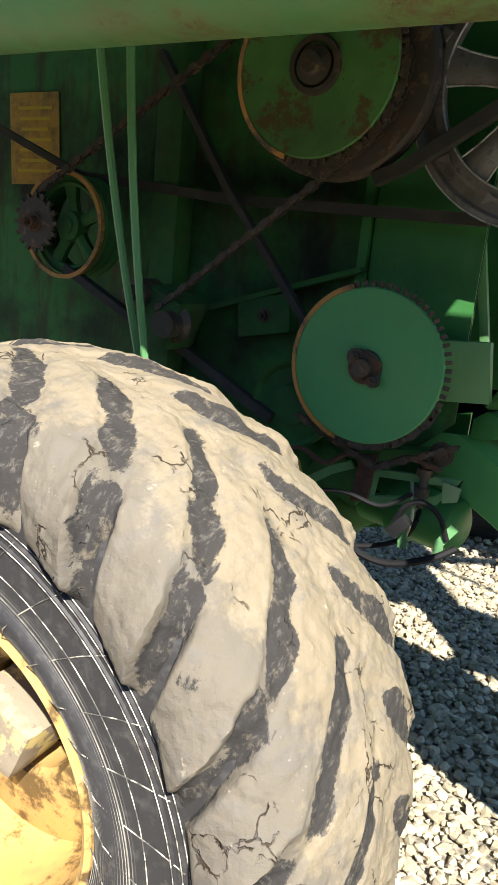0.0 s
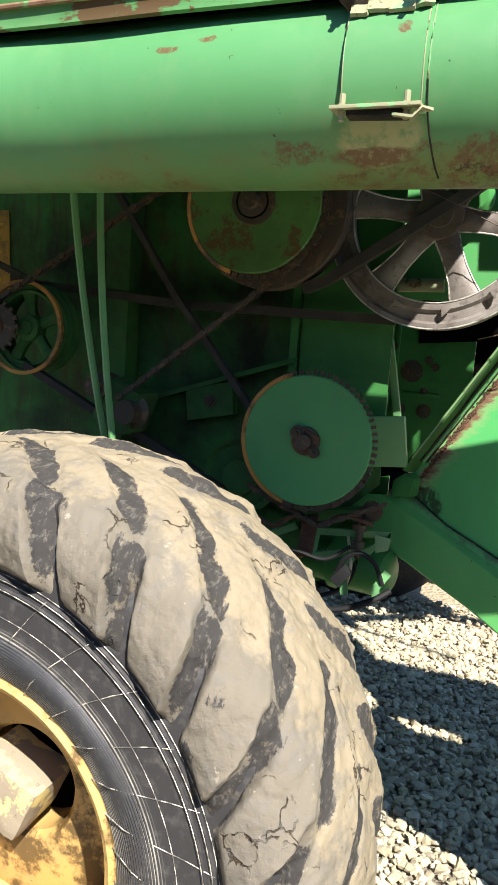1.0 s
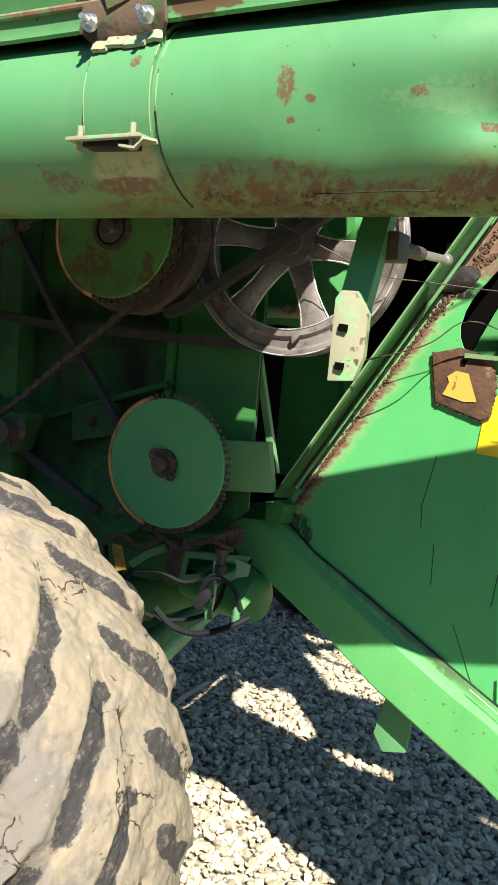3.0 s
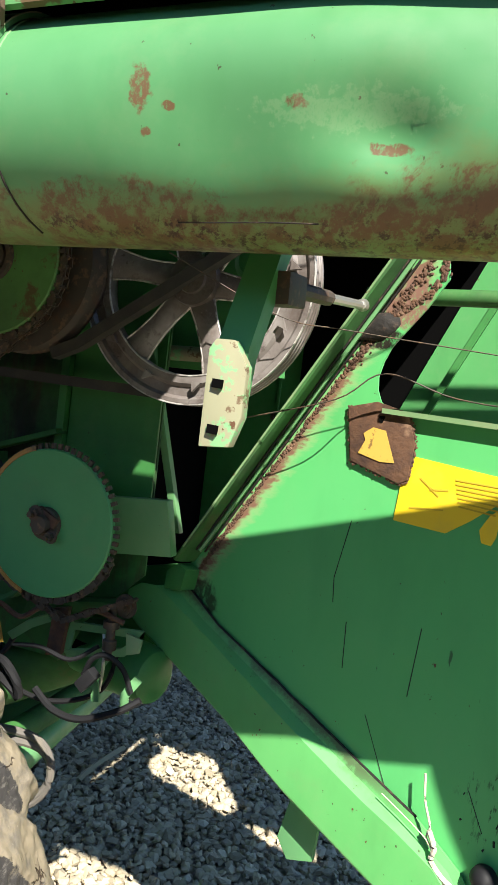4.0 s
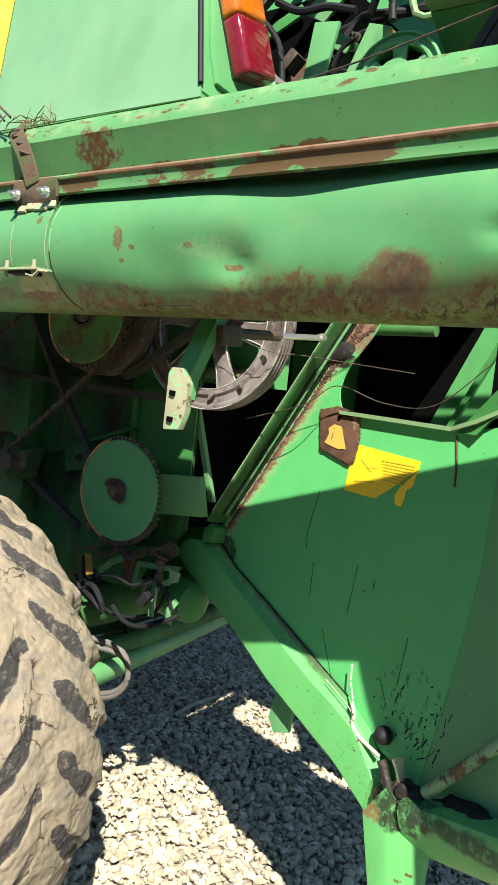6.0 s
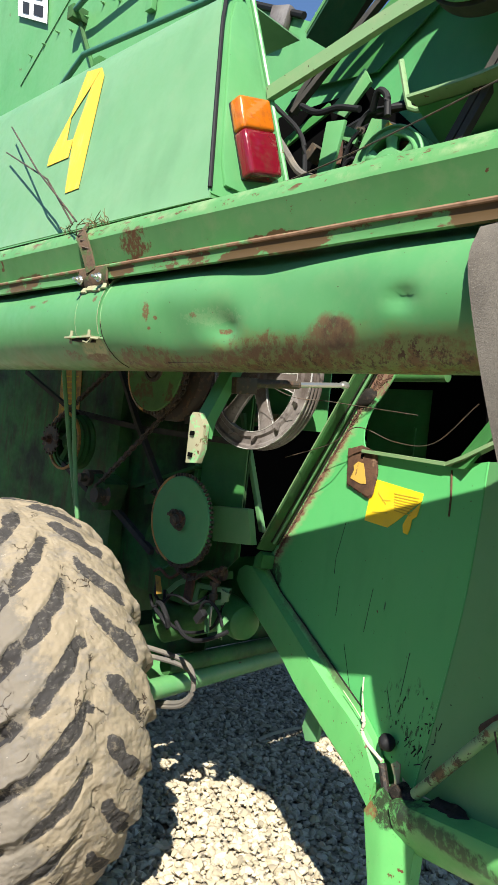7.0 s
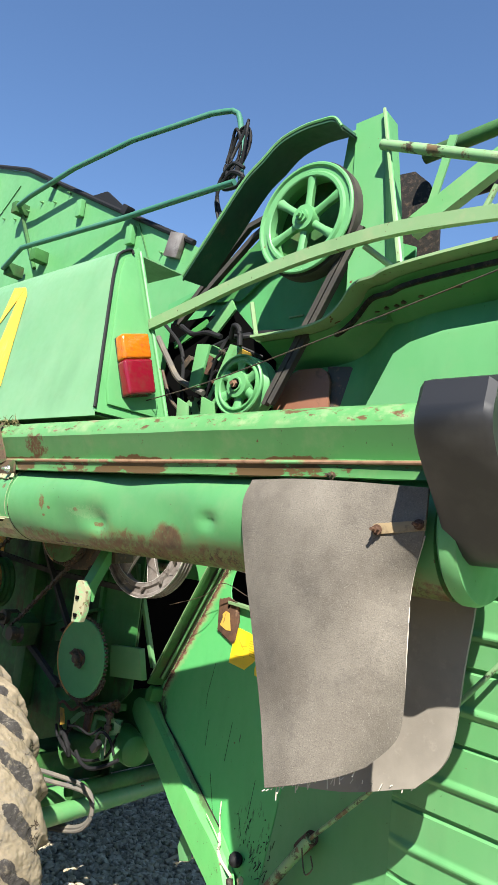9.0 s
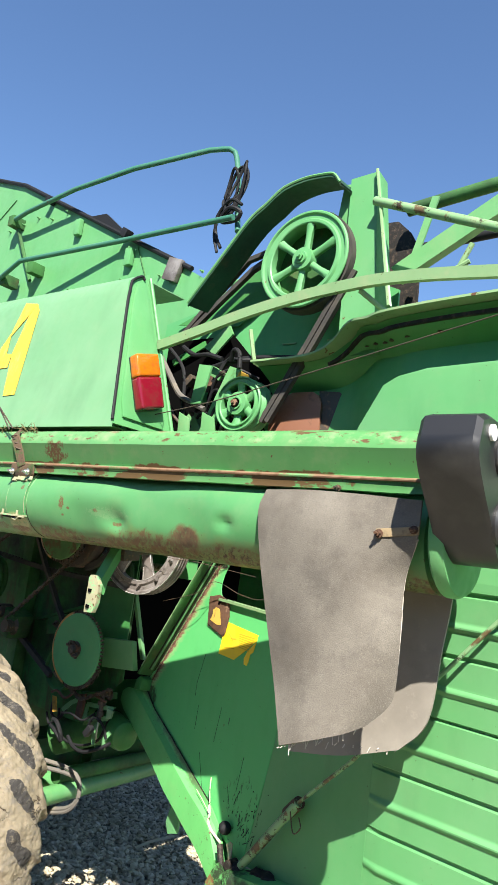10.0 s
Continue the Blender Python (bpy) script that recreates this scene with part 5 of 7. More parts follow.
for i in range(7):
    a, b = (0.345 + 0.002 * i, 1.536 - 0.008 * i), (0.448 - 0.004 * i, 1.534 - 0.0085 * i)
    part("print_bar", plate(on_chute([a, b, (b[0], b[1] - 0.003), (a[0], a[1] - 0.003)], 0.0042), 0.001, CN), "print", sk)
for pts in ([(0.28, 1.53), (0.32, 1.50), (0.318, 1.497), (0.278, 1.527)], [(0.265, 1.47), (0.33, 1.476), (0.33, 1.473), (0.265, 1.467)], [(0.30, 1.51), (0.335, 1.515), (0.335, 1.511), (0.30, 1.506)]):
    part("print_bar", plate(on_chute(pts, 0.0042), 0.001, CN), "print", sk)
# scratches on the sheet
for k, line in enumerate(([(0.15, 1.42), (0.13, 1.30), (0.135, 1.25)], [(0.17, 1.22), (0.175, 1.13)], [(0.32, 1.25), (0.31, 1.12)], [(0.235, 1.06), (0.275, 0.98), (0.30, 0.93)], [(0.50, 1.12), (0.49, 1.0)], [(0.44, 1.0), (0.47, 0.94)])):
    part("scratch", sweep(on_chute(line, 0.0003), 0.0009, 4), "hose", chute)
bm = bmesh.new()
for i in range(62):
    x, z = rr.gauss(0.560, 0.055), rr.gauss(0.915, 0.045)
    if x > 0.74 or z < 0.84:
        continue
    a = rr.gauss(0.35, 0.5)
    L = rr.uniform(0.003, 0.012) if rr.random() < 0.8 else rr.uniform(0.015, 0.030)
    add_sweep(bm, on_chute([(x, z), (x + L * math.sin(a), z + L * math.cos(a))], 0.0006 + 0.07 * max(0, x - 0.61)), rr.uniform(0.0006, 0.0019), 4)
tagged(part("dirt_specks", bm, "hose", chute), kind="stuff")
# beam along the lower edge and the leg
inner = spread([(-0.225, 1.190), (-0.13, 1.130), (0.03, 1.062), (0.19, 0.992), (0.363, 0.918), (0.45, 0.86), (0.509, 0.76)], 24)
crease = spread([(-0.295, 1.178), (-0.255, 1.160), (-0.12, 1.098), (0.10, 0.992), (0.257, 0.922), (0.35, 0.888), (0.42, 0.855), (0.485, 0.775)], 24)
outer = spread([(-0.345, 1.172), (-0.372, 1.160), (-0.388, 1.138), (-0.390, 1.110), (-0.35, 1.080), (-0.24, 1.035), (-0.05, 0.95), (0.084, 0.876), (0.272, 0.80), (0.37, 0.762), (0.47, 0.70)], 24)


def between(a, b, f):
    return [(p[0] + (q[0] - p[0]) * f, p[1] + (q[1] - p[1]) * f) for p, q in zip(a, b)]


bm = bmesh.new()
under = [(x + 0.006, z - 0.012) for x, z in outer]
rows = [on_chute(inner, 0.002), on_chute(inner, 0.008), on_chute(between(inner, crease, 0.55), 0.014), on_chute(between(inner, crease, 0.85), 0.030), on_chute(crease, 0.036), on_chute(between(crease, outer, 0.2), 0.037), on_chute(outer, 0.034), on_chute(between(outer, under, 0.6), 0.030), on_chute(under, 0.022), on_chute(under, -0.05), on_chute(inner, -0.05)]
grid = [[bm.verts.new(p) for p in row] for row in rows]
for a, b in zip(grid, grid[1:]):
    for k in range(len(a) - 1):
        bm.faces.new((a[k], a[k + 1], b[k + 1], b[k]))
for k in (0, -1):
    bm.faces.new([row[k] for row in grid])
bmesh.ops.recalc_face_normals(bm, faces=bm.faces)
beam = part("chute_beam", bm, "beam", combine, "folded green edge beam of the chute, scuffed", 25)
# thin dark lines along the beam's inner groove
for k, (f, r) in enumerate(((-0.02, 0.0028), (0.30, 0.0012))):
    line = between(inner, crease, f)
    for a, b in ((0, 7), (7, 12), (12, 17)):
        run = [(x + 0.0016 * noise.noise(Vector((x * 60, k, 0))), z + 0.0016 * noise.noise(Vector((z * 60, k, 3)))) for x, z in line[a:b + 1 - (k * a) % 2]]
        part("groove_dark_line", sweep(on_chute(run, 0.006 + 0.004 * k), r, 6), "grease", beam)
part("corner_plate", plate(on_chute([(-0.262, 1.222), (-0.232, 1.246), (-0.205, 1.236), (-0.212, 1.186), (-0.262, 1.178)], 0.052), 0.055, CN, 0.008), "green_deep", beam)
# folded leg under the joint
leg = bmesh.new()
rows = [[(0.480, 1.268, 0.72), (0.555, 1.25, 0.40)], [(0.530, 1.25, 0.80), (0.585, 1.238, 0.40)], [(0.548, 1.25, 0.79), (0.60, 1.24, 0.40)], [(0.640, 1.26, 0.72), (0.625, 1.26, 0.40)]]
g = [[leg.verts.new(p) for p in r] for r in rows] + [[leg.verts.new(Vector(p) + Vector((0, 0.05, 0))) for p in r] for r in rows[::-1]]
for a, b in zip(g, g[1:] + g[:1]):
    leg.faces.new((a[0], a[1], b[1], b[0]))
leg.faces.new([r[0] for r in g])
leg.faces.new([r[1] for r in g][::-1])
bmesh.ops.recalc_face_normals(leg, faces=leg.faces)
part("chute_leg", leg, "beam", combine, "green folded sheet leg, rusted at its foot")
part("rear_rail", sweep([(0.58, 1.27, 0.765), (1.02, 1.16, 0.845), (1.75, 1.02, 0.93)], 0, sec=[(-0.04, -0.095), (-0.018, -0.095), (0.004, -0.070), (0.026, -0.030), (0.034, 0.006), (0.026, 0.026), (-0.04, 0.034)]), "beam", combine, "green rear edge rail")
part("tab", plate(on_chute([(0.10, 0.86), (0.165, 0.83), (0.16, 0.735), (0.105, 0.714), (0.077, 0.748)], -0.02), 0.012, CN, 0.003), "green_clean", beam)
# rope, ball and dirt at the joint
part("ball_knob", lathe([(0.0005, -0.024), (0.013, -0.020), (0.021, -0.010), (0.024, 0), (0.021, 0.01), (0.013, 0.020), (0.0005, 0.024)], 20, (0.482, 1.342, 0.880), close=False), "hose", combine, "dark greasy ball end")
bm = bmesh.new()
add_sweep(bm, smooth_path([q + CN * 0.028 for q in on_chute([(0.372, 1.010), (0.378, 0.965), (0.392, 0.925), (0.388, 0.905), (0.405, 0.885)])], 6), 0.0022, 6)
add_sweep(bm, smooth_path([q + CN * 0.030 for q in on_chute([(0.392, 0.920), (0.404, 0.895), (0.402, 0.872), (0.425, 0.852), (0.455, 0.842), (0.492, 0.832)])], 6), 0.0052, 7)
add_sweep(bm, smooth_path([q + CN * 0.030 for q in on_chute([(0.30, 0.945), (0.345, 0.925), (0.385, 0.905), (0.40, 0.89)])], 6), 0.0012, 5)
part("rope", bm, "rope", None, "")
tagged(bpy.data.objects["rope"], "thin frayed pale rope hanging at the chute joint", "rope")
bm = bmesh.new()
bmesh.ops.create_icosphere(bm, subdivisions=4, radius=1.0, matrix=Matrix.Translation((0.56, 1.295, 0.765)) @ pose(0, 0, 0, 0, -22, -14) @ Matrix.Diagonal((0.075, 0.028, 0.040, 1)))
bmesh.ops.create_icosphere(bm, subdivisions=4, radius=1.0, matrix=Matrix.Translation((0.700, 1.270, 0.812)) @ pose(0, 0, 0, 0, -14, -14) @ Matrix.Diagonal((0.075, 0.016, 0.022, 1)))
for v in bm.verts:
    v.co += 0.012 * noise.noise_vector(v.co * 28) + 0.005 * noise.noise_vector(v.co * 80)
part("grease_lump", bm, "grease", combine, "black grease and dirt caked round the joint", 60)
part("metal_scrap", plate(on_chute([(0.530, 0.842), (0.548, 0.858), (0.562, 0.856), (0.566, 0.82), (0.575, 0.80), (0.555, 0.795), (0.545, 0.822)], 0.035), 0.003, CN), "chalky", combine, "pale bent metal scrap at the joint")
part("lever", sweep([(0.50, 1.30, 0.84), (0.545, 1.27, 0.77), (0.63, 1.25, 0.775), (0.70, 1.235, 0.765)], 0.012, 8), "grease", combine)
part("pin", lathe([(0.0005, -0.02), (0.013, -0.02), (0.016, -0.012), (0.016, 0.03), (0.0005, 0.03)], 16, (0.565, 1.285, 0.80), close=False), "grease", combine)
tie = part("tie_rod", sweep([(0.62, 1.27, 0.82), (0.85, 1.21, 1.10)], 0.0145, 12), "rusty_green", combine, "pale green adjusting rod, rusting at its thin end")
part("thin_rod", sweep([(0.85, 1.21, 1.10), (1.075, 1.10, 1.30), (1.32, 1.08, 1.587), (1.62, 1.06, 1.93)], 0.006, 10), "rusty_green", tie)
part("collar", sweep([(0.79, 1.25, 1.043), (0.85, 1.215, 1.10)], 0.02, 12), "rust", tie)
part("wire", sweep(smooth_path([(0.83, 1.20, 1.07), (0.86, 1.18, 1.02), (0.89, 1.17, 1.045), (0.875, 1.18, 1.07)], 5), 0.0022, 5), "chain", tie)
# inside of the notch above the sheet
far = part("far_side_sheet", plate([(-0.03, 2.80, 1.56), (0.65, 2.75, 1.56), (0.65, 2.75, 2.26), (0.28, 2.78, 2.26)], 0.012, (0, -1, 0)), "green_body", combine, "green sheet on the far side of the hood")
part("fold", sweep([(0.08, 2.775, 1.58), (0.40, 2.75, 2.25)], 0, sec=[(-0.012, -0.02), (0.012, -0.02), (0.012, 0.02), (-0.012, 0.02)], up=(0, 1, 0)), "green_deep", far)
# near-black sheets added for the shade deep behind the notch
part("shade_wall", plate([(-0.41, 2.9, 1.62), (0.9, 2.8, 1.74), (0.9, 2.8, 2.27), (-0.41, 2.9, 2.27)], 0.01, (0, -1, 0)), "dark", combine)
part("shade_wall", plate([(-0.17, 2.93, 1.20), (0.12, 2.91, 1.20), (0.12, 2.91, 1.75), (-0.17, 2.93, 1.75)], 0.01, (0, -1, 0)), "dark", combine)
# roof added to keep sunlight off the sheets inside
part("blocker_roof", plate([(-0.40, 1.50, 2.28), (0.25, 1.50, 2.28), (0.25, 2.95, 2.28), (-0.40, 2.95, 2.28)], 0.01, (0, 0, 1)), "dark", combine)
part("inner_brace", plate([(0.545, 1.41, 1.63), (0.60, 1.38, 1.63), (0.86, 1.34, 1.95), (0.80, 1.36, 1.95)], 0.02, (0, -1, 0)), "green_deep", combine)
part("cross_tube", sweep([(0.10, 1.63, 1.90), (0.40, 1.60, 1.90)], 0.018, 12), "green_grimy_shade", combine)
part("wire", sweep(smooth_path([(-0.10, 1.47, 1.60), (0.10, 1.45, 1.66), (0.19, 1.46, 1.72), (0.33, 1.46, 1.685), (0.48, 1.42, 1.69), (0.62, 1.38, 1.80)], 6), 0.0015, 5), "chain", combine, "loose steel wire")
part("wire", sweep(smooth_path([(-0.22, 1.30, 1.90), (0.0, 1.33, 1.80), (0.12, 1.40, 1.79), (0.42, 1.42, 1.765)], 6), 0.0012, 5), "chain", combine)
part("link_rod", sweep([(0.10, 1.06, 1.802), (0.115, 1.25, 1.822)], 0.013, 10), "chain", combine)
link = part("link_rod", sweep([(0.112, 1.22, 1.819), (0.13, 1.445, 1.846)], 0.0085, 10), "steel", combine, "bare steel link rod")
part("eye", lathe([(0.0005, -0.014), (0.010, -0.014), (0.013, 0), (0.010, 0.014), (0.0005, 0.014)], 12, (0.131, 1.45, 1.847), close=False), "steel", link)
part("joint_block", box((0.105, 1.02, 1.79), (0.06, 0.08, 0.045), (6, 0, 0), 0.006), "chain", combine)

# ---- support arm with its pale end plate
arm = part("support_arm", sweep([(0.096, 1.05, 1.90), (0.095, 1.0, 1.83), (0.093, 0.925, 1.69), (0.093, 0.915, 1.64)], 0, sec=[(-0.022, -0.016), (0.022, -0.016), (0.022, 0.016), (-0.022, 0.016)], up=(0, 1, 0)), "green_body", combine, "green box-section support arm under the auger")
bp = part("end_plate", plate([(0.072, 0.885, 1.69), (0.080, 0.885, 1.703), (0.104, 0.888, 1.703), (0.122, 0.892, 1.672), (0.122, 0.892, 1.61), (0.110, 0.89, 1.572), (0.072, 0.885, 1.569)], 0.02, (0, -1, 0), 0.003), "chalky", combine, "pale chalky plate with two square holes")
for z in (1.648, 1.592):
    part("hole", box((0.089, 0.884, z), (0.013, 0.006, 0.011), (0, 4, 0), bev=0), "dark", bp)

# ---- unloading auger
AY, AZ, AR = 0.870, 1.942, 0.135


def auger_tube():
    """The auger's tube, with shallow dents in its side."""
    n, k = 64, 220
    bm = bmesh.new()
    rings = []
    dents = [(0.11, 1.905, 0.13, 0.012), (0.27, 1.905, 0.075, 0.012), (0.30, 1.888, 0.042, 0.008), (0.40, 1.95, 0.17, 0.017), (0.62, 1.93, 0.13, 0.012), (0.775, 1.925, 0.030, 0.010), (-0.75, 1.93, 0.2, 0.005), (0.16, 1.87, 0.10, 0.004)]
    for j in range(k + 1):
        x = -2.4 + 3.79 * j / k
        row = []
        for i in range(n):
            a = 2 * math.pi * i / n
            y, z = AY + AR * math.cos(a), AZ + AR * math.sin(a)
            if math.cos(a) < 0.2:
                for dx, dz, w, dep in dents:
                    q = ((x - dx) ** 2 + 2.2 * (z - dz) ** 2) / (w * w)
                    if q < 4:
                        y += 1.7 * dep * math.exp(-q * 1.3)
                        z += 0.3 * dep * math.exp(-q * 1.3)
                y += 0.0015 * noise.noise(Vector((x * 3, z * 6, 1)))
            row.append(bm.verts.new((x, y, z)))
        rings.append(row)
    for a, b in zip(rings, rings[1:]):
        for i in range(n):
            bm.faces.new((a[i], a[(i + 1) % n], b[(i + 1) % n], b[i]))
    bm.faces.new(rings[0])
    bm.faces.new(rings[-1][::-1])
    bmesh.ops.recalc_face_normals(bm, faces=bm.faces)
    return bm


auger = part("auger_tube", auger_tube(), "auger", combine, "dented green unloading auger tube with rust along its belly", 60)
# lap seam and clamp band
sec = []
for j in range(15):
    s = j / 14
    a = radians(105 + 150 * s)
    sec.append((-0.166 + 0.05 * max(0, s - 0.6) ** 1.3, AY + (AR + 0.0004) * math.cos(a), AZ + (AR + 0.0004) * math.sin(a)))
part("lap_seam", sweep(sec[:9], 0.0013, 6), "rusty_green", auger)
part("lap_seam", sweep(sec[8:], 0.0015, 6), "grease", auger)
lap = [(x, AY + (AR + 0.0005) * math.cos(radians(243 + 3 * noise.noise(Vector((x * 9, 0, 0))))), AZ + (AR + 0.0005) * math.sin(radians(243))) for x in (0.05, 0.09, 0.13, 0.17, 0.20, 0.215)]
part("lap_seam", sweep(lap, 0.0009, 6), "grease", auger)
bm = bmesh.new()
for x0, x1 in ((-0.283, -0.172),):
    ra = []
    for x in (x0, x1):
        for rr_ in (AR + 0.001, AR + 0.0075):
            ra.append([bm.verts.new((x, AY + rr_ * math.cos(radians(a)), AZ + rr_ * math.sin(radians(a)))) for a in range(95, 209, 5)])
    for p, q in ((ra[0], ra[1]), (ra[1], ra[3]), (ra[3], ra[2]), (ra[2], ra[0])):
        for i in range(len(p) - 1):
            bm.faces.new((p[i], p[i + 1], q[i + 1], q[i]))
    for i in (0, -1):
        bm.faces.new([ra[0][i], ra[1][i], ra[3][i], ra[2][i]])
bmesh.ops.recalc_face_normals(bm, faces=bm.faces)
band = part("clamp_band", bm, "auger", combine, "bolted clamp band round the tube")
zt = AZ + AR * math.sin(radians(206))
part("clamp_tab", plate([(-0.292, AY - AR - 0.030, zt - 0.004), (-0.168, AY - AR - 0.030, zt - 0.004), (-0.165, AY - AR + 0.03, zt + 0.0), (-0.289, AY - AR + 0.03, zt + 0.0)], 0.005, (0, 0, 1), 0.001), "chalky", band)
# black strip added for the shaded gap below the tab
part("clamp_gap_shade", box((-0.228, AY - AR - 0.006, zt - 0.012), (0.085, 0.026, 0.009), (0, 2, 0), 0.003), "grease", band)
part("clamp_hook", sweep([(-0.205, AY - AR - 0.020, zt - 0.017), (-0.178, AY - AR - 0.022, zt - 0.022), (-0.168, AY - AR - 0.020, zt - 0.010), (-0.156, AY - AR - 0.006, zt - 0.009)], 0, sec=[(-0.0018, -0.004), (0.0018, -0.004), (0.0018, 0.004), (-0.0018, 0.004)], up=(0, -1, 0)), "chalky", band, "bent pale tongue of the band")
for x in (-0.283, -0.172):
    part("worn_edge", sweep([(x, AY + (AR + 0.0072) * math.cos(radians(a)), AZ + (AR + 0.0072) * math.sin(radians(a))) for a in range(112, 208, 6)], 0.0010, 6), "chalky", band)
ra = random.Random(12)
for x0, x1, a in ((-0.281, -0.255, 150), (-0.258, -0.225, 148), (-0.228, -0.192, 149), (-0.200, -0.170, 147)):
    pts = [(x0 + (x1 - x0) * f, AY + (AR + 0.012 + ra.uniform(-0.002, 0.003)) * math.cos(radians(a + ra.uniform(-1, 1))), AZ + (AR + 0.012) * math.sin(radians(a))) for f in (0, 0.35, 0.7, 1)]
    part("crumpled_tab", sweep(pts, 0, sec=[(-0.011, -0.0022), (0.011, -0.0022), (0.010, 0.003), (-0.006, 0.004)], up=(0, -0.86, 0.51)), "chalky", band)
for x in (-0.277, -0.188):
    b = bmesh.new()
    add_lathe(b, [(0.0005, -0.010), (0.0068, -0.010), (0.0068, 0), (0.0005, 0)], 6)
    add_lathe(b, [(0.0005, -0.022), (0.0045, -0.022), (0.0045, 0.014), (0.0005, 0.014)], 8)
    bmesh.ops.transform(b, matrix=pose(x, AY - AR - 0.016, zt, -90, 0, 0) @ Matrix.Rotation(math.pi, 4, "Z"), verts=b.verts)
    bmesh.ops.recalc_face_normals(b, faces=b.faces)
    part("bolt", b, "chalky", band)
hang = part("hanger", plate([(-0.300, 0.735, 2.075), (-0.165, 0.735, 2.075), (-0.16, 0.735, 2.035), (-0.18, 0.76, 2.015), (-0.28, 0.76, 2.015), (-0.305, 0.735, 2.035)], 0.008, (0, -1, 0), 0.002), "mossy", combine, "rusty mossy hanger plate between tube and rail")
bolt(hang, (-0.280, 0.730, 2.042), 0.0085, mat="steel")
bolt(hang, (-0.186, 0.730, 2.042), 0.0085, mat="steel")
part("hanger_strap", sweep(smooth_path([(-0.235, 0.735, 2.065), (-0.248, 0.728, 2.105), (-0.268, 0.722, 2.145), (-0.29, 0.724, 2.172), (-0.31, 0.745, 2.200)], 4), 0, sec=[(-0.020, -0.003), (0.018, -0.003), (0.018, 0.003), (-0.020, 0.003)], up=(0, -1, 0.2)), "mossy", hang)
for k, (x, z) in enumerate(((-0.262, 2.130), (-0.275, 2.150), (-0.290, 2.165), (-0.30, 2.178))):
    part("wire_wrap", sweep([(x - 0.024, 0.727, z + 0.008 - 0.004 * k), (x, 0.716, z), (x + 0.024, 0.727, z + 0.004 * k - 0.006)], 0.0024, 5), "chain", hang)
for pts in ([(-0.32, 0.71, 2.20), (-0.55, 0.74, 2.38), (-1.1, 0.85, 2.62)], [(-0.30, 0.71, 2.205), (-0.62, 0.74, 2.42), (-1.1, 0.86, 2.72)]):
    part("tie_wire", sweep(pts, 0.003, 5), "chain", combine, "rusty tie wire")

rs = random.Random(31)
bm = bmesh.new()
for i in range(34):
    x = rs.choice((-0.33, -0.30, -0.24, -0.42)) + rs.gauss(0, 0.018)
    p = Vector((x, 0.745 + rs.uniform(0, 0.03), 2.196))
    add_sweep(bm, smooth_path([p, p + Vector((rs.gauss(0, 0.010), -0.004, 0.014)), p + Vector((rs.gauss(0, 0.022), -0.008, rs.uniform(0.012, 0.042)))], 3), rs.uniform(0.0006, 0.0013), 4)
tagged(part("straw_tuft", bm, "straw"), "tufts of dry straw caught on the rail", "straw", kind="stuff")

# ---- guide rail over the tube
prof = [(0.753, 2.040), (0.745, 2.042), (0.746, 2.066), (0.743, 2.070), (0.743, 2.078), (0.764, 2.084), (0.748, 2.12), (0.731, 2.152), (0.736, 2.174), (0.752, 2.194), (0.775, 2.206), (0.81, 2.212), (0.885, 2.214), (0.885, 2.206), (0.79, 2.198), (0.750, 2.17), (0.758, 2.13), (0.772, 2.084), (0.755, 2.066)]
bm = bmesh.new()
k = 60
rings = []
for j in range(k + 1):
    x = -2.4 + 3.80 * j / k
    rings.append([bm.verts.new((x, y + 0.0025 * noise.noise(Vector((x * 4, z * 3, 0))), z + 0.002 * noise.noise(Vector((x * 5, 0, z))))) for y, z in prof])
for a, b in zip(rings, rings[1:]):
    for i in range(len(prof)):
        bm.faces.new((a[i], a[(i + 1) % len(prof)], b[(i + 1) % len(prof)], b[i]))
bm.faces.new(rings[0])
bm.faces.new(rings[-1][::-1])
bmesh.ops.recalc_face_normals(bm, faces=bm.faces)
rail = part("guide_rail", bm, "rail", combine, "green rolled-edge rail with a rusty lip", 40)
part("bead", sweep([(-2.4 + 0.1 * k, 0.741 + 0.002 * noise.noise(Vector((0.4 * k, 0, 0))), 2.074 + 0.0015 * noise.noise(Vector((0.4 * k, 3, 0)))) for k in range(39)], 0.005, 8), "bead", rail)
# near-black plate, stands for the shaded gap above the tube
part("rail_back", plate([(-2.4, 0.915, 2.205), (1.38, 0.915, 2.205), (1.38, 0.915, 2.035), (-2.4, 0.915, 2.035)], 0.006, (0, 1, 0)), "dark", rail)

# ---- rubber spout with strap, end plate and black end box
def sheet(rows, thick):
    """A bent rubber sheet through rows of points."""
    bm = bmesh.new()
    rows = [[Vector(p) for p in smooth_path(r, 5)] for r in rows]
    cols = list(zip(*rows))
    cols = [smooth_path(c, 5) for c in cols]
    g = [[bm.verts.new(p) for p in c] for c in cols]
    for a, b in zip(g, g[1:]):
        for i in range(len(a) - 1):
            bm.faces.new((a[i], a[i + 1], b[i + 1], b[i]))
    shell(bm, thick)
    bmesh.ops.recalc_face_normals(bm, faces=bm.faces)
    return bm


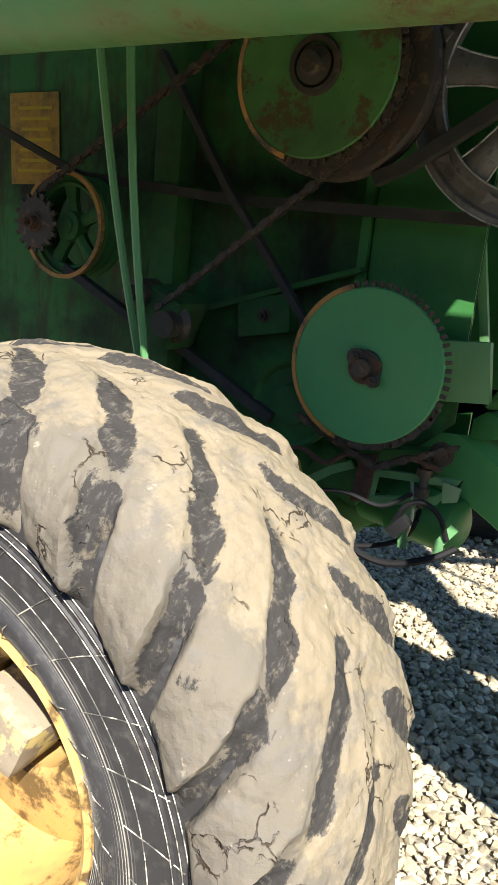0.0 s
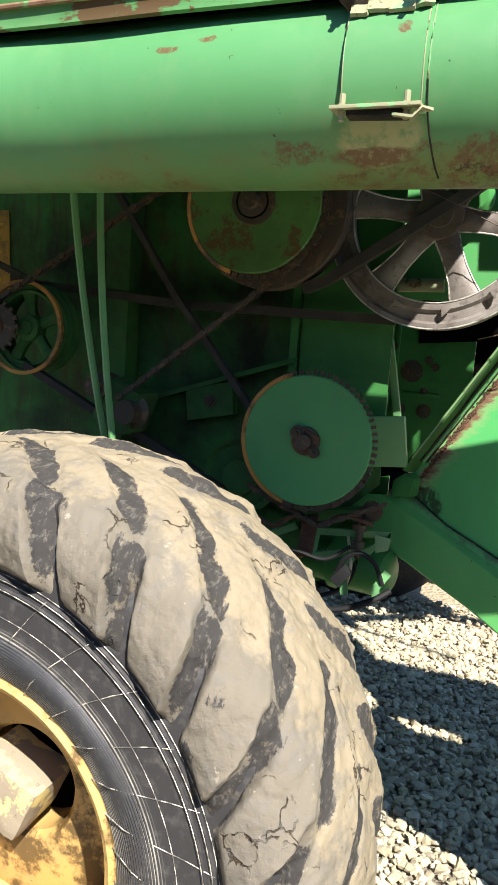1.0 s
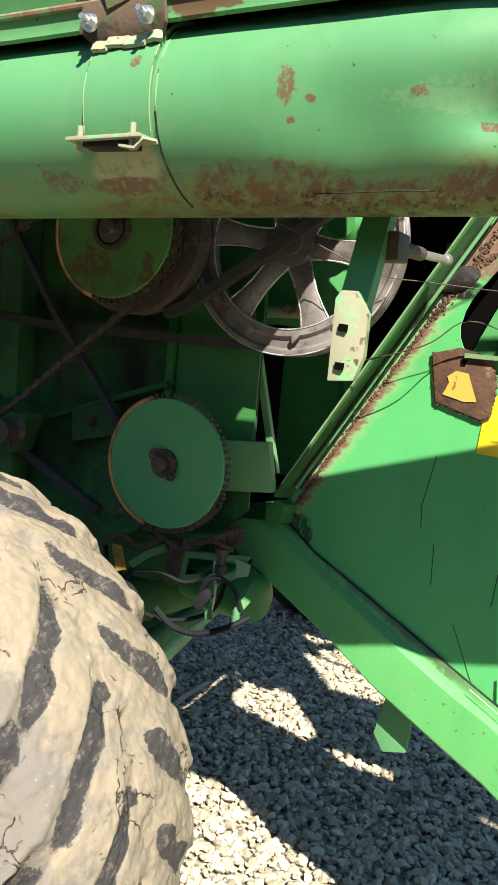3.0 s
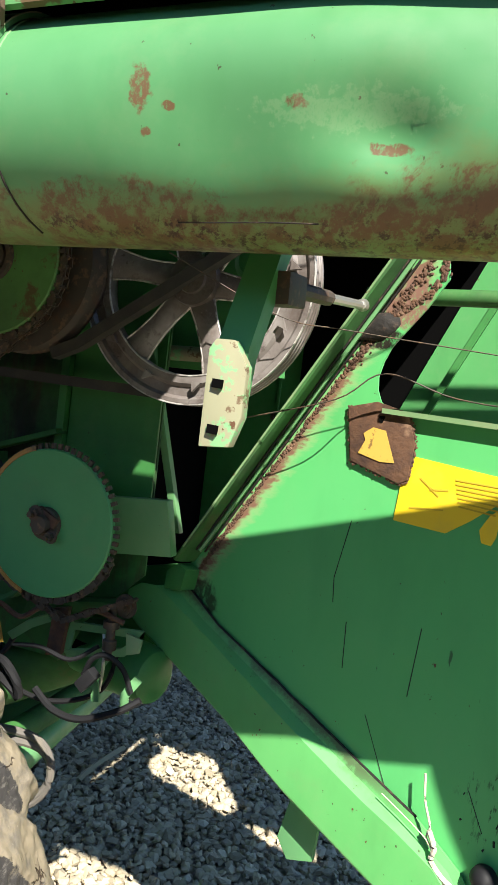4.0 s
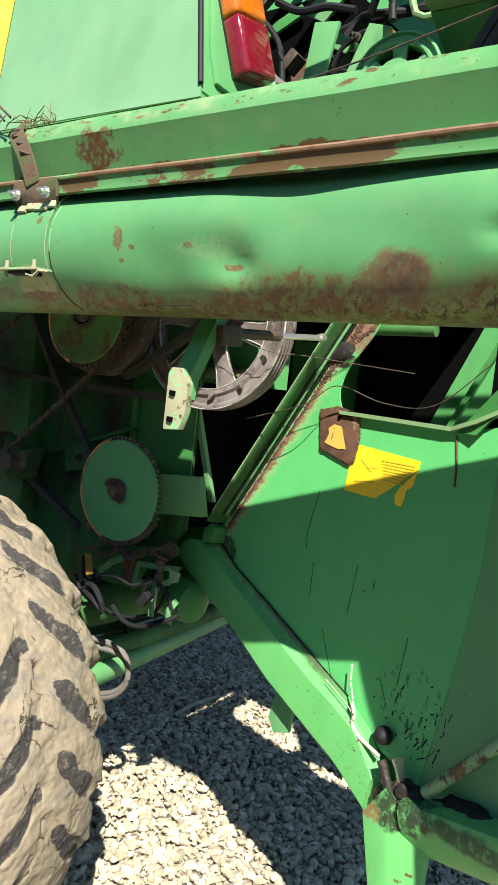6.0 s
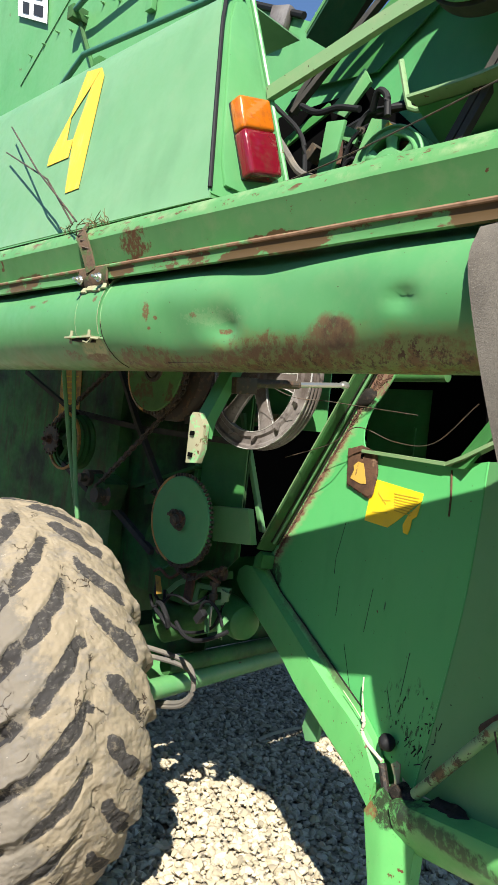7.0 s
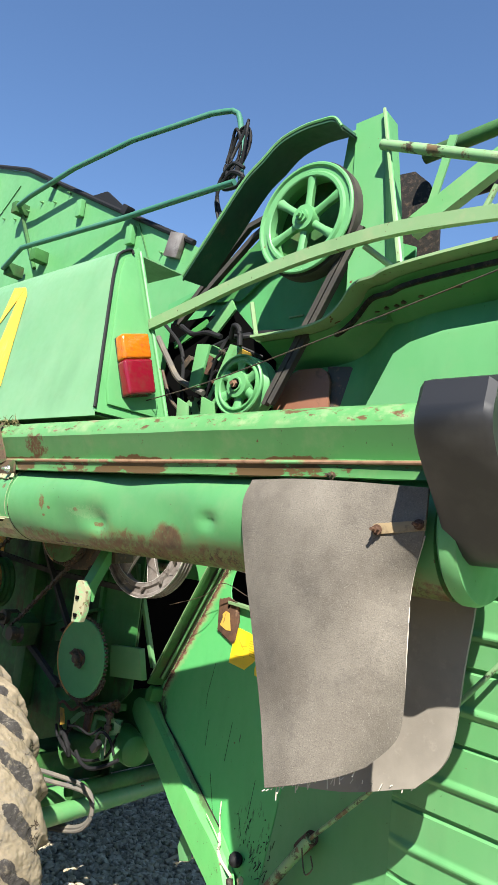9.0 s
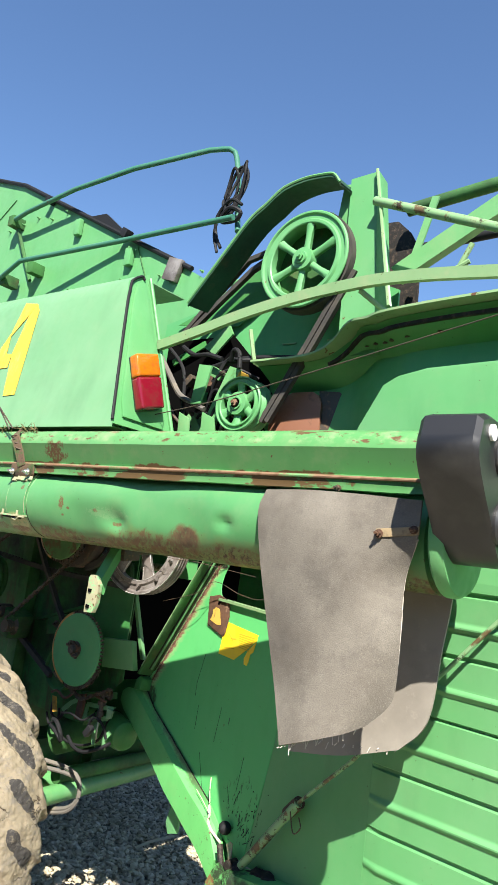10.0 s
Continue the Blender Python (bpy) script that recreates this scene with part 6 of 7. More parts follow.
front = [[(0.916, 0.745, 2.028), (1.08, 0.714, 2.030), (1.23, 0.702, 2.026), (1.395, 0.700, 2.020)],
         [(0.914, 0.722, 1.965), (1.08, 0.692, 1.958), (1.25, 0.684, 1.945), (1.390, 0.700, 1.930)],
         [(0.945, 0.715, 1.842), (1.10, 0.682, 1.830), (1.25, 0.674, 1.820), (1.352, 0.735, 1.835)],
         [(0.985, 0.715, 1.707), (1.13, 0.675, 1.710), (1.27, 0.674, 1.700), (1.362, 0.715, 1.722)],
         [(1.050, 0.694, 1.545), (1.17, 0.662, 1.555), (1.28, 0.674, 1.565), (1.352, 0.735, 1.600)],
         [(1.084, 0.672, 1.476), (1.18, 0.652, 1.490), (1.27, 0.672, 1.510), (1.342, 0.730, 1.548)],
         [(1.115, 0.652, 1.410), (1.18, 0.645, 1.436), (1.245, 0.660, 1.464), (1.302, 0.702, 1.497)]]
spout = part("spout_flap", sheet(front, 0.007), "flap", combine, "grey woven rubber spout flap with a frayed edge", 60)
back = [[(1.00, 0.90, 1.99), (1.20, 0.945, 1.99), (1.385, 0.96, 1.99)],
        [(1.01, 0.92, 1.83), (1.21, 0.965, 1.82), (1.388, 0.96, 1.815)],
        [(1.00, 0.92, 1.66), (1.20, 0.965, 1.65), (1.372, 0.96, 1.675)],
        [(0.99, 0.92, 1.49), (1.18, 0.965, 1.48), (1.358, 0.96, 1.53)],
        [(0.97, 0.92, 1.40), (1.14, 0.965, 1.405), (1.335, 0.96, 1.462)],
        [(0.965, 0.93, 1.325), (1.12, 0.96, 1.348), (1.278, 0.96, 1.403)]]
part("spout_flap", sheet(back, 0.007), "flap_lit", combine, "inner grey rubber spout flap")
bm = bmesh.new()
rr = random.Random(4)
for i in range(26):
    s = i / 25
    p = Vector((1.115, 0.646, 1.408)).lerp(Vector((1.302, 0.698, 1.497)), s)
    L = 0.003 + 0.026 * rr.random() ** 3
    add_sweep(bm, [p, p + Vector((rr.uniform(-0.006, 0.006), -0.003, -L))], 0.0012, 4)
for i in range(10):
    s = i / 9
    p = Vector((1.06, 0.935, 1.372)).lerp(Vector((1.27, 0.962, 1.40)), s)
    L = 0.003 + 0.015 * rr.random() ** 2
    add_sweep(bm, [p, p + Vector((rr.uniform(-0.006, 0.006), -0.006, -L))], 0.0012, 4)
tagged(part("frayed_threads", bm, "thread", spout), kind="stuff")
part("stitch_edge", sweep(smooth_path([(1.392, 0.698, 1.93), (1.354, 0.732, 1.835), (1.364, 0.712, 1.722), (1.354, 0.732, 1.600), (1.344, 0.727, 1.548), (1.304, 0.699, 1.497)], 8), 0.0016, 6), "thread", spout)
part("stitch_edge", sweep(smooth_path([(0.914, 0.743, 2.02), (0.912, 0.720, 1.965), (0.943, 0.713, 1.842)], 6), 0.0014, 6), "thread", spout)
strap = part("strap", plate([(1.293, 0.676, 1.945), (1.395, 0.690, 1.960), (1.395, 0.690, 1.940), (1.293, 0.676, 1.924)], 0.005, (0, -1, 0), 0.001), "strap", combine, "ochre strap bolted across the flap")
bolt(strap, (1.303, 0.674, 1.934), 0.007, mat="rust")
bolt(strap, (1.385, 0.685, 1.950), 0.007, mat="rust")
bolt(auger, (1.14, 0.742, 2.045), 0.006, mat="chain")
# round end plate of the auger
bm = lathe([(0.0005, -0.025), (0.12, -0.025), (0.143, -0.018), (0.150, -0.006), (0.150, 0.012), (0.14, 0.02), (0.0005, 0.02)], 48, close=False)
bmesh.ops.transform(bm, matrix=pose(1.435, 0.835, 1.955, 0, 0, 90), verts=bm.verts)
part("end_disc", bm, "green_clean", combine, "green rounded end plate of the auger")
# the black box: a slanting rounded shell
bm = bmesh.new()
path = [(0.56, 2.19), (0.62, 2.205), (0.72, 2.19), (0.80, 2.08), (0.83, 1.98), (0.81, 1.905), (0.765, 1.885), (0.72, 1.90), (0.66, 1.97), (0.55, 2.10)]
loop = smooth_path([(0, y, z) for y, z in path + path[:1]], 4)[:-1]
for x in (1.430, 1.442, 1.556, 1.568):
    k = 0.0 if x in (1.442, 1.556) else 0.012
    cy, cz = 0.71, 2.04
    [bm.verts.new((x, cy + (p.y - cy) * (1 - k * 5), cz + (p.z - cz) * (1 - k * 5))) for p in loop]
bm.verts.ensure_lookup_table()
L = len(loop)
for j in range(3):
    for i in range(L):
        bm.faces.new((bm.verts[j * L + i], bm.verts[j * L + (i + 1) % L], bm.verts[(j + 1) * L + (i + 1) % L], bm.verts[(j + 1) * L + i]))
bm.faces.new([bm.verts[i] for i in range(L)][::-1])
bm.faces.new([bm.verts[3 * L + i] for i in range(L)])
bmesh.ops.recalc_face_normals(bm, faces=bm.faces)
eb = part("end_box", bm, "plastic", combine, "black plastic lamp box at the auger's end", 40)
for y, z, r in ((0.70, 2.13, 0.05), (0.72, 1.98, 0.05)):
    bm = lathe([(0.0005, -0.03), (r * 0.6, -0.03), (r, -0.005), (r, 0.01), (0.0005, 0.01)], 28, close=False)
    bmesh.ops.transform(bm, matrix=pose(1.568, y, z, 0, 0, 90), verts=bm.verts)
    part("lamp_socket", bm, "plastic", eb)
part("reflector", lathe([(0.0005, -0.004), (0.018, -0.004), (0.018, 0.004), (0.0005, 0.004)], 20, close=False), "white", eb).matrix_basis = pose(1.571, 0.62, 2.165, 0, 0, 90)

# ---- side hood with the painted number and tail lamp
def hood_y(z):
    return 0.822 + 0.20 * (z - 2.25)


bm = bmesh.new()
zs = [2.235, 2.26, 2.45, 2.65, 2.82, 2.87, 2.90, 2.915]
ys = [hood_y(z) for z in zs[:5]] + [0.952, 0.978, 1.02]
xr = [0.134 - 0.281 * (z - 2.235) for z in zs]
n = 14
grid = []
for z, y, x1 in zip(zs, ys, xr):
    grid.append([bm.verts.new((-2.2 + (x1 + 2.2) * i / n, y - 0.012 * math.sin(math.pi * i / n) * (1 if z < 2.85 else 0.3), z)) for i in range(n + 1)])
grid.append([bm.verts.new((-2.2 + (xr[-1] - 0.02 + 2.2) * i / n, 1.30, 2.93)) for i in range(n + 1)])
for a, b in zip(grid, grid[1:]):
    for i in range(n):
        bm.faces.new((a[i], a[i + 1], b[i + 1], b[i]))
shell(bm, 0.004)
bmesh.ops.recalc_face_normals(bm, faces=bm.faces)
hood = part("side_hood", bm, "green_hood", combine, "smooth green side hood with a brushed yellow figure", 40)
# rear face, recessed with a pressed frame
A, B, C, D = Vector((0.130, 0.822, 2.25)), Vector((0.132, 1.146, 2.25)), Vector((-0.064, 1.060, 2.944)), Vector((-0.045, 0.945, 2.871))
fn = (B - A).cross(D - A).normalized()
if fn.x < 0:
    fn = -fn
rf = part("hood_rear", plate([A, B, C, D], 0.006, fn, 0.0), "green_clean", combine)
def on_rear(u, v, lift=0.0):
    return A.lerp(B, u).lerp(D.lerp(C, u), v) + fn * lift
part("pressing", plate([on_rear(0.14, 0.05), on_rear(0.80, 0.04), on_rear(0.86, 0.12), on_rear(0.80, 0.86), on_rear(0.66, 0.955), on_rear(0.36, 0.955), on_rear(0.20, 0.86), on_rear(0.10, 0.16)], 0.010, -fn, 0.004), "green_clean", rf)
part("edge_bead", sweep([on_rear(0.98, 0.0, 0.006), on_rear(0.98, 0.97, 0.006)], 0.008, 8), "green_clean", rf)
part("top_edge", sweep(smooth_path([on_rear(-0.005, 0.02, 0.002), on_rear(-0.005, 0.45, 0.002), on_rear(0.0, 0.82, 0.003), on_rear(0.03, 0.92, 0.004), on_rear(0.12, 0.99, 0.004), on_rear(0.6, 1.0, 0.004), on_rear(0.7, 0.97, 0.004)], 5), 0.0058, 8), "hose", rf, "black rubber edge seal")
part("hood_underside", plate([(-2.2, 0.835, 2.238), (0.120, 0.835, 2.238), (0.122, 1.12, 2.232), (-2.2, 1.12, 2.232)], 0.004, (0, 0, -1)), "green_grimy_shade", hood)
# tail lamp: housing and two lenses
def lamp_block(quad, l0, l1, bev):
    """A rounded block over a quad of the rear face, from lift l0 to l1."""
    bm = bmesh.new()
    vs = [bm.verts.new(on_rear(u, v, l)) for l in (l0, l1) for u, v in quad]
    for f in ((0, 1, 2, 3), (7, 6, 5, 4), (0, 4, 5, 1), (1, 5, 6, 2), (2, 6, 7, 3), (3, 7, 4, 0)):
        bm.faces.new([vs[i] for i in f])
    bmesh.ops.recalc_face_normals(bm, faces=bm.faces)
    bmesh.ops.bevel(bm, geom=bm.edges[:], offset=bev, segments=3, affect="EDGES", profile=0.6)
    return bm


lamp = part("tail_lamp", lamp_block([(0.320, 0.098), (0.717, 0.145), (0.670, 0.467), (0.150, 0.436)], 0.0, 0.030, 0.006), "plastic", combine, "rectangular tail lamp, amber over red")
part("amber_lens", lamp_block([(0.212, 0.290), (0.700, 0.329), (0.672, 0.469), (0.142, 0.438)], 0.012, 0.056, 0.012), "amber", lamp, "amber indicator lens", 60)
part("red_lens", lamp_block([(0.312, 0.096), (0.720, 0.143), (0.700, 0.329), (0.212, 0.290)], 0.012, 0.056, 0.012), "red", lamp, "red tail light lens", 60)
# brushed figure 4 on the outer face
def on_hood(x, z):
    i = min(1.0, max(0.0, (x + 2.2) / 2.3))
    return Vector((x, hood_y(z) - 0.012 * math.sin(math.pi * i) - 0.0035, z))
hn = (0, -1, 0.20)
for pts in ([(-0.708, 2.844), (-0.613, 2.83), (-0.65, 2.773), (-0.726, 2.675), (-0.706, 2.586), (-0.664, 2.582), (-0.66, 2.515), (-0.795, 2.511), (-0.801, 2.551), (-0.732, 2.694)], [(-0.613, 2.83), (-0.583, 2.792), (-0.528, 2.381), (-0.608, 2.377), (-0.664, 2.582), (-0.647, 2.772)]):
    part("painted_stroke", plate([on_hood(x, z) for x, z in pts], 0.001, hn), "yellow_paint", hood)

# ---- grain tank wall, plate and grab rails
tank = part("tank_wall", plate([(-3.6, 1.57, 4.62), (-1.96, 1.57, 4.05), (-0.93, 1.57, 3.52), (-0.32, 1.57, 3.21), (-0.05, 1.57, 3.06), (-0.05, 1.57, 2.45), (-3.6, 1.57, 2.45)], 0.02, (0, -1, 0)), "green_clean", combine, "tall green grain tank wall")
part("tank_end", plate([(-0.05, 1.57, 3.06), (-0.05, 3.0, 3.06), (-0.05, 3.0, 2.45), (-0.05, 1.57, 2.45)], 0.02, (1, 0, 0)), "green_clean", combine)
part("tank_back", plate([(-3.6, 3.0, 4.62), (-0.05, 3.0, 3.06), (-0.05, 3.0, 2.45), (-3.6, 3.0, 2.45)], 0.02, (0, 1, 0)), "green_clean", combine)
part("edge_rubber", sweep([(-3.6, 1.56, 4.63), (-1.96, 1.56, 4.062), (-0.93, 1.56, 3.532), (-0.32, 1.56, 3.222)], 0.014, 8), "hose", tank)
part("rubber_scrap", plate([(-1.20, 1.55, 3.68), (-1.06, 1.55, 3.67), (-0.92, 1.55, 3.56), (-0.85, 1.55, 3.48), (-1.0, 1.55, 3.56)], 0.02, (0, -1, 0)), "hose", tank)
for x, z in ((-1.62, 3.87), (-0.84, 3.50)):
    part("knob", box((x, 1.54, z), (0.05, 0.05, 0.05), (0, 30, 0), 0.008), "hose", tank)
for x, z in ((-1.30, 3.63), (-0.80, 3.36)):
    part("hinge", box((x, 1.55, z), (0.05, 0.03, 0.10), (0, 0, 0), 0.006), "green_clean", tank)
for i in range(16):
    bolt(tank, (-2.5 + 0.15 * i, 1.568, 3.0 + 0.02 * (i % 3) + (0.75 if i < 8 else 0.2)), 0.006, mat="green")
part("panel_seam", sweep([(-2.05, 1.566, 3.98), (-2.6, 1.566, 3.60)], 0.003, 5), "green_grimy_shade", tank)
part("panel_seam", sweep([(-0.76, 1.566, 3.42), (-0.62, 1.566, 3.15)], 0.003, 5), "green_grimy_shade", tank)
pl = part("number_plate", plate([(-2.75, 1.55, 4.315), (-2.36, 1.55, 4.13), (-2.325, 1.55, 3.875), (-2.70, 1.55, 4.05)], 0.006, (0, -1, 0), 0.0), "white", combine, "white number plate with dark bars")
def on_plate(u, v):
    return Vector((-2.75, 1.546, 4.315)).lerp(Vector((-2.36, 1.546, 4.13)), u).lerp(Vector((-2.70, 1.546, 4.05)).lerp(Vector((-2.325, 1.546, 3.875)), u), v)
for u0, u1, v0, v1 in ((0.10, 0.28, 0.15, 0.5), (0.36, 0.56, 0.15, 0.5), (0.64, 0.86, 0.15, 0.5), (0.2, 0.42, 0.62, 0.9), (0.58, 0.90, 0.62, 0.88)):
    part("plate_bar", plate([on_plate(u0, v0), on_plate(u1, v0), on_plate(u1, v1), on_plate(u0, v1)], 0.002, (0, -1, 0)), "ink", pl)
for pts in ([(-1.95, 1.50, 3.77), (-1.75, 1.48, 3.79), (-1.30, 1.48, 3.84), (-0.82, 1.50, 3.865), (-0.40, 1.64, 3.945), (-0.33, 1.67, 3.950), (-0.29, 1.68, 3.945), (-0.262, 1.69, 3.925), (-0.245, 1.69, 3.89), (-0.19, 1.665, 3.76), (-0.105, 1.60, 3.50), (-0.06, 1.57, 3.38)],
            [(-1.86, 1.44, 3.34), (-1.60, 1.40, 3.40), (-0.88, 1.525, 3.455), (-0.45, 1.51, 3.435), (-0.03, 1.49, 3.41)]):
    part("grab_rail", sweep(pts, 0.0145, 12), "rail_green", combine, "round green grab rail")
for x, y, z in ((-1.93, 1.53, 3.77), (-1.84, 1.50, 3.34), (-1.62, 1.53, 3.40)):
    part("rail_foot", box((x, y, z), (0.06, 0.10, 0.07), (0, 0, 0), 0.008), "green_grimy_shade", combine)
for a, b in (((-1.93, 1.54, 3.75), (-1.70, 1.55, 3.35)),):
    part("rail_strut", sweep([a, b], 0.012, 8), "green_grimy_shade", combine)
coil = bmesh.new()
for i, (cx_, cz_, w_, h_, lean) in enumerate(((-0.125, 3.61, 0.040, 0.115, 0.25), (-0.120, 3.60, 0.052, 0.125, 0.35), (-0.135, 3.62, 0.034, 0.100, 0.15), (-0.085, 3.60, 0.030, 0.135, 0.30))):
    ring = []
    for t in np.linspace(0.5 * i, 0.5 * i + 6.7, 30):
        u, v = w_ * math.cos(t), h_ * math.sin(t)
        ring.append(Vector((cx_ + u + lean * v, 1.585 - 0.012 * i + 0.012 * math.sin(2 * t + i), cz_ + v)))
    add_sweep(coil, ring, 0.0075, 7)
add_sweep(coil, smooth_path([(-0.03, 1.54, 3.50), (-0.09, 1.53, 3.535), (-0.16, 1.54, 3.50), (-0.19, 1.545, 3.44), (-0.175, 1.55, 3.36), (-0.14, 1.55, 3.30)], 5), 0.0085, 7)
add_sweep(coil, smooth_path([(-0.15, 1.535, 3.46), (-0.09, 1.525, 3.49), (-0.03, 1.535, 3.46), (-0.06, 1.545, 3.43), (-0.14, 1.54, 3.43), (-0.15, 1.535, 3.46)], 5), 0.011, 7)
add_sweep(coil, smooth_path([(-0.17, 1.54, 3.46), (-0.19, 1.545, 3.38), (-0.16, 1.55, 3.28)], 5), 0.0075, 7)
tagged(part("cable_coil", coil, "hose"), "coiled black cable hung on the green grab rail", "cable")
part("work_lamp", box((-0.44, 1.55, 3.23), (0.10, 0.03, 0.12), (0, 18, 0), 0.006), "alloy", combine, "small grey lamp housing")
part("deck_rail", sweep([(-0.4, 1.72, 3.15), (0.02, 1.72, 3.22), (0.30, 1.72, 3.28)], 0.012, 8), "green", combine)

# ---- engine deck: back sheet, belt guard, pulleys, post
part("deck_wall", plate([(-0.35, 1.48, 2.2), (0.88, 1.48, 2.2), (0.88, 1.48, 2.92), (0.70, 1.48, 3.0), (0.48, 1.48, 3.02), (0.35, 1.48, 3.05), (-0.35, 1.48, 2.90)], 0.01, (0, -1, 0)), "disc_green", combine, "dark green sheet behind the belt drive")
# near-black sheet in place of the shade behind the belts
part("shade_backing", plate([(-0.30, 1.465, 2.22), (0.33, 1.465, 2.22), (0.33, 1.465, 2.58), (0.10, 1.465, 2.80), (-0.30, 1.465, 2.80)], 0.004, (0, -1, 0)), "dark", combine)
# pale bars imitate light showing through slits in the sheet
for x in (0.40, 0.62, 0.80):
    part("lit_slot", box((x, 1.474, 2.74), (0.07, 0.004, 0.006), bev=0), "green_pale", combine)
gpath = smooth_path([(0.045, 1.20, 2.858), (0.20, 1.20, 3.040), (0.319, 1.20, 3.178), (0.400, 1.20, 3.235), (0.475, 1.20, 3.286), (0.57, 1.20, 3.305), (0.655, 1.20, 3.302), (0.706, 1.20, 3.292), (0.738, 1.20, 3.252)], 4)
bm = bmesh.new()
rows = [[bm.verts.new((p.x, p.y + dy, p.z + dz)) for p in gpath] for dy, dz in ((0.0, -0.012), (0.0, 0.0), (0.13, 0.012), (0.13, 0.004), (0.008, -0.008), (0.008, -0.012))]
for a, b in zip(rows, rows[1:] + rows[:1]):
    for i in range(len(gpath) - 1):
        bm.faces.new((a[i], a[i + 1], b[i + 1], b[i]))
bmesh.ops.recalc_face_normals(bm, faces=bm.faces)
guard = part("belt_guard", bm, "guard_shade", combine, "curved green sheet belt guard, underside shade put into its dark paint", 40)
# brighter strip stands in for the guard's sunlit rim
part("guard_lit_edge", sweep([p + Vector((-0.003, 0, 0.003)) for p in gpath], 0.006, 6), "green", guard)
part("guard_plate", plate([(-0.25, 1.46, 2.88), (0.12, 1.46, 2.84), (0.42, 1.46, 3.05), (0.60, 1.46, 3.22), (0.55, 1.46, 3.30), (0.30, 1.46, 3.16), (0.05, 1.46, 3.0)], 0.006, (0, -1, 0)), "green_deep", guard)
pa = spoked("belt_pulley", (0.582, 1.235, 2.990), 0.198, 0.085, 6, 0.052, "green_clean", "green six-spoked belt pulley", 0.044, 3, radians(25), spoke_w=0.032)
part("belt", lathe([(0.19, 0.02), (0.204, 0.02), (0.204, 0.075), (0.19, 0.075)], 60, (0.582, 1.235, 2.990)), "belt", combine)
bolt(pa, (0.582, 1.222, 2.990), 0.016, mat="green_clean")
pb = spoked("belt_pulley", (0.345, 1.25, 2.425), 0.112, 0.09, 6, 0.030, "green_clean", "small green pulley with short spokes", 0.046, 2, 0.5, spoke_w=0.040)
part("pulley_back", lathe([(0.0005, 0.0), (0.092, 0.0), (0.092, 0.01), (0.0005, 0.01)], 32, (0.345, 1.315, 2.425), close=False), "rust", pb, "rusty web behind the spokes")
bolt(pb, (0.345, 1.24, 2.425), 0.014, mat="rust")
for dx in (0.0, 0.028):
    part("belt", sweep([(0.765 + dx, 1.29, 2.93), (0.62 + dx, 1.29, 2.66), (0.44 + dx, 1.30, 2.36)], 0, sec=[(-0.010, -0.012), (0.010, -0.012), (0.010, 0.012), (-0.010, 0.012)], up=(0, 1, 0)), "belt", combine, "black drive belt on the deck")
for k in (0, 1):
    part("belt", sweep([(0.40 + 0.03 * k, 1.36, 3.13), (0.19 + 0.03 * k, 1.39, 3.11 - 0.05 * k), (0.02 + 0.03 * k, 1.40, 2.97 - 0.03 * k), (-0.19 + 0.02 * k, 1.40, 2.76)], 0, sec=[(-0.010, -0.012), (0.010, -0.012), (0.010, 0.012), (-0.010, 0.012)], up=(0, 1, 0)), "belt", combine, "black drive belt on the deck")
bm = bmesh.new()
rows = [[(0.728, 1.29, 3.315), (0.752, 1.29, 2.60)], [(0.838, 1.29, 3.320), (0.905, 1.29, 2.60)], [(0.842, 1.285, 3.320), (0.985, 1.20, 2.74)], [(0.846, 1.292, 3.320), (0.998, 1.206, 2.735)], [(0.846, 1.36, 3.31), (0.94, 1.36, 2.60)], [(0.728, 1.36, 3.31), (0.752, 1.36, 2.60)]]
g = [[bm.verts.new(p) for p in r] for r in rows]
for a, b in zip(g, g[1:] + g[:1]):
    bm.faces.new((a[0], a[1], b[1], b[0]))
bm.faces.new([r[0] for r in g])
bm.faces.new([r[1] for r in g][::-1])
bmesh.ops.recalc_face_normals(bm, faces=bm.faces)
post = part("post", bm, "green_clean", combine, "tall green folded sheet post", 20)
part("post_flange", sweep([(0.845, 1.275, 3.32), (0.99, 1.195, 2.735)], 0.006, 6), "green_pale", post)
part("bearing_plate", box((0.70, 1.36, 3.20), (0.05, 0.10, 0.22), (0, 6, 0), 0.006), "green", combine)
# curved bar with its tie
bar = part("curved_bar", sweep(smooth_path([(0.03, 1.09, 2.635), (0.24, 1.09, 2.678), (0.44, 1.09, 2.722), (0.64, 1.09, 2.755), (0.83, 1.09, 2.775), (1.06, 1.09, 2.782), (1.38, 1.09, 2.755), (1.8, 1.09, 2.70)], 4), 0, sec=[(-0.008, -0.020), (0.012, -0.020), (0.016, 0.016), (-0.004, 0.020)], up=(0, 0, 1)), "green_pale", combine, "pale worn curved hand bar")
part("bar_tie", sweep([(0.93, 1.10, 2.76), (1.00, 1.15, 2.70)], 0.010, 8), "green_pale", bar)
part("pipe", sweep([(0.30, 1.33, 2.76), (0.335, 1.33, 2.64), (0.345, 1.33, 2.615), (0.37, 1.33, 2.602), (0.62, 1.33, 2.605)], 0.009, 8), "green_pale", combine, "bent pale pipe")
# flange that sweeps up from the deck to the tail
lip = smooth_path([(0.40, 1.26, 2.59), (0.60, 1.26, 2.592), (0.72, 1.24, 2.600), (0.80, 1.22, 2.632), (0.88, 1.18, 2.675), (0.97, 1.14, 2.668), (1.07, 1.10, 2.668), (1.40, 1.09, 2.682), (2.3, 1.08, 2.70)], 4)
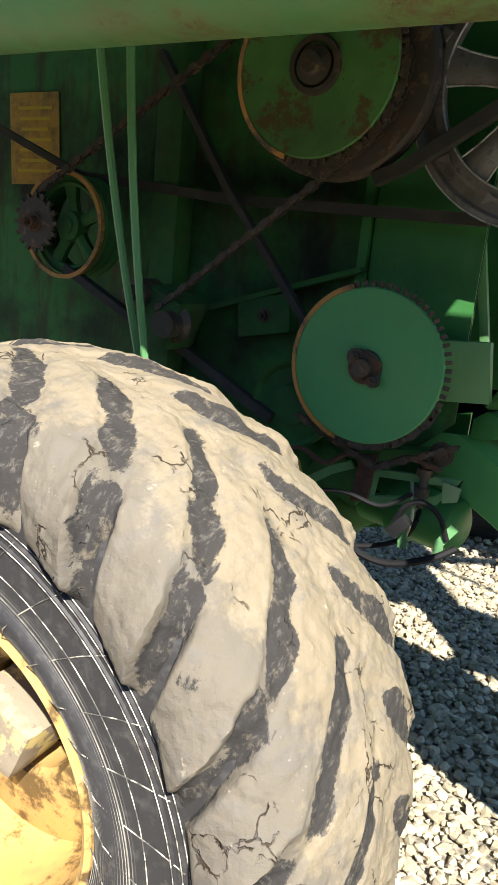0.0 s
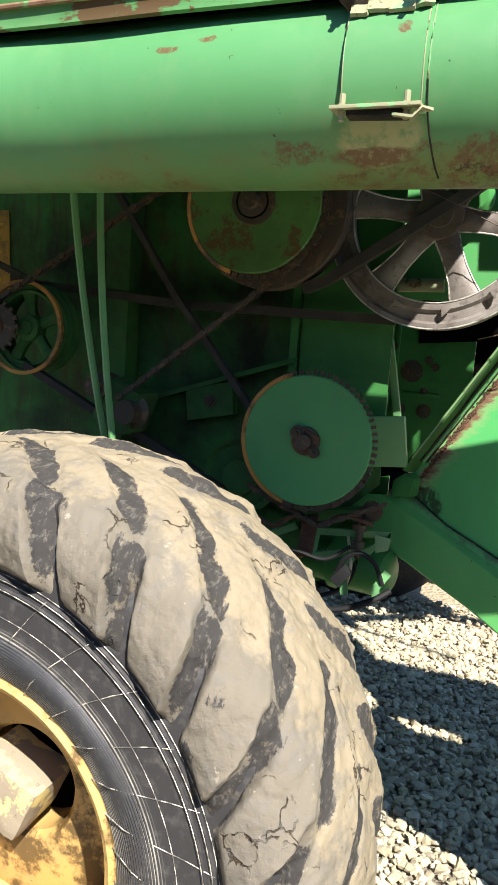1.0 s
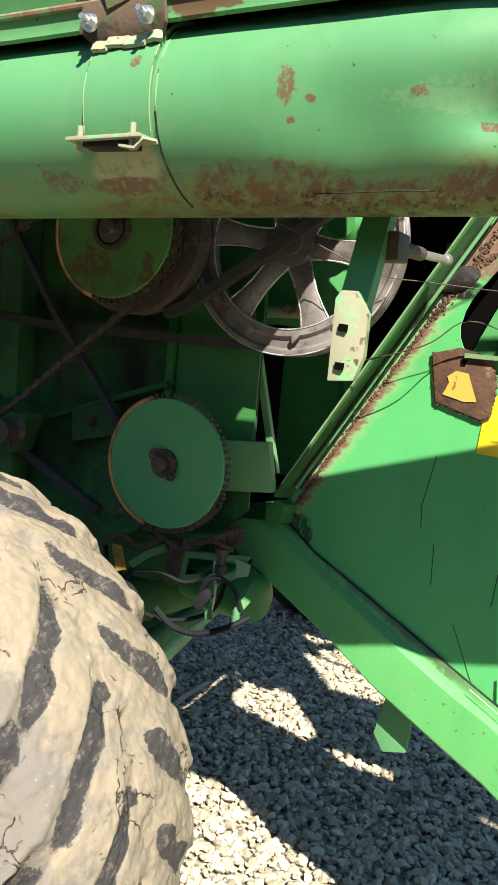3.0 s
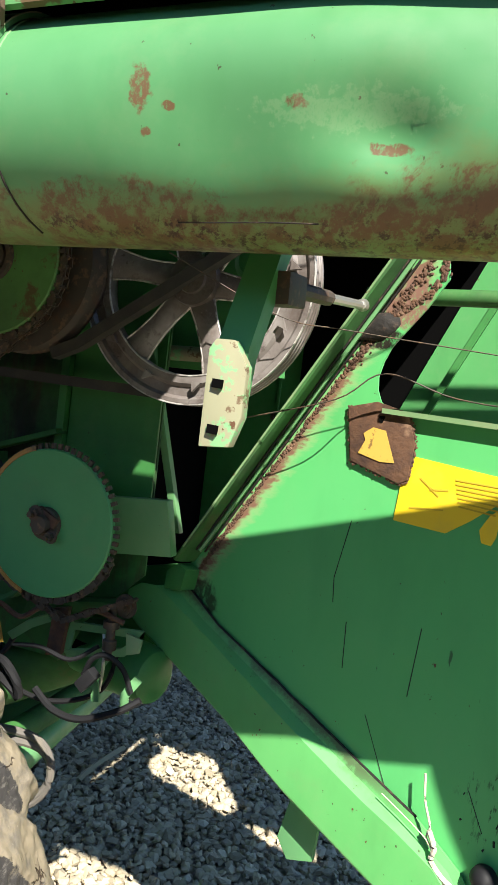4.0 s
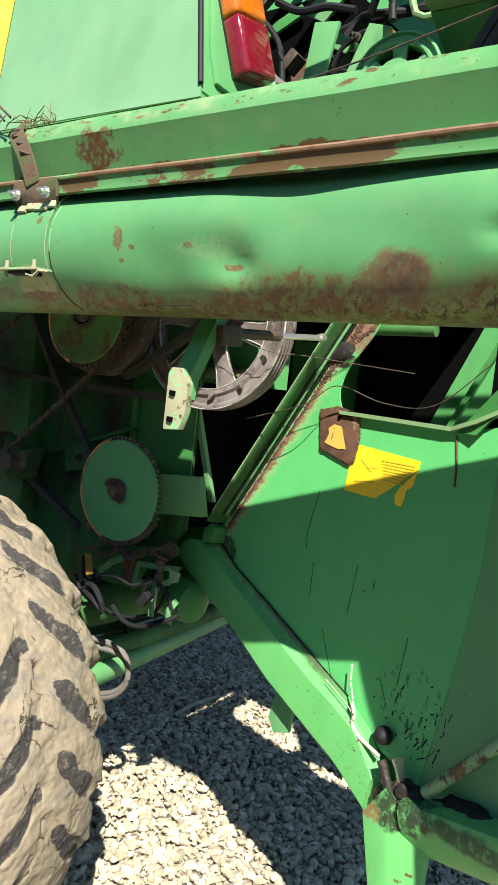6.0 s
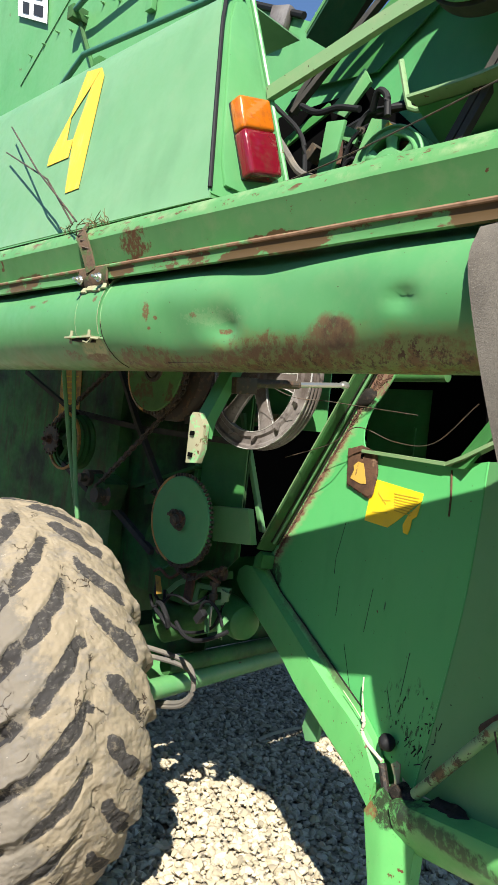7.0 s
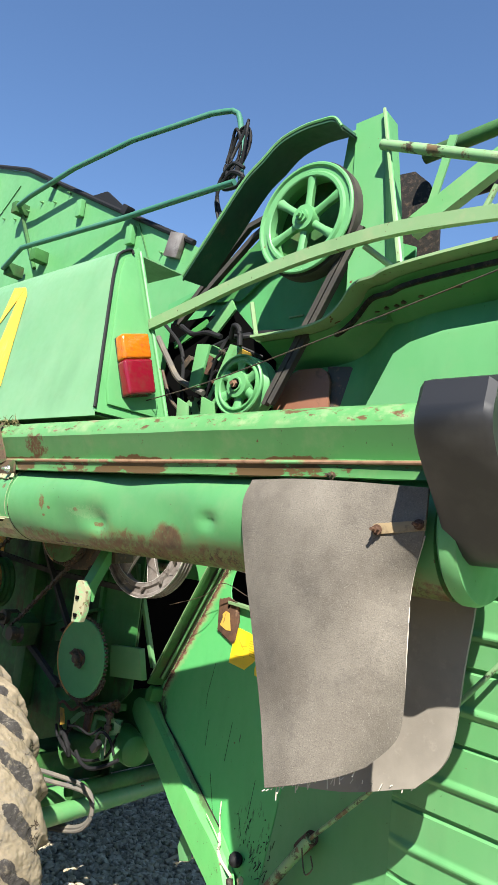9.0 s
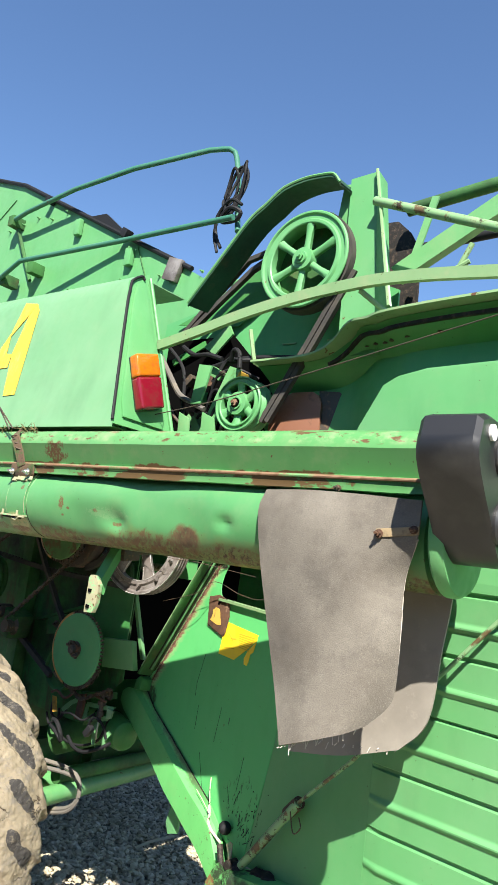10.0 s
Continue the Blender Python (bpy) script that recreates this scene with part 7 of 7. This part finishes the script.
part("deck_flange", sweep(lip, 0, sec=[(-0.05, -0.004), (0.03, -0.004), (0.03, 0.004), (-0.05, 0.004)]), "green_pale", combine, "pale edge flange sweeping along the deck")
bm = bmesh.new()
up = [bm.verts.new(p + Vector((0, 0.03, -0.003))) for p in lip]
dn = [bm.verts.new((p.x + 0.02, p.y + 0.16, p.z - 0.08)) for p in lip]
d2_ = [bm.verts.new((p.x + 0.02, p.y + 0.12, 2.22)) for p in lip]
for a, b in ((up, dn), (dn, d2_)):
    for i in range(len(lip) - 1):
        bm.faces.new((a[i], a[i + 1], b[i + 1], b[i]))
shell(bm, 0.005)
bmesh.ops.recalc_face_normals(bm, faces=bm.faces)
tail = part("tail_wall", bm, "green_body", combine, "green wall of the straw hood under the flange", 40)
for i in range(9):
    p = lip[14 + i * 2] if 14 + i * 2 < len(lip) else lip[-1]
    bolt(tail, (p.x, p.y + 0.10, p.z - 0.05), 0.006, axis="z", mat="chain")
# dark strip puts the flange's shadow line on the wall
part("flange_shadow_gap", sweep([p + Vector((0.015, 0.035, -0.034)) for p in lip[8:]], 0, sec=[(-0.004, -0.006), (0.010, -0.006), (0.010, 0.006), (-0.004, 0.006)]), "grease", tail, "dark strip standing for the shadow under the flange")
# lower swelling panel with its slanting edge
side_panel = part("swell_panel", plate([(0.965, 1.13, 2.30), (1.045, 1.11, 2.430), (1.10, 1.10, 2.455), (1.20, 1.09, 2.472), (2.4, 1.06, 2.52), (2.4, 1.04, 2.18), (0.91, 1.115, 2.18)], 0.02, (0, -1, 0), 0.006), "green_clean", combine, "smooth green tail side panel")
for u, t in ((1.62, "a"), (1.73, "b")):
    part("lettering", sweep([(u, 1.04, 2.10), (u - 0.035, 1.038, 2.16), (u + 0.02, 1.037, 2.19), (u + 0.05, 1.038, 2.15), (u + 0.02, 1.04, 2.10), (u, 1.04, 2.10)], 0.007, 6), "letter", side_panel)
bg = part("brown_guard", plate([(0.42, 1.36, 2.25), (0.665, 1.36, 2.25), (0.665, 1.36, 2.44), (0.650, 1.36, 2.475), (0.62, 1.36, 2.492), (0.53, 1.36, 2.492), (0.47, 1.36, 2.47), (0.435, 1.36, 2.42)], 0.012, (0, -1, 0), 0.004), "brown", combine, "rounded red-brown guard plate")
# dark plate added in place of the shadow right of the guard
part("guard_side_shade", plate([(0.668, 1.372, 2.25), (0.80, 1.40, 2.25), (0.79, 1.40, 2.42), (0.76, 1.40, 2.47), (0.72, 1.39, 2.495), (0.64, 1.375, 2.498)], 0.010, (0, -1, 0), 0.003), "chain", bg, "dark plate standing for the shadow beside the guard")
# upper frame at the tail
for a, b, r, mt in (((0.865, 1.25, 3.175), (1.60, 1.25, 2.865), 0.017, "rusty_green"), ((0.85, 1.55, 3.290), (2.1, 1.50, 3.375), 0.026, "green_grimy_shade"), ((0.80, 1.70, 3.194), (2.1, 1.66, 3.215), 0.020, "hose")):
    part("frame_tube", sweep([a, b], r, 12), mt, combine)
part("frame_strut", sweep([(1.033, 1.40, 3.232), (0.960, 1.40, 2.975)], 0, sec=[(-0.014, -0.004), (0.014, -0.004), (0.014, 0.004), (-0.014, 0.004)], up=(0, 1, 0)), "green", combine, "thin green flat strut")
part("frame_bar", sweep([(0.905, 1.40, 2.938), (1.60, 1.40, 3.325)], 0, sec=[(-0.02, -0.034), (0.02, -0.034), (0.02, 0.034), (-0.02, 0.034)]), "green", combine, "diagonal green square bar")
part("frame_strut", sweep([(1.185, 1.40, 3.02), (1.14, 1.40, 2.93)], 0.010, 8), "green_pale", combine)
part("frame_strut", sweep([(1.125, 1.40, 2.93), (1.18, 1.40, 2.955)], 0.010, 8), "green_pale", combine)
part("dark_sheet", plate([(0.66, 1.62, 3.30), (0.775, 1.62, 3.29), (0.835, 1.62, 3.23), (0.886, 1.62, 3.14), (0.90, 1.62, 2.6), (0.66, 1.62, 2.6)], 0.01, (0, -1, 0)), "grease", combine, "dark grimy sheet behind the post")
# sheet added to block sun that would pass beside the notch
part("blocker_sheet", plate([(0.60, 1.47, 1.58), (1.7, 1.36, 1.58), (1.7, 1.36, 2.30), (0.60, 1.47, 2.30)], 0.01, (0, -1, 0)), "dark", combine)
# hoses and small parts in the deck
rr = random.Random(12)
for i in range(10):
    x0, z0 = 0.02 + rr.random() * 0.2, 2.30 + rr.random() * 0.25
    pts = smooth_path([(x0, 1.33, z0), (x0 + 0.05, 1.28 + 0.08 * rr.random(), z0 + 0.10), (x0 + 0.14, 1.32, z0 + 0.15 * rr.random()), (x0 + 0.22, 1.38, z0 + 0.1)], 5)
    part("hose", sweep(pts, 0.006 + 0.006 * rr.random(), 7), rr.choice(["hose", "hose", "hose_grey"]), combine)
part("lever_plate", plate([(0.10, 1.30, 2.28), (0.17, 1.30, 2.28), (0.30, 1.30, 2.58), (0.24, 1.30, 2.60)], 0.012, (0, -1, 0), 0.003), "green", combine)
part("lever_plate", plate([(0.16, 1.27, 2.25), (0.24, 1.27, 2.25), (0.22, 1.27, 2.37), (0.15, 1.27, 2.40)], 0.012, (0, -1, 0), 0.003), "green", combine)
for k, (x, z, w, h, mt) in enumerate(((0.05, 2.36, 0.05, 0.12, "green"), (0.00, 2.30, 0.06, 0.07, "chain"), (0.09, 2.47, 0.06, 0.05, "green_deep"), (0.20, 2.50, 0.04, 0.09, "chain"), (0.15, 2.58, 0.08, 0.04, "green"), (0.02, 2.55, 0.03, 0.05, "chain"), (0.24, 2.34, 0.04, 0.08, "rust"))):
    part("bracket", box((x, 1.36 - 0.02 * (k % 3), z), (w, 0.05, h), (0, 17 * k - 40, 0), 0.006), mt, combine)
for x, z in ((0.07, 2.40), (0.17, 2.34), (0.21, 2.57), (0.12, 2.53)):
    bolt(combine, (x, 1.30, z), 0.008, mat="chain")
part("elbow_pipe", sweep(smooth_path([(0.24, 1.30, 2.62), (0.27, 1.28, 2.66), (0.30, 1.28, 2.64), (0.31, 1.28, 2.58)], 5), 0.010, 10), "hose", combine)
part("valve_block", box((0.27, 1.33, 2.55), (0.05, 0.06, 0.07), (0, 25, 0), 0.006), "sticker_old", combine)
for pts, r, mt in (([(-0.14, 1.27, 2.66), (-0.06, 1.27, 2.56), (0.01, 1.27, 2.478), (0.09, 1.27, 2.44), (0.16, 1.27, 2.41)], 0.012, "hose_grey"),
                   ([(-0.03, 1.29, 2.70), (0.05, 1.28, 2.655), (0.13, 1.28, 2.65), (0.21, 1.28, 2.625)], 0.010, "hose"),
                   ([(-0.16, 1.30, 2.74), (-0.02, 1.30, 2.60), (0.02, 1.29, 2.42), (0.04, 1.30, 2.30)], 0.008, "hose"),
                   ([(-0.10, 1.28, 2.52), (-0.02, 1.27, 2.40), (0.06, 1.28, 2.33)], 0.007, "chain")):
    part("hose", sweep(smooth_path(pts, 6), r, 8), mt, combine)
for pts, mt in (([(0.115, 1.25, 2.60), (0.185, 1.25, 2.59), (0.15, 1.25, 2.43), (0.095, 1.25, 2.43)], "green_clean"), ([(-0.03, 1.42, 2.74), (0.10, 1.42, 2.84), (0.13, 1.42, 2.79), (0.04, 1.42, 2.70)], "green"), ([(-0.24, 1.44, 2.70), (-0.05, 1.44, 2.78), (-0.04, 1.44, 2.75), (-0.23, 1.44, 2.67)], "green_deep"), ([(0.03, 1.26, 2.40), (0.09, 1.26, 2.37), (0.10, 1.26, 2.28), (0.04, 1.26, 2.28)], "green"), ([(-0.06, 1.44, 2.60), (0.02, 1.44, 2.64), (0.03, 1.44, 2.50), (-0.05, 1.44, 2.48)], "rust")):
    part("lever_plate", plate(pts, 0.012, (0, -1, 0), 0.003), mt, combine)
part("long_hose", sweep(smooth_path([(0.05, 1.38, 2.62), (0.25, 1.36, 2.645), (0.50, 1.38, 2.64), (0.75, 1.38, 2.63)], 5), 0.014, 8), "hose", combine)
part("wire", sweep(smooth_path([(0.10, 1.04, 2.33), (0.40, 1.05, 2.38), (0.80, 1.06, 2.47), (1.20, 1.05, 2.555), (1.6, 1.0, 2.62)], 5), 0.0022, 5), "chain", combine, "slack wire across the tail")

part("tail_side", plate([(1.10, 1.165, 1.80), (2.5, 1.06, 1.80), (2.5, 1.06, 2.30), (1.10, 1.165, 2.30)], 0.008, (0, -1, 0)), "green_clean", combine, "flat green sheet above the ribbed panel")
# dark disc added for the shade seen between the large pulley's spokes
part("pulley_back", lathe([(0.0005, 0.0), (0.186, 0.0), (0.186, 0.01), (0.0005, 0.01)], 40, (0.582, 1.325, 2.990), close=False), "green_grimy_shade", combine)

# ---- ribbed lower tail panel
bm = bmesh.new()
cols = []
zz = np.linspace(0.90, 1.85, 220)
for x, y in ((1.10, 1.178), (1.16, 1.160), (1.5, 1.115), (2.5, 1.02)):
    col = []
    for z in zz:
        ph = ((z - 1.285) / 0.0875) % 2.0
        d = 0.0
        if ph < 0.14:
            d = 0.010
        elif 0.86 < ph < 1.14:
            d = -0.010 * math.cos((ph - 1.0) / 0.14 * math.pi / 2)
        col.append(bm.verts.new((x, y + (d if x > 1.12 else 0) - (0.05 * (z - 1.2) if x > 1.2 else 0), z)))
    cols.append(col)
for a, b in zip(cols, cols[1:]):
    for i in range(len(zz) - 1):
        bm.faces.new((a[i], b[i], b[i + 1], a[i + 1]))
bmesh.ops.recalc_face_normals(bm, faces=bm.faces)
part("ribbed_panel", bm, "green_clean", combine, "green tail panel with pressed horizontal ribs", 30)

def rubble(at, size, seed):
    """A broken lump of pale concrete lying on the ground."""
    bm = bmesh.new()
    bmesh.ops.create_icosphere(bm, subdivisions=3, radius=1.0)
    for v in bm.verts:
        v.co *= 1 + 0.35 * noise.noise(v.co * 1.4 + Vector((seed, 0, 0))) + 0.10 * noise.noise(v.co * 5)
        v.co.z = max(v.co.z, -0.6)
    bmesh.ops.transform(bm, matrix=pose(*at, 0, 0, 40 * seed) @ Matrix.Diagonal((*size, 1)), verts=bm.verts)
    tagged(part("rubble_lump", bm, "concrete", None, "", 20), "pale broken concrete lump on bare earth", "rubble", group="rubble behind the machine")


rubble((-0.62, 4.95, 0.05), (0.16, 0.10, 0.09), 1)
rubble((-0.34, 4.85, 0.04), (0.13, 0.09, 0.06), 2)
rubble((-0.08, 4.75, 0.03), (0.10, 0.08, 0.05), 3)

# ---- pale slivers added for a bright streak on the gravel
bm = bmesh.new()
add_sweep(bm, smooth_path([(-1.05, 2.56, 0.022), (-1.045, 2.66, 0.034), (-1.035, 2.76, 0.036), (-1.03, 2.89, 0.026)], 4), 0, sec=[(-0.016, -0.003), (0.0, 0.006), (0.016, -0.003)])
tagged(part("pale_sliver", bm, "sliver"), "pale sliver lying on the gravel", "stalk")
bm = bmesh.new()
add_sweep(bm, [(-1.165, 2.70, 0.026), (-1.14, 2.73, 0.034), (-1.13, 2.75, 0.026)], 0, sec=[(-0.014, -0.003), (0.0, 0.006), (0.014, -0.003)])
tagged(part("pale_sliver", bm, "sliver"), "short pale sliver on the gravel", "stalk")
